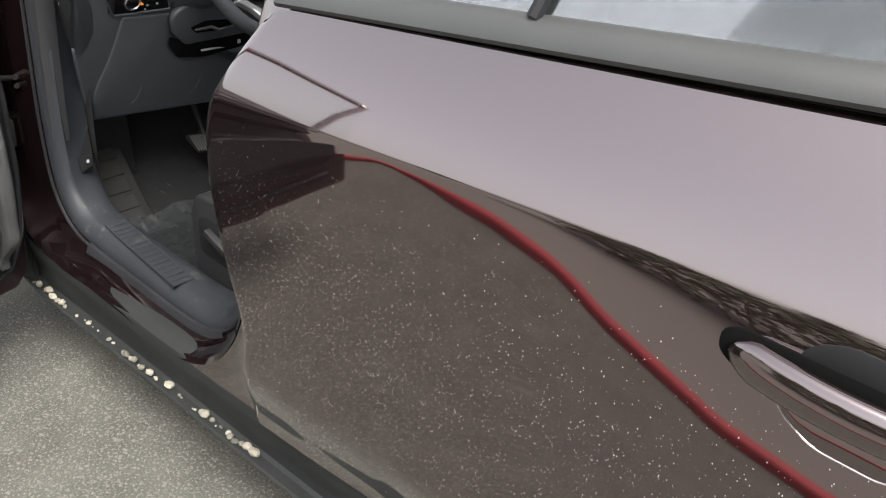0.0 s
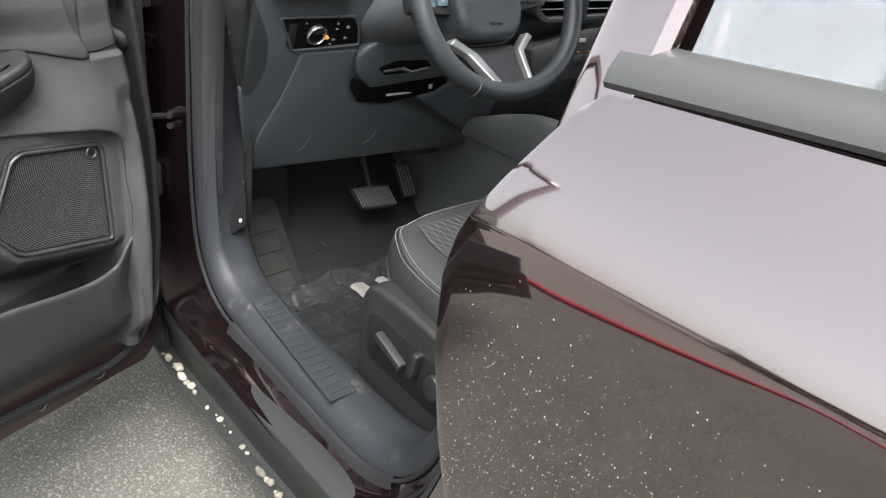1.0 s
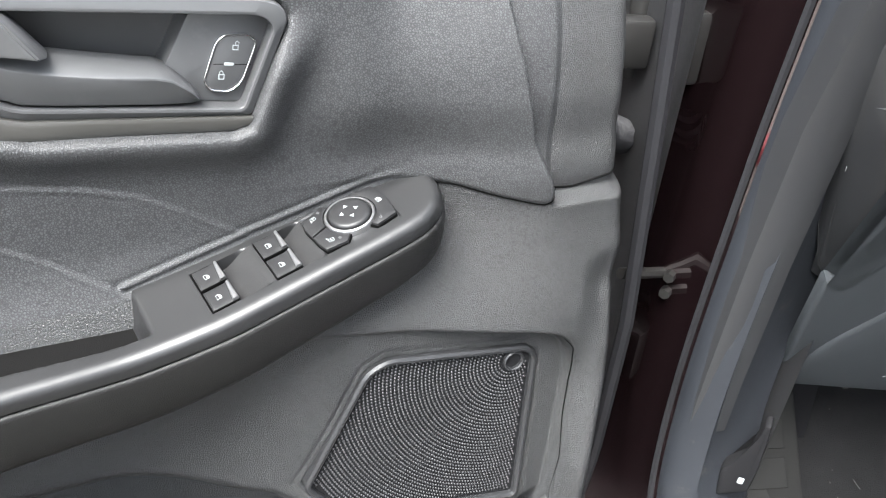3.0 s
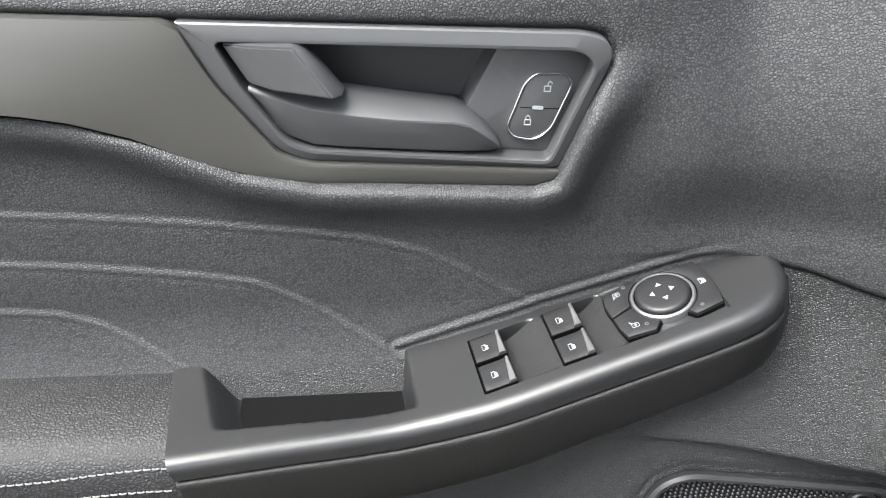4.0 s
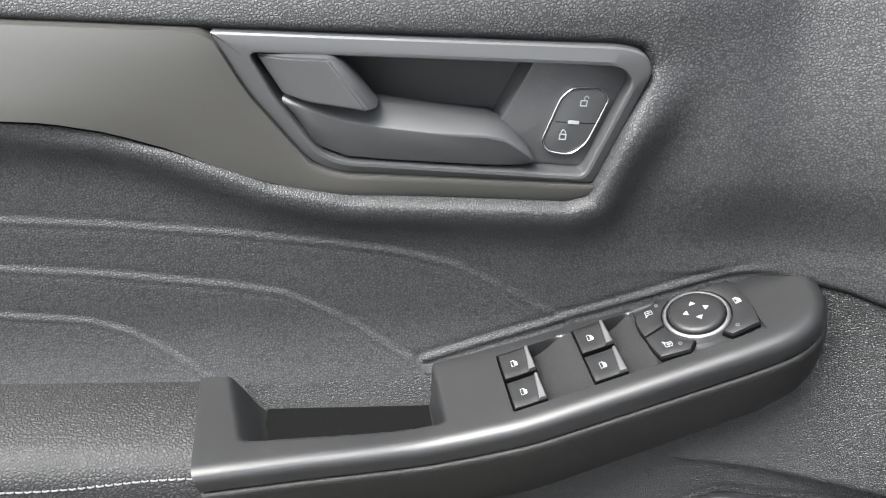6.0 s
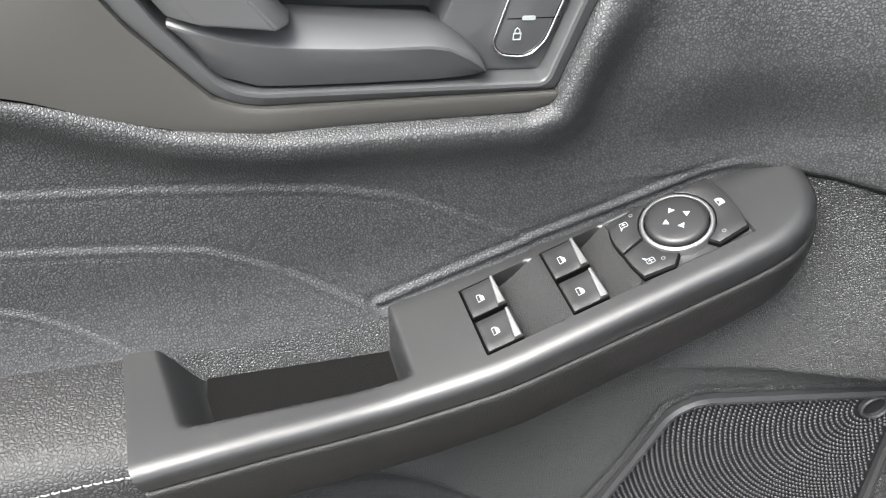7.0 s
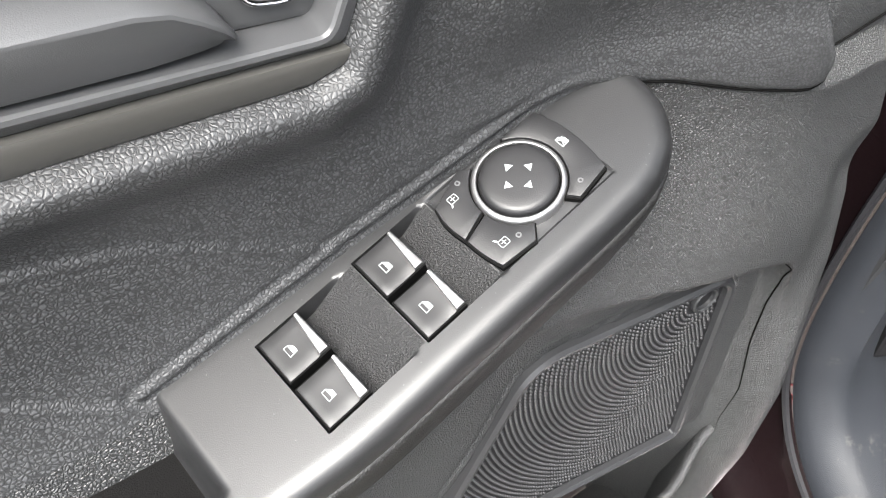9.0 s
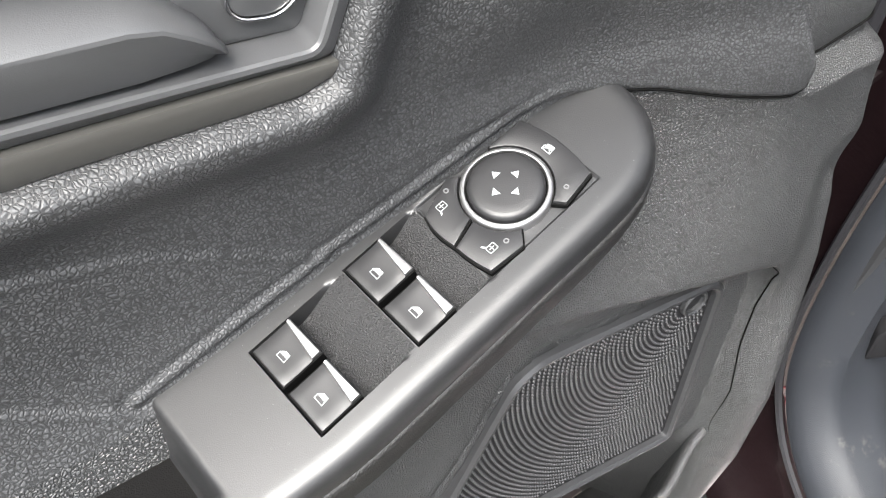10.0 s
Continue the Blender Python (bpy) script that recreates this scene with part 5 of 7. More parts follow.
def build_rear_door():
    door = thing("passenger_door_assembly", "closed rear car door, dusty glossy dark maroon paint", "car door")
    ds = np.concatenate([np.linspace(0, 0.008, 4), np.linspace(0.012, 0.06, 9), np.linspace(0.075, 0.70, 44)])
    rows = []
    for i, q in enumerate(np.concatenate([[0.0], np.linspace(0.0008, 0.06, 12), np.linspace(0.07, 1, 84)])):
        row = []
        y_back = -0.10
        for k in (1.0, 0.9, 0.8, 0.7, 0.6, 0.5, 0.4, 0.3, 0.2, 0.12, 0.07, 0.04, 0.018):
            row.append(("up", k))
        for d in ds:
            row.append(("down", d))
        pts = []
        for kind, v in row:
            z = None
            y = 1.5 - q * (1.5 - y_back)
            for _ in range(3):
                z = crease_z(y) + v * (belt_z(y) - crease_z(y)) if kind == "up" else crease_z(y) - v
                fe = front_edge(z)
                y = fe + (y_back - fe) * q
            x = skin_x(y, z)
            if i == 0:
                x += 0.016
            elif i == 1:
                y, x = fe - 0.0012, x + 0.003
            pts.append(Vector((x, y, z)))
        rows.append(pts)
    part("skin", grid_bm(rows), M_PAINT, door, "glossy dark maroon outer skin", angle=50)
    # belt moulding, seal lip and glass
    ys = np.linspace(1.452, -0.10, 40)
    mould = [[Vector((x, y, belt_z(y) + dz)) for x, dz in ((0.838, -0.004), (0.826, -0.001), (0.823, 0.004), (0.826, 0.014), (0.836, 0.026), (0.848, 0.033), (0.856, 0.034))] for y in ys]
    part("belt_moulding", grid_bm(mould), M_MOULD, door, "matt black belt moulding")
    lip = [[Vector((x, y, belt_z(y) + dz)) for x, dz in ((0.838, -0.004), (0.8312, -0.0034), (0.8300, -0.0016), (0.834, 0.0006))] for y in ys]
    part("seal_lip", grid_bm(lip), M_GAP, door, "dirty black rubber lip")
    glass = [[Vector((0.852 + (z0 - 0.0) * 0.35, y, belt_z(y) + 0.030 + z0)) for z0 in (0, 0.05, 0.12, 0.22, 0.36)] for y in np.linspace(1.40, -0.10, 16)]
    bm = grid_bm(glass)
    bmesh.ops.solidify(bm, geom=bm.faces[:], thickness=0.004)
    g = part("window_pane", bm, M_GLASS, door, "dark tinted door glass with reflections of trees and sky")
    g.visible_shadow = False
    fr = [[Vector((x + 0.35 * k, y - 0.03 * k, belt_z(1.42) + 0.025 + k)) for x, y in ((0.90, 1.487), (0.844, 1.484), (0.839, 1.476), (0.838, 1.45), (0.838, 1.425), (0.846, 1.416), (0.856, 1.416))] for k in (-0.075, -0.035, 0, 0.1, 0.2, 0.36)]
    part("window_frame", grid_bm(fr), M_PAINT, door, "glossy dark maroon window frame", angle=30)
    part("divider", tube([(0.845, 1.05, belt_z(1.05) + 0.03), (0.95, 0.97, belt_z(1.0) + 0.34)], 0.009, 8), M_RUBBER, door, "black quarter-glass divider bar")
    # pull handle in a gasketed recess, with a dark scoop above and a paint-lined one below

    def hp(u, v, h):
        y, z = HANDLE[0] - u, HANDLE[1] + v - 0.03 * u
        return Vector((skin_x(y, z) - h, y, z))
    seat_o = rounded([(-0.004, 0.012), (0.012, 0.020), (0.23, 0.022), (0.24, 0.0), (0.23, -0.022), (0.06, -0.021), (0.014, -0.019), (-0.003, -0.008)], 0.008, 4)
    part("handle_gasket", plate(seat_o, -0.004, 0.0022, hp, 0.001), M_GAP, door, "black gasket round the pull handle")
    scoop = rounded([(0.052, -0.018), (0.068, -0.040), (0.10, -0.056), (0.16, -0.056), (0.20, -0.030), (0.19, -0.015)], 0.012, 4)
    part("scoop_rim", frame_bm(inset_poly(scoop, -0.0025), scoop, -0.003, 0.0018, hp, 0.0008), M_CHROME_PAINT, door, "thin bright rim of the scoop")
    part("handle_cup", plate(scoop, -0.003, 0.0009, hp, 0.0004), M_PAINT, door, "scooped maroon handle cup")
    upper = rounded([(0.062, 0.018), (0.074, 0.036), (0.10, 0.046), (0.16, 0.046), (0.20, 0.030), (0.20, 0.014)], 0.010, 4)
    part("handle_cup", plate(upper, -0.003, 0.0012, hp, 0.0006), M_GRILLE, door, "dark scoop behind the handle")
    secs = []
    for i in range(25):
        t = i / 24
        u = 0.006 + 0.222 * t
        arch = math.sin(math.pi * min(1, max(0, t))) ** 0.55
        hgt = 0.005 + 0.0155 * min(1, (t * 9) ** 0.6) * min(1, ((1 - t) * 9) ** 0.6)
        top = 0.006 + 0.026 * arch
        ring = []
        for a in np.linspace(0, 2 * math.pi, 21)[:-1]:
            cs, sn = math.cos(a), math.sin(a)
            v = hgt * math.copysign(abs(sn) ** 0.7, sn) - 0.002
            h = top - 0.010 + 0.010 * math.copysign(abs(cs) ** 0.6, cs) - 0.004 * (sn < 0) * abs(sn)
            ring.append(hp(u, v, h))
        secs.append(ring)
    part("pull_handle", loft(secs), M_PAINT, door, "glossy maroon pull handle", angle=70)
    # dried spots and grit on the paint
    rng = random.Random(11)
    verts, faces = [], []
    for _ in range(5600):
        y = rng.uniform(0.35, 1.53)
        z = rng.triangular(0.42, 1.03, 0.82)
        if y > front_edge(z) - 0.004 or z > crease_z(y) - 0.012:
            continue
        r = rng.choice((0.0002, 0.0002, 0.0003, 0.0003, 0.0004, 0.0006))
        x = skin_x(y, z)
        k, a0, st = len(verts), rng.uniform(0, 3), rng.uniform(1, 2.2)
        for i in range(6):
            q = a0 + i * 1.047
            yy, zz = y + r * math.cos(q), z + r * st * math.sin(q)
            verts.append((skin_x(yy, zz) - 0.0002, yy, zz))
        verts.append((x - 0.0006, y, z))
        faces += [(k + i, k + (i + 1) % 6, k + 6) for i in range(6)]
    me = bpy.data.meshes.new("dirt_specks")
    me.from_pydata(verts, [], faces)
    me.materials.append(M_SPECK)
    ob = new("dirt_specks", me)
    ob.parent = door
    tagged(ob, "pale dried water spots and grit", kind="stuff")
    return door


M_MOULD = material("weathered_grey_moulding", (0.036, 0.037, 0.037), 0.45, vary=0.15, grain=0.2, grain_scale=900, wear=(0.08, 0.08, 0.075), wear_scale=40, wear_level=0.66)
M_SPECK = material("dried_grit", (0.35, 0.33, 0.31), 0.8, vary=0.2)


def stone_bm(rng, r):
    bm = bmesh.new()
    bmesh.ops.create_icosphere(bm, subdivisions=2, radius=r)
    sx, sy, sz = rng.uniform(0.7, 1.15), rng.uniform(0.8, 1.6), rng.uniform(0.6, 0.9)
    for v in bm.verts:
        v.co = Vector((v.co.x * sx, v.co.y * sy, v.co.z * sz)) * rng.uniform(0.86, 1.1)
    return bm


def build_stones():
    """Limestone chips caught along the cladding's lower ledge."""
    rng = random.Random(7)
    y = 2.55
    while y > 1.60:
        r = rng.choice((0.003, 0.004, 0.005, 0.0065, 0.008, 0.0105))
        bm = stone_bm(rng, r)
        low = min(v.co.z for v in bm.verts)
        ob = mesh_ob("stone_chip", bm, M_STONE, angle=20)
        ob.location = (0.882 + rng.uniform(-0.004, 0.004), y, 0.2155 - low)
        tagged(ob, "pale limestone chip on the ledge of the sill cladding", "stone", group="stone chips on the sill ledge")
        y -= r * 2 + rng.choice((0.0005, 0.001, 0.002, 0.006, 0.02, 0.045))


CAR = build_car_body()
build_rear_door()
build_stones()


# ---- cabin: footwell, pedals, dashboard, wheel, seat, console ----
def dash(x, z, h):
    """On the lower dashboard's leaning face; h stands out towards the driver."""
    return Vector((x, 2.37 + (1 - z) * 0.5 - (x - 1.09) * 0.12, z)) + Vector((-0.107, -0.89, -0.445)) * h


def build_footwell():
    floor = thing("cabin_floor", "black carpet on the cabin floor and bulkhead", "carpet", kind="structure")
    rows = [[Vector((x, y, z + (0.012 if x > 1.6 else 0))) for x in (1.055, 1.2, 1.4, 1.62, 1.74)] for y, z in ((1.0, 0.32), (1.7, 0.32), (2.3, 0.318), (2.55, 0.318), (2.66, 0.34), (2.76, 0.42), (2.84, 0.55), (2.90, 0.80), (2.90, 1.0))]
    part("carpet", grid_bm(rows), M_CARPET, floor, "black needle-felt carpet")
    side = [[Vector((x, y, z)) for y in (2.50, 2.62, 2.75, 2.92)] for x, z in ((1.060, 0.31), (1.072, 0.40), (1.078, 0.55), (1.08, 0.75))]
    part("side_lining", grid_bm(side), M_PLASTIC_DARK, floor, "charcoal side lining")
    rest = thing("foot_rest", "black rubber foot rest with five raised pads", "foot rest")
    up, fw = Vector((0, 0.215, 0.172)), Vector((0, -0.172, 0.215)).normalized()
    base = lambda u, v, h: Vector((1.095 + u, 2.512, 0.300)) + up * v + fw * h
    part("base", plate(rounded([(0, -0.05), (0.142, -0.03), (0.168, 1.05), (0.03, 1.12)], 0.008, 3), -0.02, 0.0, base, 0.004), M_PEDAL, rest)
    for i in range(5):
        v0 = 0.02 + i * 0.205
        k = 0.022 * v0
        part("pad", plate(rounded([(0.022 + k, v0), (0.120 + k, v0 + 0.01), (0.122 + k, v0 + 0.165), (0.024 + k, v0 + 0.155)], 0.004, 2), -0.001, 0.004, base, 0.0015), M_PEDAL, rest)
    mat = thing("floor_mat", "black floor mat under crumpled clear protective film", "floor mat")
    nx, ny = 130, 150
    rows = []
    for j in range(ny):
        row = []
        for i in range(nx):
            x, y = 1.062 + 0.50 * i / (nx - 1), 1.80 + (0.655 + 0.005 * math.sin(i * 0.14)) * j / (ny - 1)
            p = Vector((x * 9, y * 9, 0.3))
            z = 0.334 + 0.003 * (noise.noise(p)) + 0.0042 * abs(noise.noise(p * 2.3)) + 0.0034 * abs(noise.noise(p * 6.1)) + 0.0014 * abs(noise.noise(p * 13.0)) + (0.012 * max(0, (j - ny + 12) / 12))
            z += 0.05 * ease(np.array(y), 2.40, 2.52)
            row.append(Vector((x, y, float(z))))
        rows.append(row)
    part("film", grid_bm(rows), M_MAT, mat, "crumpled clear film over black mat", angle=180)
    paper = thing("paper_slip", "torn white paper slips lying on the floor mat", "paper")
    for cx, cy, w, l in ((1.318, 2.388, 0.038, 0.110), (1.374, 2.382, 0.030, 0.105)):
        rng = random.Random(int(cx * 1000))
        rows = []
        for j in range(14):
            v = j / 13 - 0.5
            wob = rng.uniform(-0.003, 0.003) + (0.008 if cx > 1.35 and j > 6 else 0)
            rows.append([Vector((cx + wob + u * w + 0.10 * v * l, cy + v * l, 0.3425 + 0.002 * math.sin(3 * u + 5 * v))) for u in (-0.5, -0.2, 0.1, 0.5)])
        part("slip", grid_bm(rows), M_PAPER, paper)
    bars = bmesh.new()
    for i in range(5):
        join_bm(bars, box_bm((1.320, 2.415 - i * 0.009, 0.3452), (0.020 - 0.004 * (i % 2), 0.0014, 0.0008), 0))
    part("print_bars", bars, M_DASH, paper, "rows of dark print")
    foam = thing("film_scrap", "shiny scrap of clear wrapping film by the seat", "film")
    pts = [[Vector((1.06 + 0.07 * i / 7 + 0.008 * math.sin(j * 2.1), 2.02 + 0.10 * j / 9, 0.345 + 0.016 * abs(noise.noise(Vector((i * 0.9, j * 0.8, 2)))))) for i in range(8)] for j in range(10)]
    part("sheet", grid_bm(pts), M_MAT, foam)

    rng = random.Random(21)
    bm = bmesh.new()
    for _ in range(26):
        x, y = rng.uniform(1.18, 1.60), rng.uniform(2.50, 2.74)
        z = lerp_table(y, [(2.55, 0.3195), (2.66, 0.3415), (2.76, 0.4215)])
        a, ln = rng.uniform(0, 6.28), rng.choice((0.002, 0.003, 0.005, 0.014))
        join_bm(bm, tube([(x, y, z), (x + ln * 0.5 * math.cos(a), y + ln * 0.4 * math.sin(a), z + 0.001 + ln * 0.2 * abs(math.sin(a))), (x + ln * math.cos(a), y + ln * math.sin(a), z + ln * 0.72 * max(0, math.sin(a)))], 0.0005, 4))
    part("lint", bm, M_THREAD_DULL, floor, "pale lint on the carpet")

    brake = thing("brake_pedal", "ribbed black rubber brake pedal with grey worn face", "pedal")
    o, ex, ev = Vector((1.437, 2.632, 0.492)), Vector((0.121, -0.004, -0.012)), Vector((0.006, -0.042, -0.042))
    nrm = ex.cross(ev).normalized()
    nrm = nrm if nrm.y < 0 else -nrm
    bp = lambda u, v, h: o + ex * u + ev * v + nrm * h
    part("pad", plate(rounded([(0.0, 0.02), (0.5, -0.05), (1.0, 0.0), (1.0, 1.0), (0.5, 1.10), (0.08, 1.05)], 0.04, 3), -0.012, 0.0, bp, 0.003), M_PEDAL, brake)
    for i in range(13):
        u = 0.06 + i * 0.073
        part("rib", plate([(u, 0.06), (u + 0.04, 0.06), (u + 0.04, 0.98), (u, 0.98)], -0.001, 0.0025, bp, 0.0008), M_PEDAL_RIB, brake)
    part("arm", tube([bp(0.5, 0.3, -0.01), (1.50, 2.70, 0.60), (1.49, 2.72, 0.80)], 0.009, 8), M_STEEL, brake)
    gas = thing("accelerator_pedal", "narrow black accelerator pedal with upright ribs", "pedal")
    o2, ex2, ev2 = Vector((1.592, 2.648, 0.524)), Vector((0.045, -0.004, 0.0)), Vector((0.020, -0.028, -0.092))
    n2 = ex2.cross(ev2).normalized()
    n2 = n2 if n2.y < 0 else -n2
    gp = lambda u, v, h: o2 + ex2 * u + ev2 * v + n2 * h
    part("pad", plate(rounded([(0, 0), (1, 0), (1.05, 1), (0.05, 1)], 0.06, 3), -0.012, 0.0, gp, 0.003), M_PEDAL, gas)
    for i in range(4):
        part("rib", plate([(0.1 + i * 0.22, 0.05), (0.2 + i * 0.22, 0.05), (0.25 + i * 0.22, 0.95), (0.15 + i * 0.22, 0.95)], -0.001, 0.0025, gp, 0.0008), M_PEDAL_RIB, gas)
    part("arm", tube([gp(0.5, 0.1, -0.01), (1.60, 2.74, 0.66), (1.60, 2.80, 0.80)], 0.008, 8), M_STEEL, gas)


M_PEDAL_RIB = material("worn_pedal_rib", (0.065, 0.065, 0.065), 0.45, vary=0.15)


def build_dashboard():
    d = thing("dashboard", "charcoal dashboard with light switch, vents and lower knee panel", "dashboard")
    knee = rounded([(1.094, 0.632), (1.026, 0.856), (1.050, 0.842), (1.064, 0.905), (1.051, 0.966), (1.018, 1.0235), (0.994, 1.060), (1.245, 1.056), (1.258, 0.94), (1.262, 0.885), (1.272, 0.848), (1.292, 0.818), (1.337, 0.798), (1.42, 0.798), (1.49, 0.808), (1.535, 0.835), (1.57, 0.866), (1.70, 0.80), (1.735, 0.626)], 0.008, 2)
    part("knee_panel", plate(knee, -0.014, 0.0, dash, 0.005, 3), M_DASH, d, "charcoal knee panel with a moulded edge")
    swell = [(1.106, 0.6335), (1.091, 0.70), (1.094, 0.745), (1.116, 0.825), (1.130, 0.938), (1.256, 0.940), (1.261, 0.885), (1.271, 0.848), (1.291, 0.817), (1.337, 0.797), (1.42, 0.797), (1.49, 0.807), (1.535, 0.834), (1.57, 0.865), (1.70, 0.799), (1.734, 0.628)]
    part("knee_swell", plate(rounded(swell, [0.01, 0.02, 0.02, 0.03, 0.01] + [0.008] * 11, 4), -0.01, 0.003, dash, 0.009, 4), M_DASH, d)
    for x, z in ((1.20, 0.675), (1.37, 0.68)):
        part("moulded_line", tube([dash(x, z, 0.0034), dash(x + 0.012, z + 0.01, 0.0036), dash(x + 0.02, z + 0.05, 0.0036)], 0.0008, 6), M_DASH, d)
    for x, z, r in ((1.18, 0.635, 0.0025), (1.30, 0.637, 0.004), (1.33, 0.634, 0.0025), (1.42, 0.634, 0.003)):
        part("clip", box_bm(dash(x, z, 0.0), (r * 2.4, 0.006, r * 0.6), 0.0005), M_PEDAL_RIB, d, "pale torn clip")
    # upper pad, set back below the windscreen
    rows = [[Vector((x, y - (x - 1.09) * 0.12, z)) for x in np.linspace(0.985, 2.40, 14)] for y, z in ((2.41, 1.04), (2.36, 1.055), (2.345, 1.075), (2.35, 1.12), (2.37, 1.16), (2.45, 1.19), (2.9, 1.20))]
    part("upper_pad", grid_bm(rows), M_DASH, d, "charcoal dashboard top")
    rows = [[Vector((x, y - (x - 1.09) * 0.12, z)) for x in np.linspace(1.60, 2.45, 8)] for y, z in ((2.41, 1.045), (2.42, 0.95), (2.46, 0.86), (2.55, 0.72), (2.7, 0.55))]
    part("passenger_panel", grid_bm(rows), M_DASH, d, "charcoal passenger-side panel")
    # end cap facing the doorway
    left = smooth_path([(0.980, 2.450, 1.130), (0.991, 2.465, 1.075), (1.002, 2.480, 1.011), (1.032, 2.505, 0.920), (1.048, 2.508, 0.870), (1.060, 2.509, 0.838)], 18)
    right = smooth_path([(1.078, 2.507, 0.8205), (1.0905, 2.495, 0.824), (1.089, 2.472, 0.852), (1.079, 2.438, 0.905), (1.070, 2.420, 0.950), (1.053, 2.411, 1.007), (1.033, 2.420, 1.050), (1.008, 2.430, 1.085), (0.994, 2.437, 1.130)], 27)
    ec = left + right
    nv = Vector((0.087, 0.048, 0.03)).normalized()
    rim = [float(ease(np.array(k), len(left) - 1.0, len(left) + 4.0)) for k in range(len(ec))]
    face = [p + Vector((0.003 - 0.029 * g, 0.030 * g, 0.0)) - nv * 0.009 for p, g in zip(ec, rim)]
    mid = [(Vector(p) + f) / 2 - nv * 0.004 for p, f in zip(ec, face)]
    ctr = sum(face, Vector()) / len(face)
    bm = loft([[Vector(p) + nv * 0.02 for p in ec], [Vector(p) for p in ec], mid, face, [f + (ctr - f) * 0.15 - nv * 0.001 for f in face], [f + (ctr - f) * 0.7 - nv * 0.0015 for f in face]])
    part("end_cap", bm, M_PLASTIC, d, "smooth charcoal end cap", angle=42)
    for dz, ln in ((0.010, 0.016), (0.0, 0.012), (-0.012, 0.018)):
        part("end_cap_mark", box_bm(ctr - nv * 0.0012 + Vector((0, 0, dz + 0.02)), (0.0012, ln, 0.004), 0.0005, Matrix.Rotation(radians(-29), 4, "Z") @ Matrix.Rotation(radians(55), 4, "X")), M_PLASTIC_DARK, d, "embossed mark")
    # light switch pod
    pod = rounded([(1.068, 1.012), (1.217, 1.013), (1.236, 0.988), (1.250, 0.950), (1.110, 0.942)], 0.006, 3)
    part("switch_bezel", frame_bm(inset_poly(pod, -0.003), inset_poly(pod, 0.002), -0.02, 0.004, dash, 0.0015), M_DASH, d)
    face = part("switch_panel", plate(inset_poly(pod, 0.002), -0.02, 0.001, dash), M_GLOSS_BLACK, d, "black light switch panel")
    kc = (1.151, 0.974)
    circ = lambda r, n=36: [(kc[0] + r * math.cos(2 * math.pi * i / n), kc[1] + r * math.sin(2 * math.pi * i / n)) for i in range(n)]
    knob = part("light_knob", plate(circ(0.0150), 0.0, 0.0042, dash, 0.0012), M_GLOSS_BLACK, d, "black rotary light knob")
    part("chrome_ring", frame_bm(circ(0.0205), circ(0.0152), 0.0, 0.0060, dash, 0.0022), M_CHROME, knob, "chrome knob ring")
    part("knob_pointer", plate([(kc[0] + 0.017, kc[1] - 0.004), (kc[0] + 0.023, kc[1] - 0.003), (kc[0] + 0.023, kc[1] - 0.001), (kc[0] + 0.017, kc[1])], 0.002, 0.0102, dash), M_MARK_ORANGE, knob, "amber pointer")
    for x, z, w, h in ((x, z, w * 0.7, h * 0.7) for x, z, w, h in ((1.188, 0.998, 0.007, 0.006), (1.190, 0.986, 0.010, 0.005), (1.190, 0.963, 0.009, 0.006), (1.186, 0.953, 0.006, 0.005), (1.212, 0.990, 0.010, 0.009), (1.214, 0.966, 0.009, 0.007), (1.122, 1.0, 0.007, 0.006), (1.102, 0.976, 0.008, 0.010))):
        part("switch_mark", plate([(x - w / 2, z - h / 2), (x + w / 2, z - h / 2), (x + w / 2, z), (x + 0.1 * w, z), (x + 0.1 * w, z + h / 2), (x - w / 2, z + h / 2)], 0.0, 0.0016, dash), M_MARK_GREY, face)
    part("dimmer_wheel", plate(rounded([(1.094, 0.95), (1.110, 0.951), (1.104, 1.0), (1.088, 0.999)], 0.002, 2), 0.0, 0.003, dash, 0.001), M_BUTTON, face)
    # side vent
    pl = lambda u, v, h: Vector((u - 0.030, 2.335 - (u - 1.09) * 0.12 - h, v + 0.018))
    so = rounded([(1.035, 1.125), (1.062, 1.043), (1.080, 1.030), (1.215, 1.034), (1.220, 1.044), (1.205, 1.060), (1.215, 1.13)], 0.008, 3)
    si = rounded([(1.058, 1.122), (1.078, 1.064), (1.092, 1.052), (1.150, 1.053), (1.168, 1.062), (1.178, 1.085), (1.185, 1.125)], 0.006, 3)
    vent = part("side_vent", frame_bm(so, si, -0.05, 0.012, pl, 0.004, depth=-0.04), M_PLASTIC, d, "charcoal vent surround")
    part("vent_core", plate(inset_poly(si, -0.002), -0.05, -0.035, pl), M_GAP, vent)
    for z in (1.068, 1.084, 1.100, 1.116):
        part("vane", box_bm((1.108, 2.338, z + 0.018), (0.115, 0.022, 0.003), 0.001, Matrix.Rotation(radians(12), 4, "X")), M_CHROME_DARK, vent, "satin vane")
    # cubby beside the column with its pull and a shelf
    cub = rounded([(1.255, 0.90), (1.262, 0.85), (1.285, 0.812), (1.337, 0.790), (1.50, 0.795), (1.585, 0.855), (1.58, 0.92), (1.40, 0.94)], 0.008, 3)
    part("cubby_back", plate(cub, -0.075, -0.030, dash), M_GAP, d, "black back plate standing in for the open cubby's shade")
    # flat black plate over the panel stands in for the cubby's shaded opening
    mouth = rounded([(1.300, 0.806), (1.268, 0.846), (1.264, 0.872), (1.300, 0.856), (1.488, 0.864), (1.520, 0.842), (1.490, 0.818), (1.38, 0.797)], 0.008, 3)
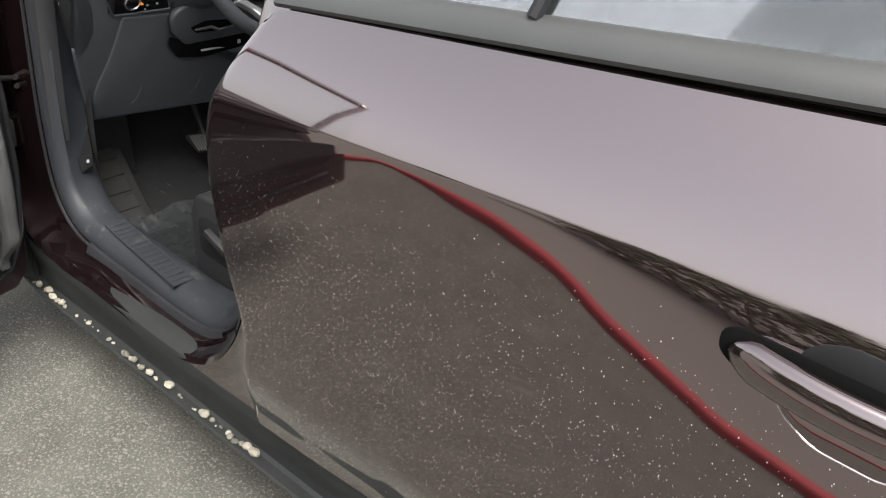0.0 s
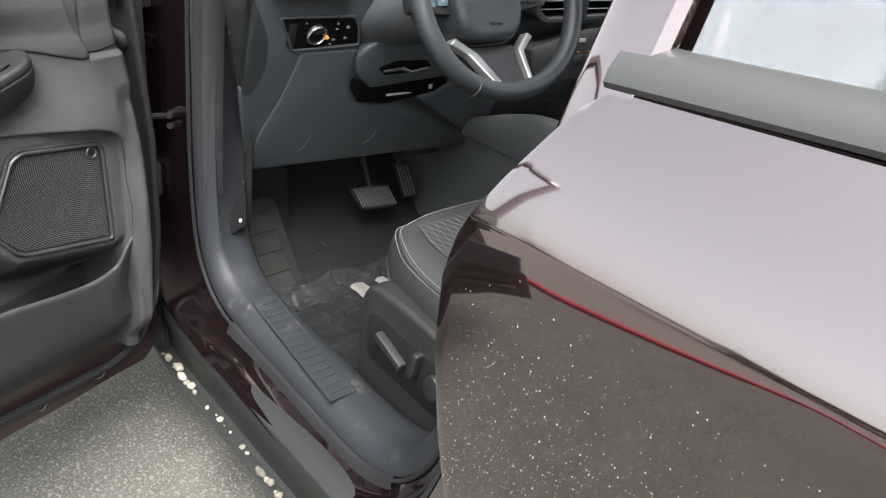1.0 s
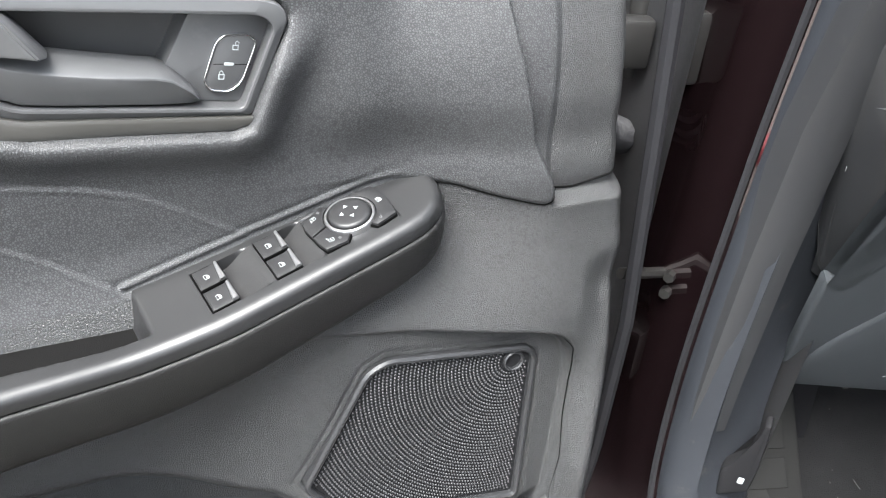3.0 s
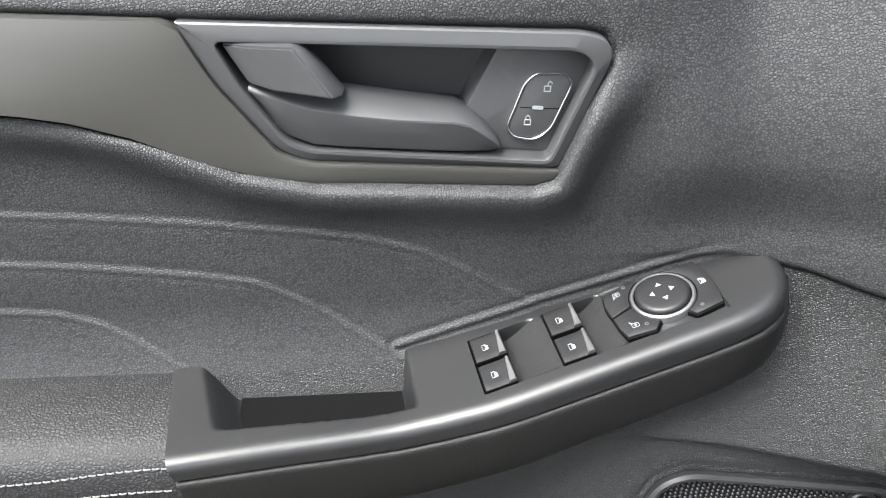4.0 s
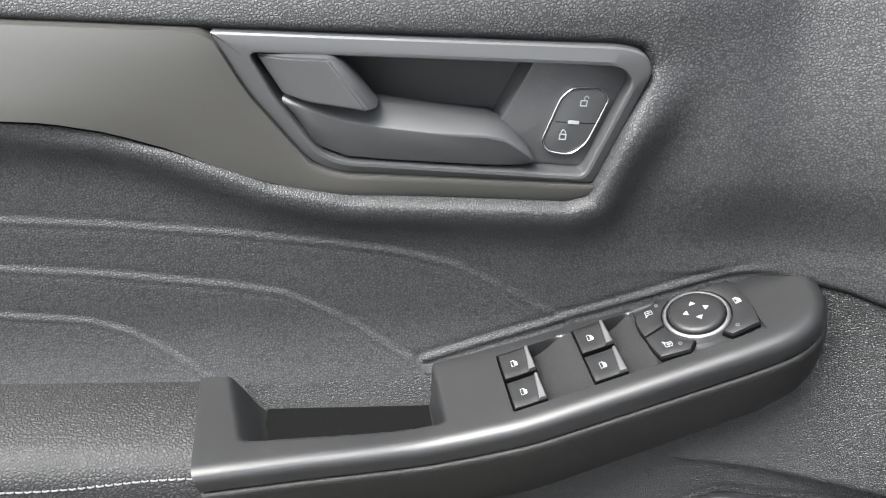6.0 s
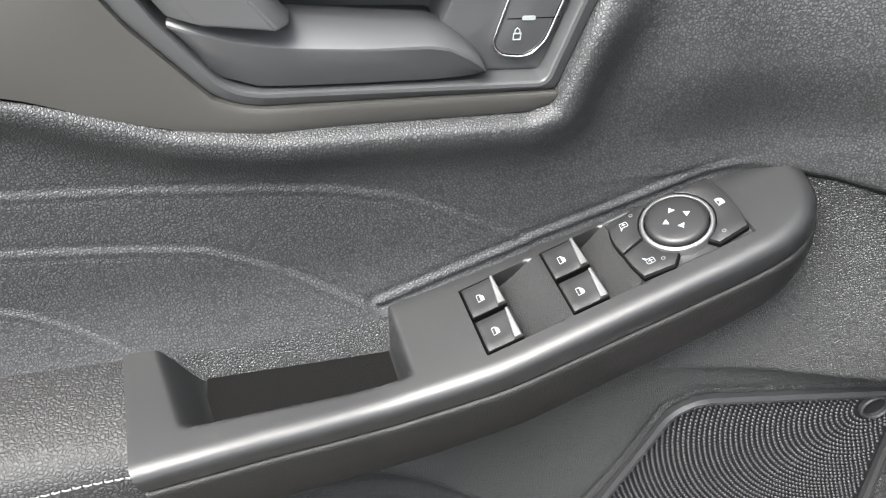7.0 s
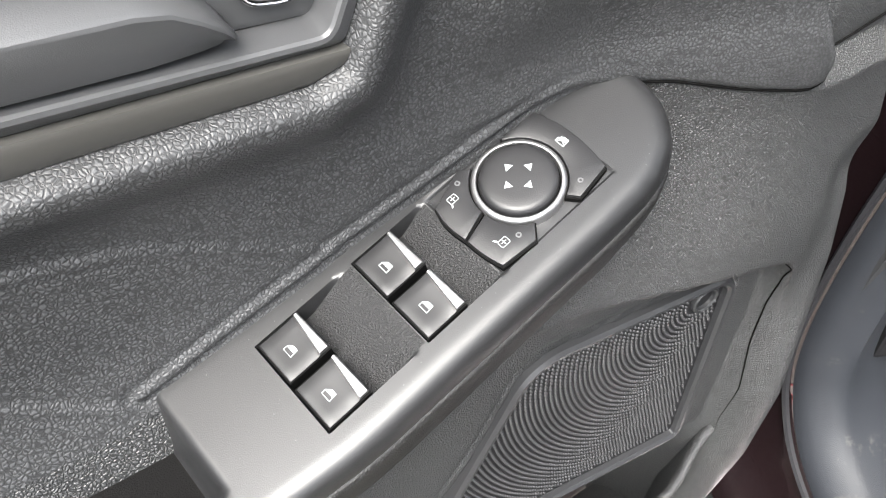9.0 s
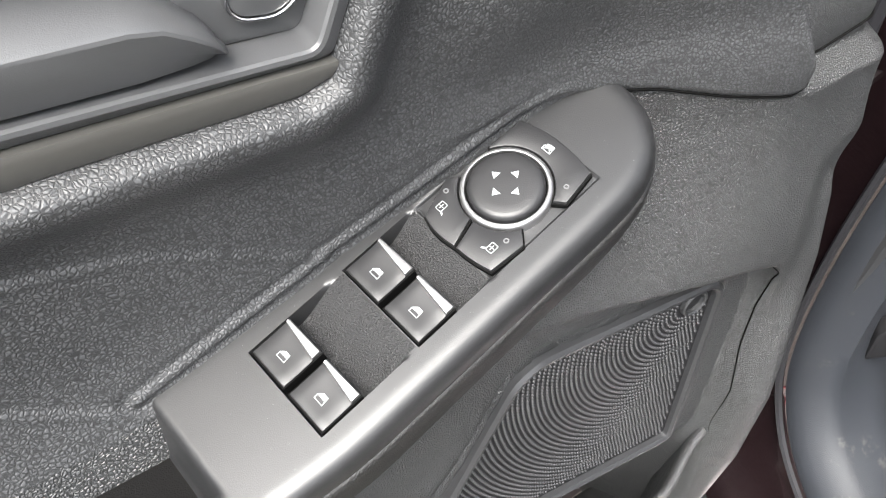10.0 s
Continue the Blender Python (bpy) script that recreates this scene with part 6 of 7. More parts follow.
    part("cubby_shade_plate", plate(mouth, -0.01, 0.0062, dash, 0.001), M_GAP, d, "flat black plate in place of the cubby's shaded mouth")
    part("cubby_item", box_bm(dash(1.40, 0.822, 0.0075), (0.075, 0.004, 0.005), 0.001), M_MARK_GREY, d, "pale strip in the cubby")
    part("cubby_item", box_bm(dash(1.475, 0.836, 0.0075), (0.010, 0.004, 0.012), 0.002), M_MARK_GREY, d, "pale clip in the cubby")
    shelf = rounded([(1.252, 0.925), (1.268, 0.882), (1.312, 0.843), (1.50, 0.862), (1.60, 0.872), (1.62, 0.91), (1.62, 1.03), (1.37, 1.03), (1.305, 0.972), (1.265, 0.945)], 0.012, 3)
    part("column_panel", plate(shelf, -0.04, 0.012, dash, 0.008, 3), M_DASH, d, "charcoal lower column panel")
    rec = rounded([(1.312, 0.898), (1.35, 0.914), (1.428, 0.912), (1.446, 0.893), (1.395, 0.882), (1.332, 0.880)], 0.006, 3)
    # raised black plate imitates the dark of a recess behind the lever
    part("tilt_recess_shade", plate(rec, 0.0, 0.0135, dash, 0.001), M_GAP, d)
    part("tilt_lever", tube([dash(1.325, 0.892, 0.016), dash(1.352, 0.898, 0.020), dash(1.368, 0.900, 0.020), dash(1.392, 0.889, 0.019), dash(1.436, 0.894, 0.016)], [0.0025, 0.004, 0.0045, 0.004, 0.003], 8), M_TRIM, d, "grey tilt lever")
    # steering column shroud, stalk and instrument screen
    sh = [[Vector((1.36 + rx * math.cos(a), y, z0 + rz * math.sin(a))) for a in np.linspace(0, 2 * math.pi, 25)[:-1]] for y, rx, rz, z0 in ((2.20, 0.060, 0.060, 1.07), (2.24, 0.072, 0.068, 1.055), (2.32, 0.11, 0.07, 1.03), (2.40, 0.15, 0.08, 1.0))]
    part("column_shroud", loft(sh), M_DASH, d, "charcoal steering column shroud")
    part("wiper_stalk", tube([(1.30, 2.25, 1.035), (1.275, 2.255, 1.045), (1.268, 2.255, 1.075), (1.255, 2.25, 1.12)], [0.010, 0.009, 0.008, 0.009], 8), M_GLOSS_BLACK, d, "black indicator stalk")
    part("stalk_socket", box_bm((1.285, 2.245, 1.045), (0.035, 0.012, 0.04), 0.004), M_TRIM, d)
    hood = [[Vector((x, y, z)) for x in np.linspace(1.20, 1.56, 5)] for y, z in ((2.36, 1.07), (2.33, 1.085), (2.33, 1.21), (2.30, 1.235), (2.40, 1.24))]
    part("screen_housing", grid_bm(hood), M_GLOSS_BLACK, d)
    sc = part("instrument_screen", box_bm((1.385, 2.327, 1.148), (0.30, 0.004, 0.115), 0.003), M_SCREEN, d, "lit blue instrument screen")
    part("red_line", box_bm((1.30, 2.324, 1.096), (0.12, 0.003, 0.003), 0), M_RED, sc)
    # centre vents and climate controls
    cv = lambda u, v, h: Vector((u, 2.27 - (u - 1.62) * 0.12 - h, v))
    so = rounded([(1.625, 1.10), (1.640, 1.01), (1.665, 0.995), (1.90, 1.005), (1.93, 1.03), (1.945, 1.10)], 0.01, 3)
    si = rounded([(1.637, 1.10), (1.650, 1.022), (1.672, 1.008), (1.885, 1.016), (1.91, 1.036), (1.925, 1.10)], 0.008, 3)
    vent = part("centre_vent", frame_bm(so, si, -0.05, 0.008, cv, 0.003, depth=-0.04), M_PLASTIC, d, "charcoal centre vent surround")
    part("vent_core", plate(inset_poly(si, -0.002), -0.05, -0.035, cv), M_GAP, vent)
    for z in (1.025, 1.043, 1.061, 1.079, 1.097):
        part("vane", box_bm((1.78, 2.262, z), (0.25, 0.02, 0.003), 0.001, Matrix.Rotation(radians(-6.8), 4, "Z")), M_CHROME_DARK, vent, "satin vane")
    part("vent_divider", box_bm((1.765, 2.245, 1.055), (0.028, 0.02, 0.10), 0.004), M_PLASTIC_DARK, vent)
    hv = rounded([(1.64, 0.94), (1.66, 0.865), (1.85, 0.862), (1.90, 0.89), (1.895, 0.985), (1.80, 0.98)], 0.008, 3)
    pan = part("climate_panel", plate(hv, -0.04, 0.004, cv, 0.003), M_PLASTIC, d, "charcoal climate control panel")
    for x in (1.70, 1.735, 1.77, 1.805):
        part("climate_button", plate(rounded([(x, 0.895), (x + 0.028, 0.896), (x + 0.028, 0.922), (x, 0.921)], 0.002, 2), 0.0, 0.007, cv, 0.001), M_BUTTON, pan)
        part("button_lamp", box_bm(cv(x + 0.014, 0.928, 0.005), (0.004, 0.003, 0.002), 0), M_MARK_ORANGE, pan, "amber lamp")
    part("climate_strip", box_bm(cv(1.74, 0.884, 0.005), (0.14, 0.004, 0.003), 0), M_CHROME, pan)
    part("hazard_button", box_bm(cv(1.79, 0.955, 0.006), (0.022, 0.004, 0.009), 0.001), M_MARK_GREY, pan, "dim lit button")
    kk = [(1.862 + r * math.cos(a), 0.905 + r * math.sin(a)) for r in (0.026,) for a in np.linspace(0, 2 * math.pi, 33)[:-1]]
    part("climate_knob", plate(inset_poly(kk, 0.004), 0.0, 0.0095, cv, 0.002), M_GLOSS_BLACK, pan)
    part("knob_ring", frame_bm(kk, inset_poly(kk, 0.005), 0.0, 0.0105, cv, 0.001), M_CHROME, pan, "chrome knob ring")
    return d


M_MARK_GREY = material("grey_printed_mark", (0.24, 0.25, 0.25), 0.5, vary=0.05)
M_RED = material("red_display_line", (0.6, 0.02, 0.03), 0.4, vary=0.05)


def build_steering_wheel():
    sw = thing("steering_wheel", "black leather steering wheel with satin chrome lower spokes", "steering wheel")
    tilt = radians(24)
    ctr = Vector((1.36, 2.105, 1.105))
    ey, ez = Vector((0, math.sin(tilt), math.cos(tilt))), Vector((0, -math.cos(tilt), math.sin(tilt)))
    at = lambda u, v, h: ctr + Vector((1, 0, 0)) * u + ey * v + ez * h
    rings = []
    for i in range(64):
        a = 2 * math.pi * i / 64
        dirn = Vector((1, 0, 0)) * math.cos(a) + ey * math.sin(a)
        c = ctr + dirn * (0.191 - 0.013 * max(0.0, -math.sin(a)) ** 4)
        thick = 1 + 0.12 * math.exp(-((math.degrees(a) - 30) / 18) ** 2) + 0.12 * math.exp(-((math.degrees(a) - 150) / 18) ** 2)
        rings.append([c + (dirn * math.cos(b) * 0.0172 + ez * math.sin(b) * 0.0190) * thick for b in np.linspace(0, 2 * math.pi, 15)[:-1]])
    bm = loft(rings + [rings[0]], caps=False)
    bmesh.ops.remove_doubles(bm, verts=bm.verts, dist=0.0002)
    rim = part("rim", bm, M_WHEEL, sw, "black leather-wrapped rim", angle=180)
    for a in (238, 302):
        q = radians(a)
        dirn = Vector((1, 0, 0)) * math.cos(q) + ey * math.sin(q)
        c = ctr + dirn * 0.191
        part("rim_seam", tube([c + (dirn * math.cos(b) * 0.0163 + ez * math.sin(b) * 0.0193) for b in np.linspace(0, 2 * math.pi, 17)], 0.0012, 5), M_SEAT_SIDE, rim, "grey seam")
    base_at = at
    at = lambda u, v, h: base_at(u, v, h - 0.058)
    hub = [(-0.085, 0.045), (-0.075, 0.062), (0.075, 0.062), (0.085, 0.045), (0.068, -0.052), (0.045, -0.078), (-0.045, -0.078), (-0.068, -0.052)]
    hub = rounded([(u * 1.12, v * 1.06) for u, v in hub], 0.02, 4)
    air = part("airbag_cover", plate(hub, -0.03, 0.034, at, 0.02, 5), M_WHEEL, sw, "smooth charcoal airbag cover")
    vat = lambda u, v, h: base_at(u, v, h - 0.045 * float(ease(np.array(v), -0.165, -0.085)))
    em = [(0.030 * math.cos(a), 0.022 + 0.0125 * math.sin(a)) for a in np.linspace(0, 2 * math.pi, 41)[:-1]]
    part("emblem", plate(inset_poly(em, 0.002), 0.02, 0.0365, at, 0.001), M_BLUE, air, "blue oval emblem")
    part("emblem_rim", frame_bm(em, inset_poly(em, 0.0022), 0.02, 0.037, at, 0.0006), M_CHROME, air, "chrome emblem rim")
    part("script_bars", box_bm(at(0, -0.052, 0.034), (0.03, 0.003, 0.006), 0.0005), M_SEAT_SIDE, air)
    part("centre_boss", plate(rounded([(-0.08, 0.05), (0.08, 0.05), (0.07, -0.09), (-0.07, -0.09)], 0.02, 3), -0.06, -0.005, at, 0.01), M_BUTTON, sw)
    for sg in (-1, 1):
        spoke = [(sg * 0.07, 0.045), (sg * 0.168, 0.030), (sg * 0.170, -0.020), (sg * 0.07, -0.030)]
        if sg < 0:
            spoke = spoke[::-1]
        part("spoke", plate(rounded(spoke, 0.008, 3), -0.015, 0.006, at, 0.004), M_BUTTON, sw)
        for k, (u, v) in enumerate(((0.098, 0.024), (0.128, 0.020), (0.100, -0.004), (0.130, -0.006))):
            bt = rounded([(sg * u - 0.013, v - 0.009), (sg * u + 0.013, v - 0.009), (sg * u + 0.013, v + 0.009), (sg * u - 0.013, v + 0.009)], 0.003, 2)
            bo = part("wheel_button", plate(bt, 0.0, 0.011, at, 0.002), M_BUTTON_BLUE if (sg < 0 and k > 1) else M_BUTTON, sw)
            part("button_mark", plate([(sg * u - 0.003, v - 0.0012), (sg * u + 0.003, v - 0.0012), (sg * u + 0.003, v + 0.0012), (sg * u - 0.003, v + 0.0012)], 0.010, 0.0114, at), M_MARK_GREY, bo)
        wd = 0.018 if sg < 0 else 0.009
        vee = [(sg * 0.105, -0.080), (sg * 0.070, -0.104), (sg * 0.044, -0.172), (sg * (0.044 - wd), -0.172), (sg * (0.066 - wd), -0.100), (sg * 0.092, -0.070)]
        if sg < 0:
            vee = vee[::-1]
        part("lower_spoke", plate(rounded(vee, 0.004, 3), -0.012, 0.008, vat, 0.004, 3), M_SATIN, sw, "satin grey lower spoke")
    part("spoke_bridge", plate(rounded([(-0.045, -0.180), (0.045, -0.180), (0.043, -0.170), (-0.043, -0.170)], 0.003, 2), -0.012, 0.008, vat, 0.003), M_SATIN, sw, "satin grey bridge")
    part("spoke_web", plate(rounded([(-0.034, -0.170), (0.034, -0.170), (0.060, -0.09), (-0.060, -0.09)], 0.003, 2), -0.03, -0.006, vat), M_BUTTON, sw)
    return sw


M_SATIN = material("satin_grey_metal", (0.3, 0.31, 0.315), 0.42, metal=0.85, vary=0.06, grain=0.05, grain_scale=2500)
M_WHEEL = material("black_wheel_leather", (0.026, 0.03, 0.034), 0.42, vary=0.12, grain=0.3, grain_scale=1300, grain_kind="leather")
M_BUTTON_BLUE = material("blue_grey_button", (0.06, 0.1, 0.12), 0.3, vary=0.1)


def seat_top(x, y):
    """Height of the cushion: raised side bolsters, a rounded front."""
    u = (x - 1.39) / 0.27
    z = 0.640 + 0.020 * float(ease(np.array(abs(u)), 0.55, 0.86)) - 0.012 * float(ease(np.array(abs(u)), 0.9, 1.0))
    return z + 0.012 * float(ease(np.array(y), 1.75, 2.05))


def build_seat():
    seat = thing("bucket_seat", "charcoal cloth driver seat with pale diamond stitching and twin seams", "car seat")
    # cushion: superellipse rings from the seam up over the rolled edge to the middle
    cx, cy, hx, hy = 1.390, 1.84, 0.287, 0.340

    def outline(k, n=96):
        pts = []
        for i in range(n):
            a = 2 * math.pi * i / n
            c, s_ = math.cos(a), math.sin(a)
            e = 2 / 3.2
            y = cy + hy * k * math.copysign(abs(s_) ** e, s_)
            x = cx + hx * k * math.copysign(abs(c) ** e, c)
            if s_ > 0:
                x = cx + (x - cx) * (1 - 0.05 * max(0, s_) ** 3)
            pts.append((x, y))
        return pts
    rings = []
    for k, dz in ((0.955, -0.125), (0.99, -0.10), (1.005, -0.070), (1.0, -0.040), (0.985, -0.018), (0.955, -0.004)):
        rings.append([Vector((x, y, seat_top(x, y) + dz)) for x, y in outline(k)])
    side = loft(rings, caps=False)
    part("cushion_side", side, M_SEAT_SIDE, seat, "charcoal vinyl cushion bolster", angle=180)
    rows = []
    for k in np.linspace(0.955, 0.0005, 40):
        ring = []
        for x, y in outline(k):
            z = seat_top(x, y) - 0.004 + 0.004 * (1 - k)
            for gy, x0, x1 in ((1.931, 1.19, 1.61), (1.735, 1.16, 1.62)):
                if x0 < x < x1:
                    z -= 0.011 * math.exp(-((y - gy + 0.118 * (x - 1.395)) / 0.008) ** 2) * min(1, (x - x0) / 0.03, (x1 - x) / 0.03)
            ring.append(Vector((x, y, z)))
        rows.append(ring)
    part("cushion_cloth", loft(rows, caps=False), M_CLOTH, seat, "charcoal woven cloth cushion top", angle=180)
    for k, dz in ((0.972, -0.0065), (0.945, 0.0015)):
        bm = bmesh.new()
        pts = [Vector((x, y, seat_top(x, y) + dz)) for x, y in outline(k, 420)]
        for i in range(0, 420):
            if pts[i].y > 1.66:
                d = (pts[(i + 1) % 420] - pts[i]) * 0.72
                join_bm(bm, tube([pts[i], pts[i] + d * 0.5 + Vector((0, 0, 0.0008)), pts[i] + d], 0.0007, 4))
        part("seam_stitching", bm, M_THREAD, seat, "pale grey seam stitching")
    pip = [Vector((x, y, seat_top(x, y) - 0.062)) for x, y in outline(1.008, 120)]
    part("piping", tube(pip + [pip[0]], 0.0016, 6), M_SEAT_SIDE, seat, "thin lower seam")
    # diamond quilting on the middle panel, with a paler knot at each crossing
    pitch, run = 0.0185, 0.026

    def quilted(u, y):
        groove = min(abs(y - g + 0.118 * (u - 1.395)) for g in (1.931, 1.735))
        return edge_l(y) < u < 2.80 - edge_l(y) and 1.60 < y < 2.135 - 2.2 * max(0.0, abs(u - 1.42) - 0.12) ** 2 and groove > 0.006
    for nm, mat, lab in (("diamond_stitching", M_THREAD_DULL, "dull diamond quilting thread"), ("stitch_knots", M_THREAD, "pale knots where the quilting threads cross")):
        vs, fs = [], []
        if nm == "stitch_knots":
            for m in range(22):
                for i in range(-14, 34):
                    u, y = 1.175 + (i + 0.5 * (m % 2)) * pitch, 2.135 - m * run
                    if quilted(u, y):
                        z, k = seat_top(u, y) + 0.0008, len(vs)
                        vs += [(u - 0.0010, y, z), (u, y + 0.0019, z), (u + 0.0010, y, z), (u, y - 0.0019, z), (u, y, z + 0.0006)]
                        fs += [(k + j, k + (j + 1) % 4, k + 4) for j in range(4)]
        else:
            for fam in (-1, 1):
                for i in range(-34, 54):
                    prev = None
                    for j in range(0, 82):
                        u, y = 1.175 + i * pitch + fam * j * 0.0065 * pitch / (2 * run), 2.135 - j * 0.0065
                        if not quilted(u, y):
                            prev = None
                            continue
                        q = Vector((u, y, seat_top(u, y) + 0.0004))
                        if prev is not None:
                            w, k = Vector((0.0004, 0, 0)), len(vs)
                            vs += [prev - w, prev + w, q + w, q - w, (prev + q) / 2 + Vector((0, 0, 0.0009))]
                            fs += [(k, k + 1, k + 4), (k + 1, k + 2, k + 4), (k + 2, k + 3, k + 4), (k + 3, k, k + 4)]
                        prev = q
        me = bpy.data.meshes.new(nm)
        me.from_pydata(vs, [], fs)
        me.materials.append(mat)
        ob = new(nm, me)
        ob.parent = seat
        tagged(ob, lab, kind="stuff")
    for sx in (0, 1):
        pts = []
        for y in np.linspace(2.125, 1.60, 34):
            x = edge_l(y) if not sx else 2.80 - edge_l(y)
            pts.append(Vector((x, y, seat_top(x, y) - 0.0015)))
        part("panel_seam", tube(pts, 0.0010, 6), M_PLASTIC_DARK, seat, "dark panel seam")
    # dark tube laid in each shallow groove in place of its shade
    for g, x0, x1 in ((1.931, 1.197, 1.604), (1.735, 1.165, 1.63)):
        pts = [Vector((x, g - 0.118 * (x - 1.395), seat_top(x, g - 0.118 * (x - 1.395)) - 0.0055 * min(1, (x - x0) / 0.03, (x1 - x) / 0.03) + 0.0005)) for x in np.linspace(x0, x1, 40)]
        part("groove_shade", tube(pts, 0.0022, 6), M_GAP, seat, "dark tube standing in for the groove's shade")
    # side shield with power controls
    sh = lambda u, v, h: Vector((1.088 - h + 0.012 * (v - 0.5), u, v))
    shield = rounded([(2.065, 0.36), (2.085, 0.555), (2.06, 0.605), (1.98, 0.610), (1.60, 0.575), (1.55, 0.36)], [0.01, 0.03, 0.03, 0.05, 0.02, 0.01], 5)
    part("side_shield", plate(shield, -0.03, 0.012, sh, 0.012, 4), M_SHIELD, seat, "charcoal plastic seat side shield")
    rec = rounded([(2.045, 0.455), (2.050, 0.545), (2.02, 0.560), (1.66, 0.535), (1.66, 0.44)], 0.02, 4)
    part("control_panel", plate(rec, 0.005, 0.0135, sh, 0.002), M_GRILLE, seat, "darker control panel")
    part("slide_switch", plate(rounded([(2.005, 0.535), (1.928, 0.507), (1.932, 0.490), (2.010, 0.517)], 0.004, 3), 0.005, 0.030, sh, 0.004), M_BUTTON, seat, "long cushion switch")
    part("recline_switch", plate(rounded([(1.903, 0.552), (1.886, 0.552), (1.893, 0.500), (1.912, 0.495)], 0.006, 3), 0.005, 0.030, sh, 0.004), M_BUTTON, seat, "upright backrest switch")
    dial = [(1.852 + 0.022 * math.cos(a), 0.505 + 0.026 * math.sin(a)) for a in np.linspace(0, 2 * math.pi, 33)[:-1]]
    part("lumbar_dial", plate(dial, 0.005, 0.024, sh, 0.004), M_BUTTON, seat, "round lumbar dial")
    part("seat_base", box_bm((1.37, 1.80, 0.42), (0.50, 0.50, 0.20), 0.02), M_PLASTIC_DARK, seat)
    back = [[Vector((cx + 0.25 * w * math.copysign(abs(math.cos(a)) ** 0.6, math.cos(a)), y + 0.06 * math.copysign(abs(math.sin(a)) ** 0.6, math.sin(a)), z)) for a in np.linspace(0, 2 * math.pi, 29)[:-1]]
            for y, z, w in ((1.52, 0.62, 0.95), (1.48, 0.75, 1.0), (1.42, 1.0, 1.0), (1.37, 1.2, 0.85), (1.35, 1.25, 0.7))]
    part("backrest", loft(back), M_CLOTH, seat, "charcoal cloth backrest")
    return seat


def edge_l(y):
    """Where the quilted panel meets the door-side bolster."""
    return lerp_table(y, [(1.60, 1.150), (1.849, 1.160), (1.951, 1.192), (2.057, 1.213), (2.13, 1.245)])


M_THREAD_DULL = material("dull_grey_thread", (0.088, 0.089, 0.089), 0.85, vary=0.25, vary_scale=30)


def build_console():
    c = thing("centre_console", "charcoal centre console with a chrome rotary gear selector", "console")
    top = [(2.60, 0.700), (2.50, 0.706), (2.421, 0.728), (2.337, 0.762), (2.248, 0.789), (2.18, 0.796), (2.12, 0.783), (2.09, 0.768), (2.07, 0.742), (2.056, 0.70), (2.052, 0.685)]
    rows = []
    for y in np.concatenate([np.linspace(2.60, 2.12, 22), np.linspace(2.11, 2.052, 12)]):
        t = lerp_table(-y, [(-a, b) for a, b in top])
        e = min(0.012, 0.3 * (t - 0.668))
        rows.append([Vector((x, y, z)) for x, z in ((1.670, 0.664), (1.660, 0.667), (1.655, 0.6685), (1.6515, 0.6715), (1.650, 0.677), (1.6495, (0.677 + t) / 2), (1.651, t - 1.2 * e), (1.6545, t - 0.5 * e), (1.660, t - 0.15 * e), (1.668, t), (1.685, t - 0.002), (1.700, t - 0.03))])
    part("side_wall", grid_bm(rows), M_CONSOLE, c, "charcoal padded knee-side wall", angle=60)
    tunnel = [[Vector((x + dx, y, z)) for y, dx in ((2.92, 0.075), (2.6, 0.055), (2.5, 0.030), (2.42, 0.010), (2.3, 0.0), (2.05, 0.0), (1.4, 0.0))] for x, z in ((1.640, 0.30), (1.650, 0.42), (1.655, 0.56), (1.656, 0.665), (1.664, 0.672))]
    part("tunnel_lining", grid_bm(tunnel), M_CONSOLE, c, "charcoal tunnel lining")
    wall_r = [[Vector((x, y, z)) for y, z in ((2.46, 0.72), (2.36, 0.765), (2.26, 0.785), (2.16, 0.78), (2.08, 0.74), (2.03, 0.70))] for x in (1.93, 1.945, 1.965)]
    for i, row in enumerate(wall_r):
        for p in row:
            p.z += (0, 0.012, -0.04)[i]
    part("far_wall", grid_bm(wall_r), M_CONSOLE, c, "charcoal far-side wall")
    part("tray", box_bm((1.81, 2.30, 0.645), (0.24, 0.40, 0.06), 0.01), M_PLASTIC_DARK, c, "dark storage tray")
    part("deck", plate(rounded([(1.675, 1.40), (1.96, 1.40), (1.955, 2.10), (1.685, 2.12)], 0.01, 3), 0.60, 0.715, lambda u, v, h: Vector((u, v, h)), 0.008), M_CONSOLE, c, "charcoal console deck")
    fr = rounded([(1.70, 1.72), (1.86, 1.72), (1.83, 2.09), (1.70, 2.105)], 0.012, 3)
    part("selector_frame", frame_bm(fr, inset_poly(fr, 0.007), 0.70, 0.721, lambda u, v, h: Vector((u, v, h)), 0.002), M_CHROME, c, "satin chrome selector frame")
    part("selector_plate", plate(inset_poly(fr, 0.006), 0.70, 0.718, lambda u, v, h: Vector((u, v, h))), M_GLOSS_BLACK, c, "gloss black selector plate")
    lat = lambda prof, n=40: loft([[Vector((1.768 + r * math.cos(a), 2.045 + r * math.sin(a), z)) for a in np.linspace(0, 2 * math.pi, n + 1)[:-1]] for r, z in prof])
    k = part("gear_selector", lat(((0.040, 0.716), (0.040, 0.722), (0.034, 0.728), (0.034, 0.735))), M_PLASTIC_DARK, c, "rotary gear selector")
    part("chrome_grip", lat(((0.035, 0.733), (0.0365, 0.737), (0.0365, 0.757), (0.034, 0.761), (0.030, 0.762))), M_CHROME, k, "knurled chrome grip")
    part("selector_cap", lat(((0.030, 0.758), (0.0295, 0.7615), (0.02, 0.762))), M_GLOSS_BLACK, k)
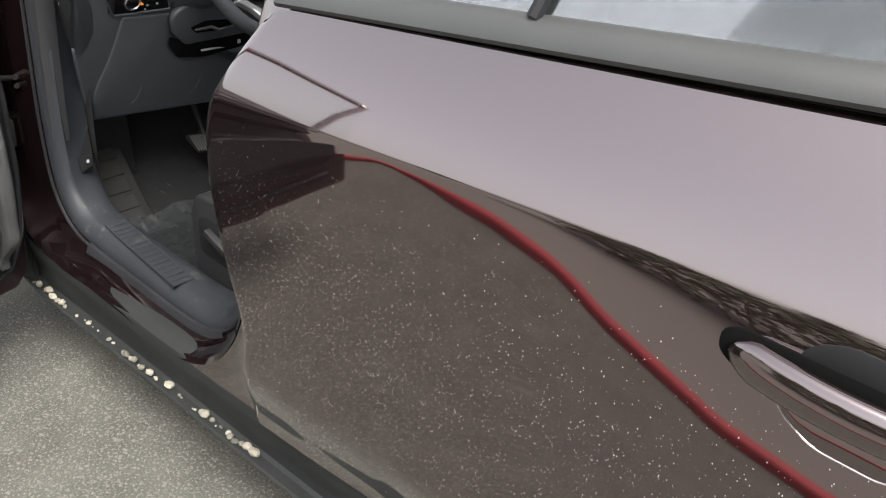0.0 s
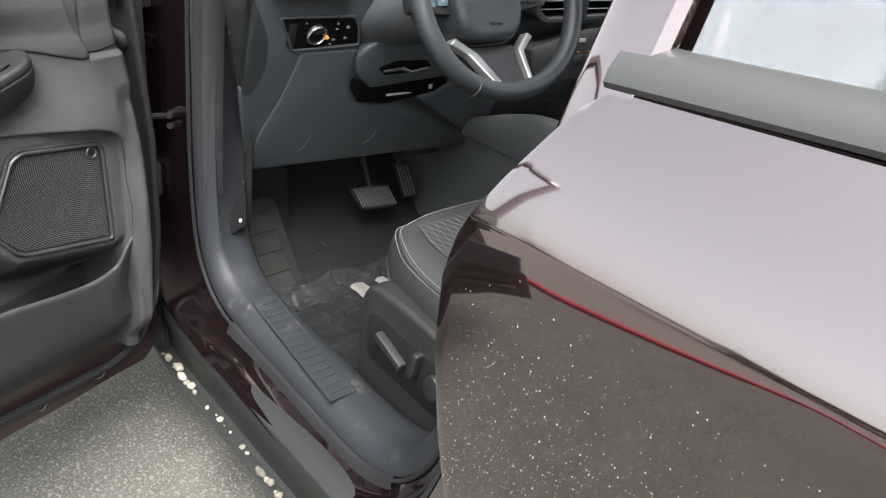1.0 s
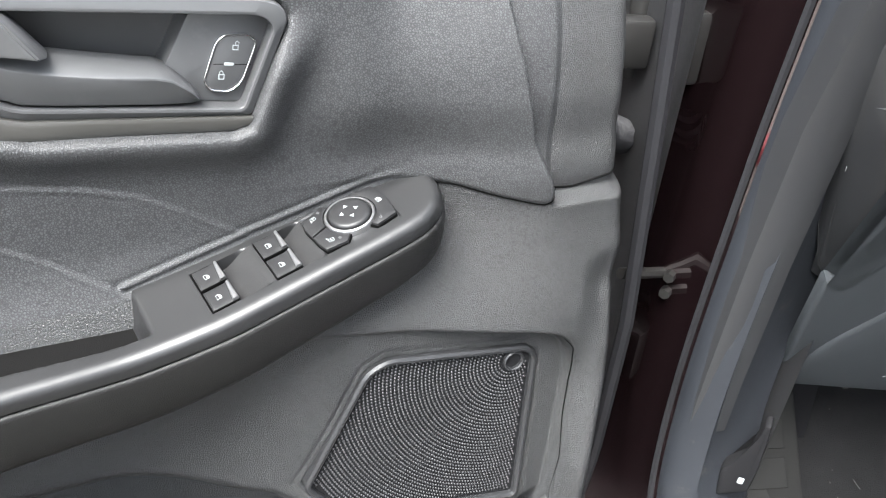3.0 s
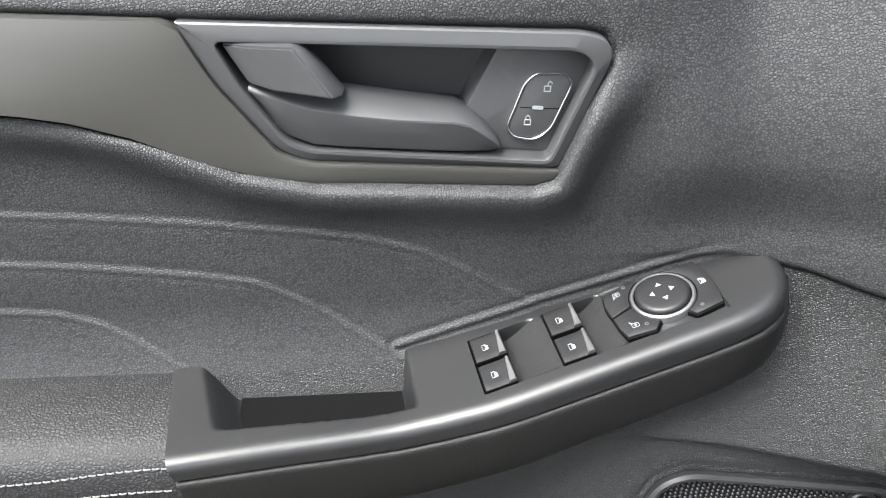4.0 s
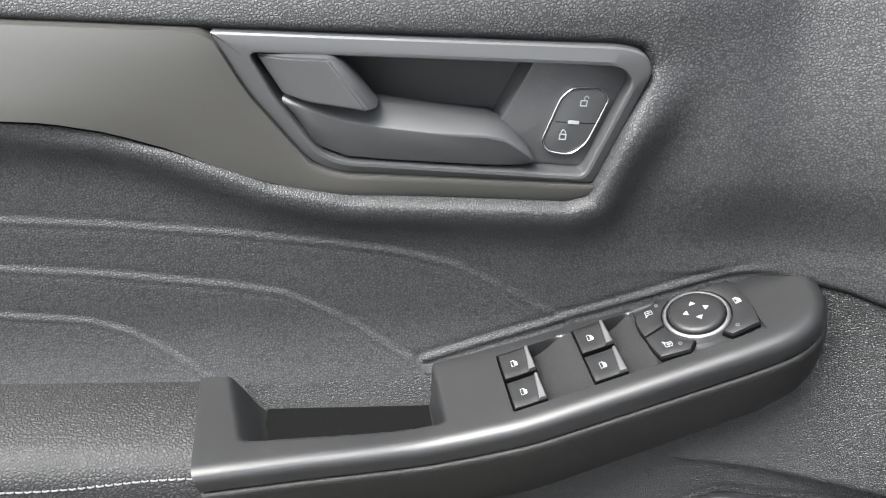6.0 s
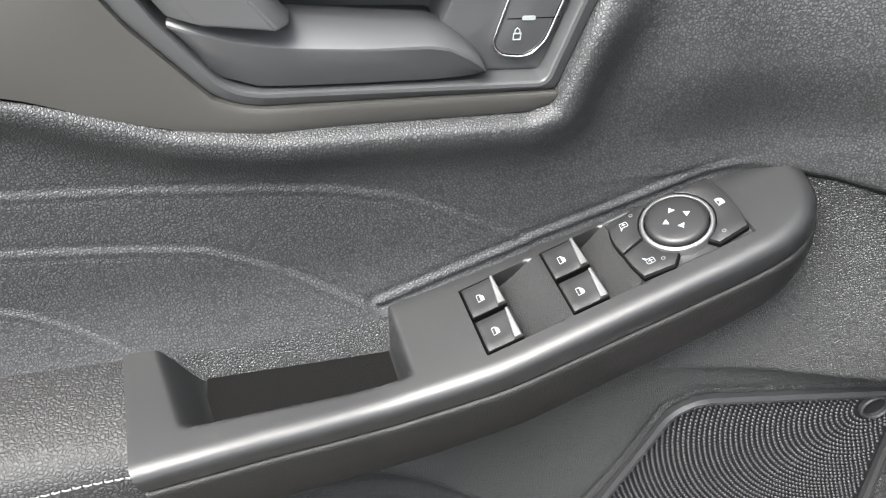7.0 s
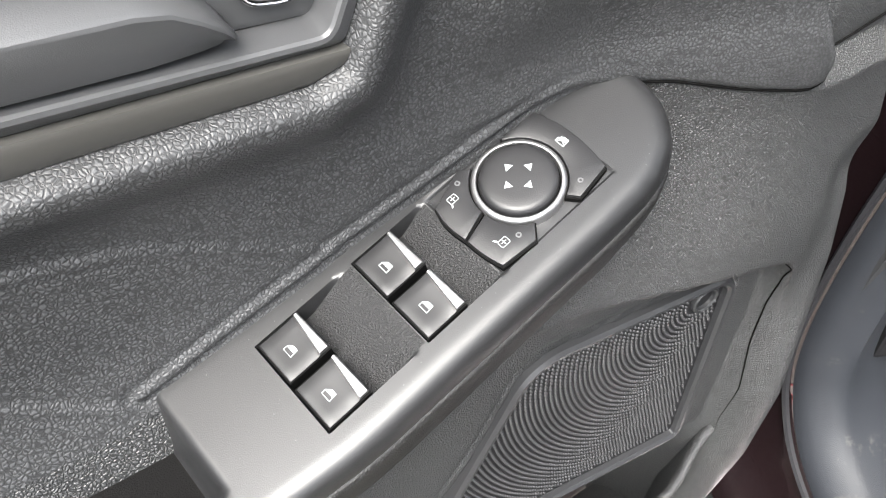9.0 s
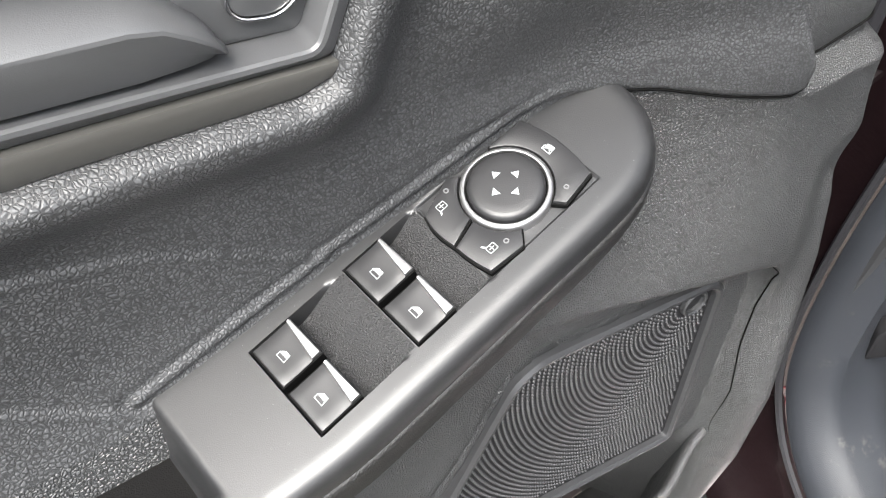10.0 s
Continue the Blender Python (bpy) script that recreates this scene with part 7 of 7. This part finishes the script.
    for a in (0.3, 1.5, 2.7, 3.9, 5.1):
        part("selector_mark", box_bm((1.768 + 0.018 * math.cos(a), 2.045 + 0.018 * math.sin(a), 0.7625), (0.006, 0.006, 0.0006), 0), M_MARK, k)
    cup = [(1.895 + 0.042 * math.cos(a), 1.93 + 0.05 * math.sin(a)) for a in np.linspace(0, 2 * math.pi, 33)[:-1]]
    part("cup_holder", frame_bm(cup, inset_poly(cup, 0.004), 0.70, 0.719, lambda u, v, h: Vector((u, v, h)), 0.001), M_GLOSS_BLACK, c)
    part("cup_floor", plate(inset_poly(cup, 0.003), 0.70, 0.7165, lambda u, v, h: Vector((u, v, h))), M_GAP, c)
    return c


def build_shell():
    """The rest of the car that shuts in the cabin: roof, far side, rear and bonnet."""
    sh = CAR
    roof = [[Vector((x, y, z - 0.05 * abs(x - 1.72) ** 2 * 2)) for x in np.linspace(1.08, 2.36, 9)] for y, z in ((1.95, 1.60), (1.7, 1.66), (1.2, 1.69), (0.6, 1.68), (0.0, 1.62), (-0.6, 1.48))]
    bm = grid_bm(roof)
    bmesh.ops.solidify(bm, geom=bm.faces[:], thickness=0.03)
    part("roof", bm, M_PAINT, sh)
    far = [[Vector((x, y, z)) for y in (-0.8, 0.5, 1.5, 2.5, 3.3)] for x, z in ((2.50, 0.2), (2.58, 0.4), (2.60, 0.8), (2.55, 1.1))]
    part("far_side", grid_bm(far), M_PAINT, sh)
    inner = [[Vector((x, y, z)) for y in (-0.8, 0.5, 1.5, 2.5, 2.9)] for x, z in ((2.42, 0.3), (2.44, 0.8), (2.46, 1.08), (2.54, 1.09))]
    part("far_trim", grid_bm(inner), M_DASH, sh, "charcoal far door trim")
    fl = [[Vector((x, y, 0.315)) for x in (1.66, 1.9, 2.45)] for y in (-0.8, 1.0, 2.5, 2.75)] + [[Vector((x, 2.92, 0.6)) for x in (1.66, 1.9, 2.45)], [Vector((x, 2.95, 1.1)) for x in (1.66, 1.9, 2.45)]]
    part("far_floor", grid_bm(fl), M_CARPET, sh, "black passenger carpet")
    rear = [[Vector((x, y, z)) for x in (0.95, 1.7, 2.5)] for y, z in ((-0.4, 0.3), (-0.5, 0.9), (-0.55, 1.2))]
    part("rear_seat_wall", grid_bm(rear), M_CLOTH, sh)
    hood = [[Vector((x, y, z - 0.06 * abs(x - 1.72) ** 2)) for x in np.linspace(0.93, 2.5, 7)] for y, z in ((2.95, 1.14), (3.2, 1.12), (3.7, 1.02), (4.0, 0.80), (4.02, 0.3))]
    part("bonnet", grid_bm(hood), M_PAINT, sh)
    wing = [[Vector((x, y, z)) for y in (2.76, 2.9, 3.2, 3.6, 4.0)] for x, z in ((0.92, 0.30), (0.88, 0.5), (0.83, 0.75), (0.82, 0.95), (0.93, 1.12))]
    part("front_wing", grid_bm(wing), M_PAINT, sh, "dark maroon front wing")
    for x0, x1, y0, y1 in ((1.02, 1.12, 2.78, 1.90), (2.46, 2.34, 2.78, 1.90)):
        part("screen_pillar", tube([(x0, y0, 1.12), ((x0 + x1) / 2, (y0 + y1) / 2 + 0.05, 1.42), (x1, y1, 1.60)], 0.035, 10), M_PAINT, sh)
    for x0, x1 in ((0.93, 1.08), (2.50, 2.36)):
        part("pillar", tube([(x0, 1.50, 1.15), ((x0 + x1) / 2, 1.45, 1.42), (x1, 1.42, 1.66)], 0.035, 10), M_MOULD, sh, "grey pillar trim")
    for y in (3.35, -0.55):
        for x in (1.02, 2.42):
            tyre = [[Vector((x + dx, y + r * math.cos(a), 0.34 + r * math.sin(a))) for a in np.linspace(0, 2 * math.pi, 41)[:-1]] for dx, r in ((-0.11, 0.23), (-0.115, 0.30), (-0.09, 0.335), (0.09, 0.335), (0.115, 0.30), (0.11, 0.23))]
            part("tyre", loft(tyre), M_RUBBER, sh, "black tyre")
    return sh


build_footwell()
build_dashboard()
build_steering_wheel()
build_seat()
build_console()
build_shell()
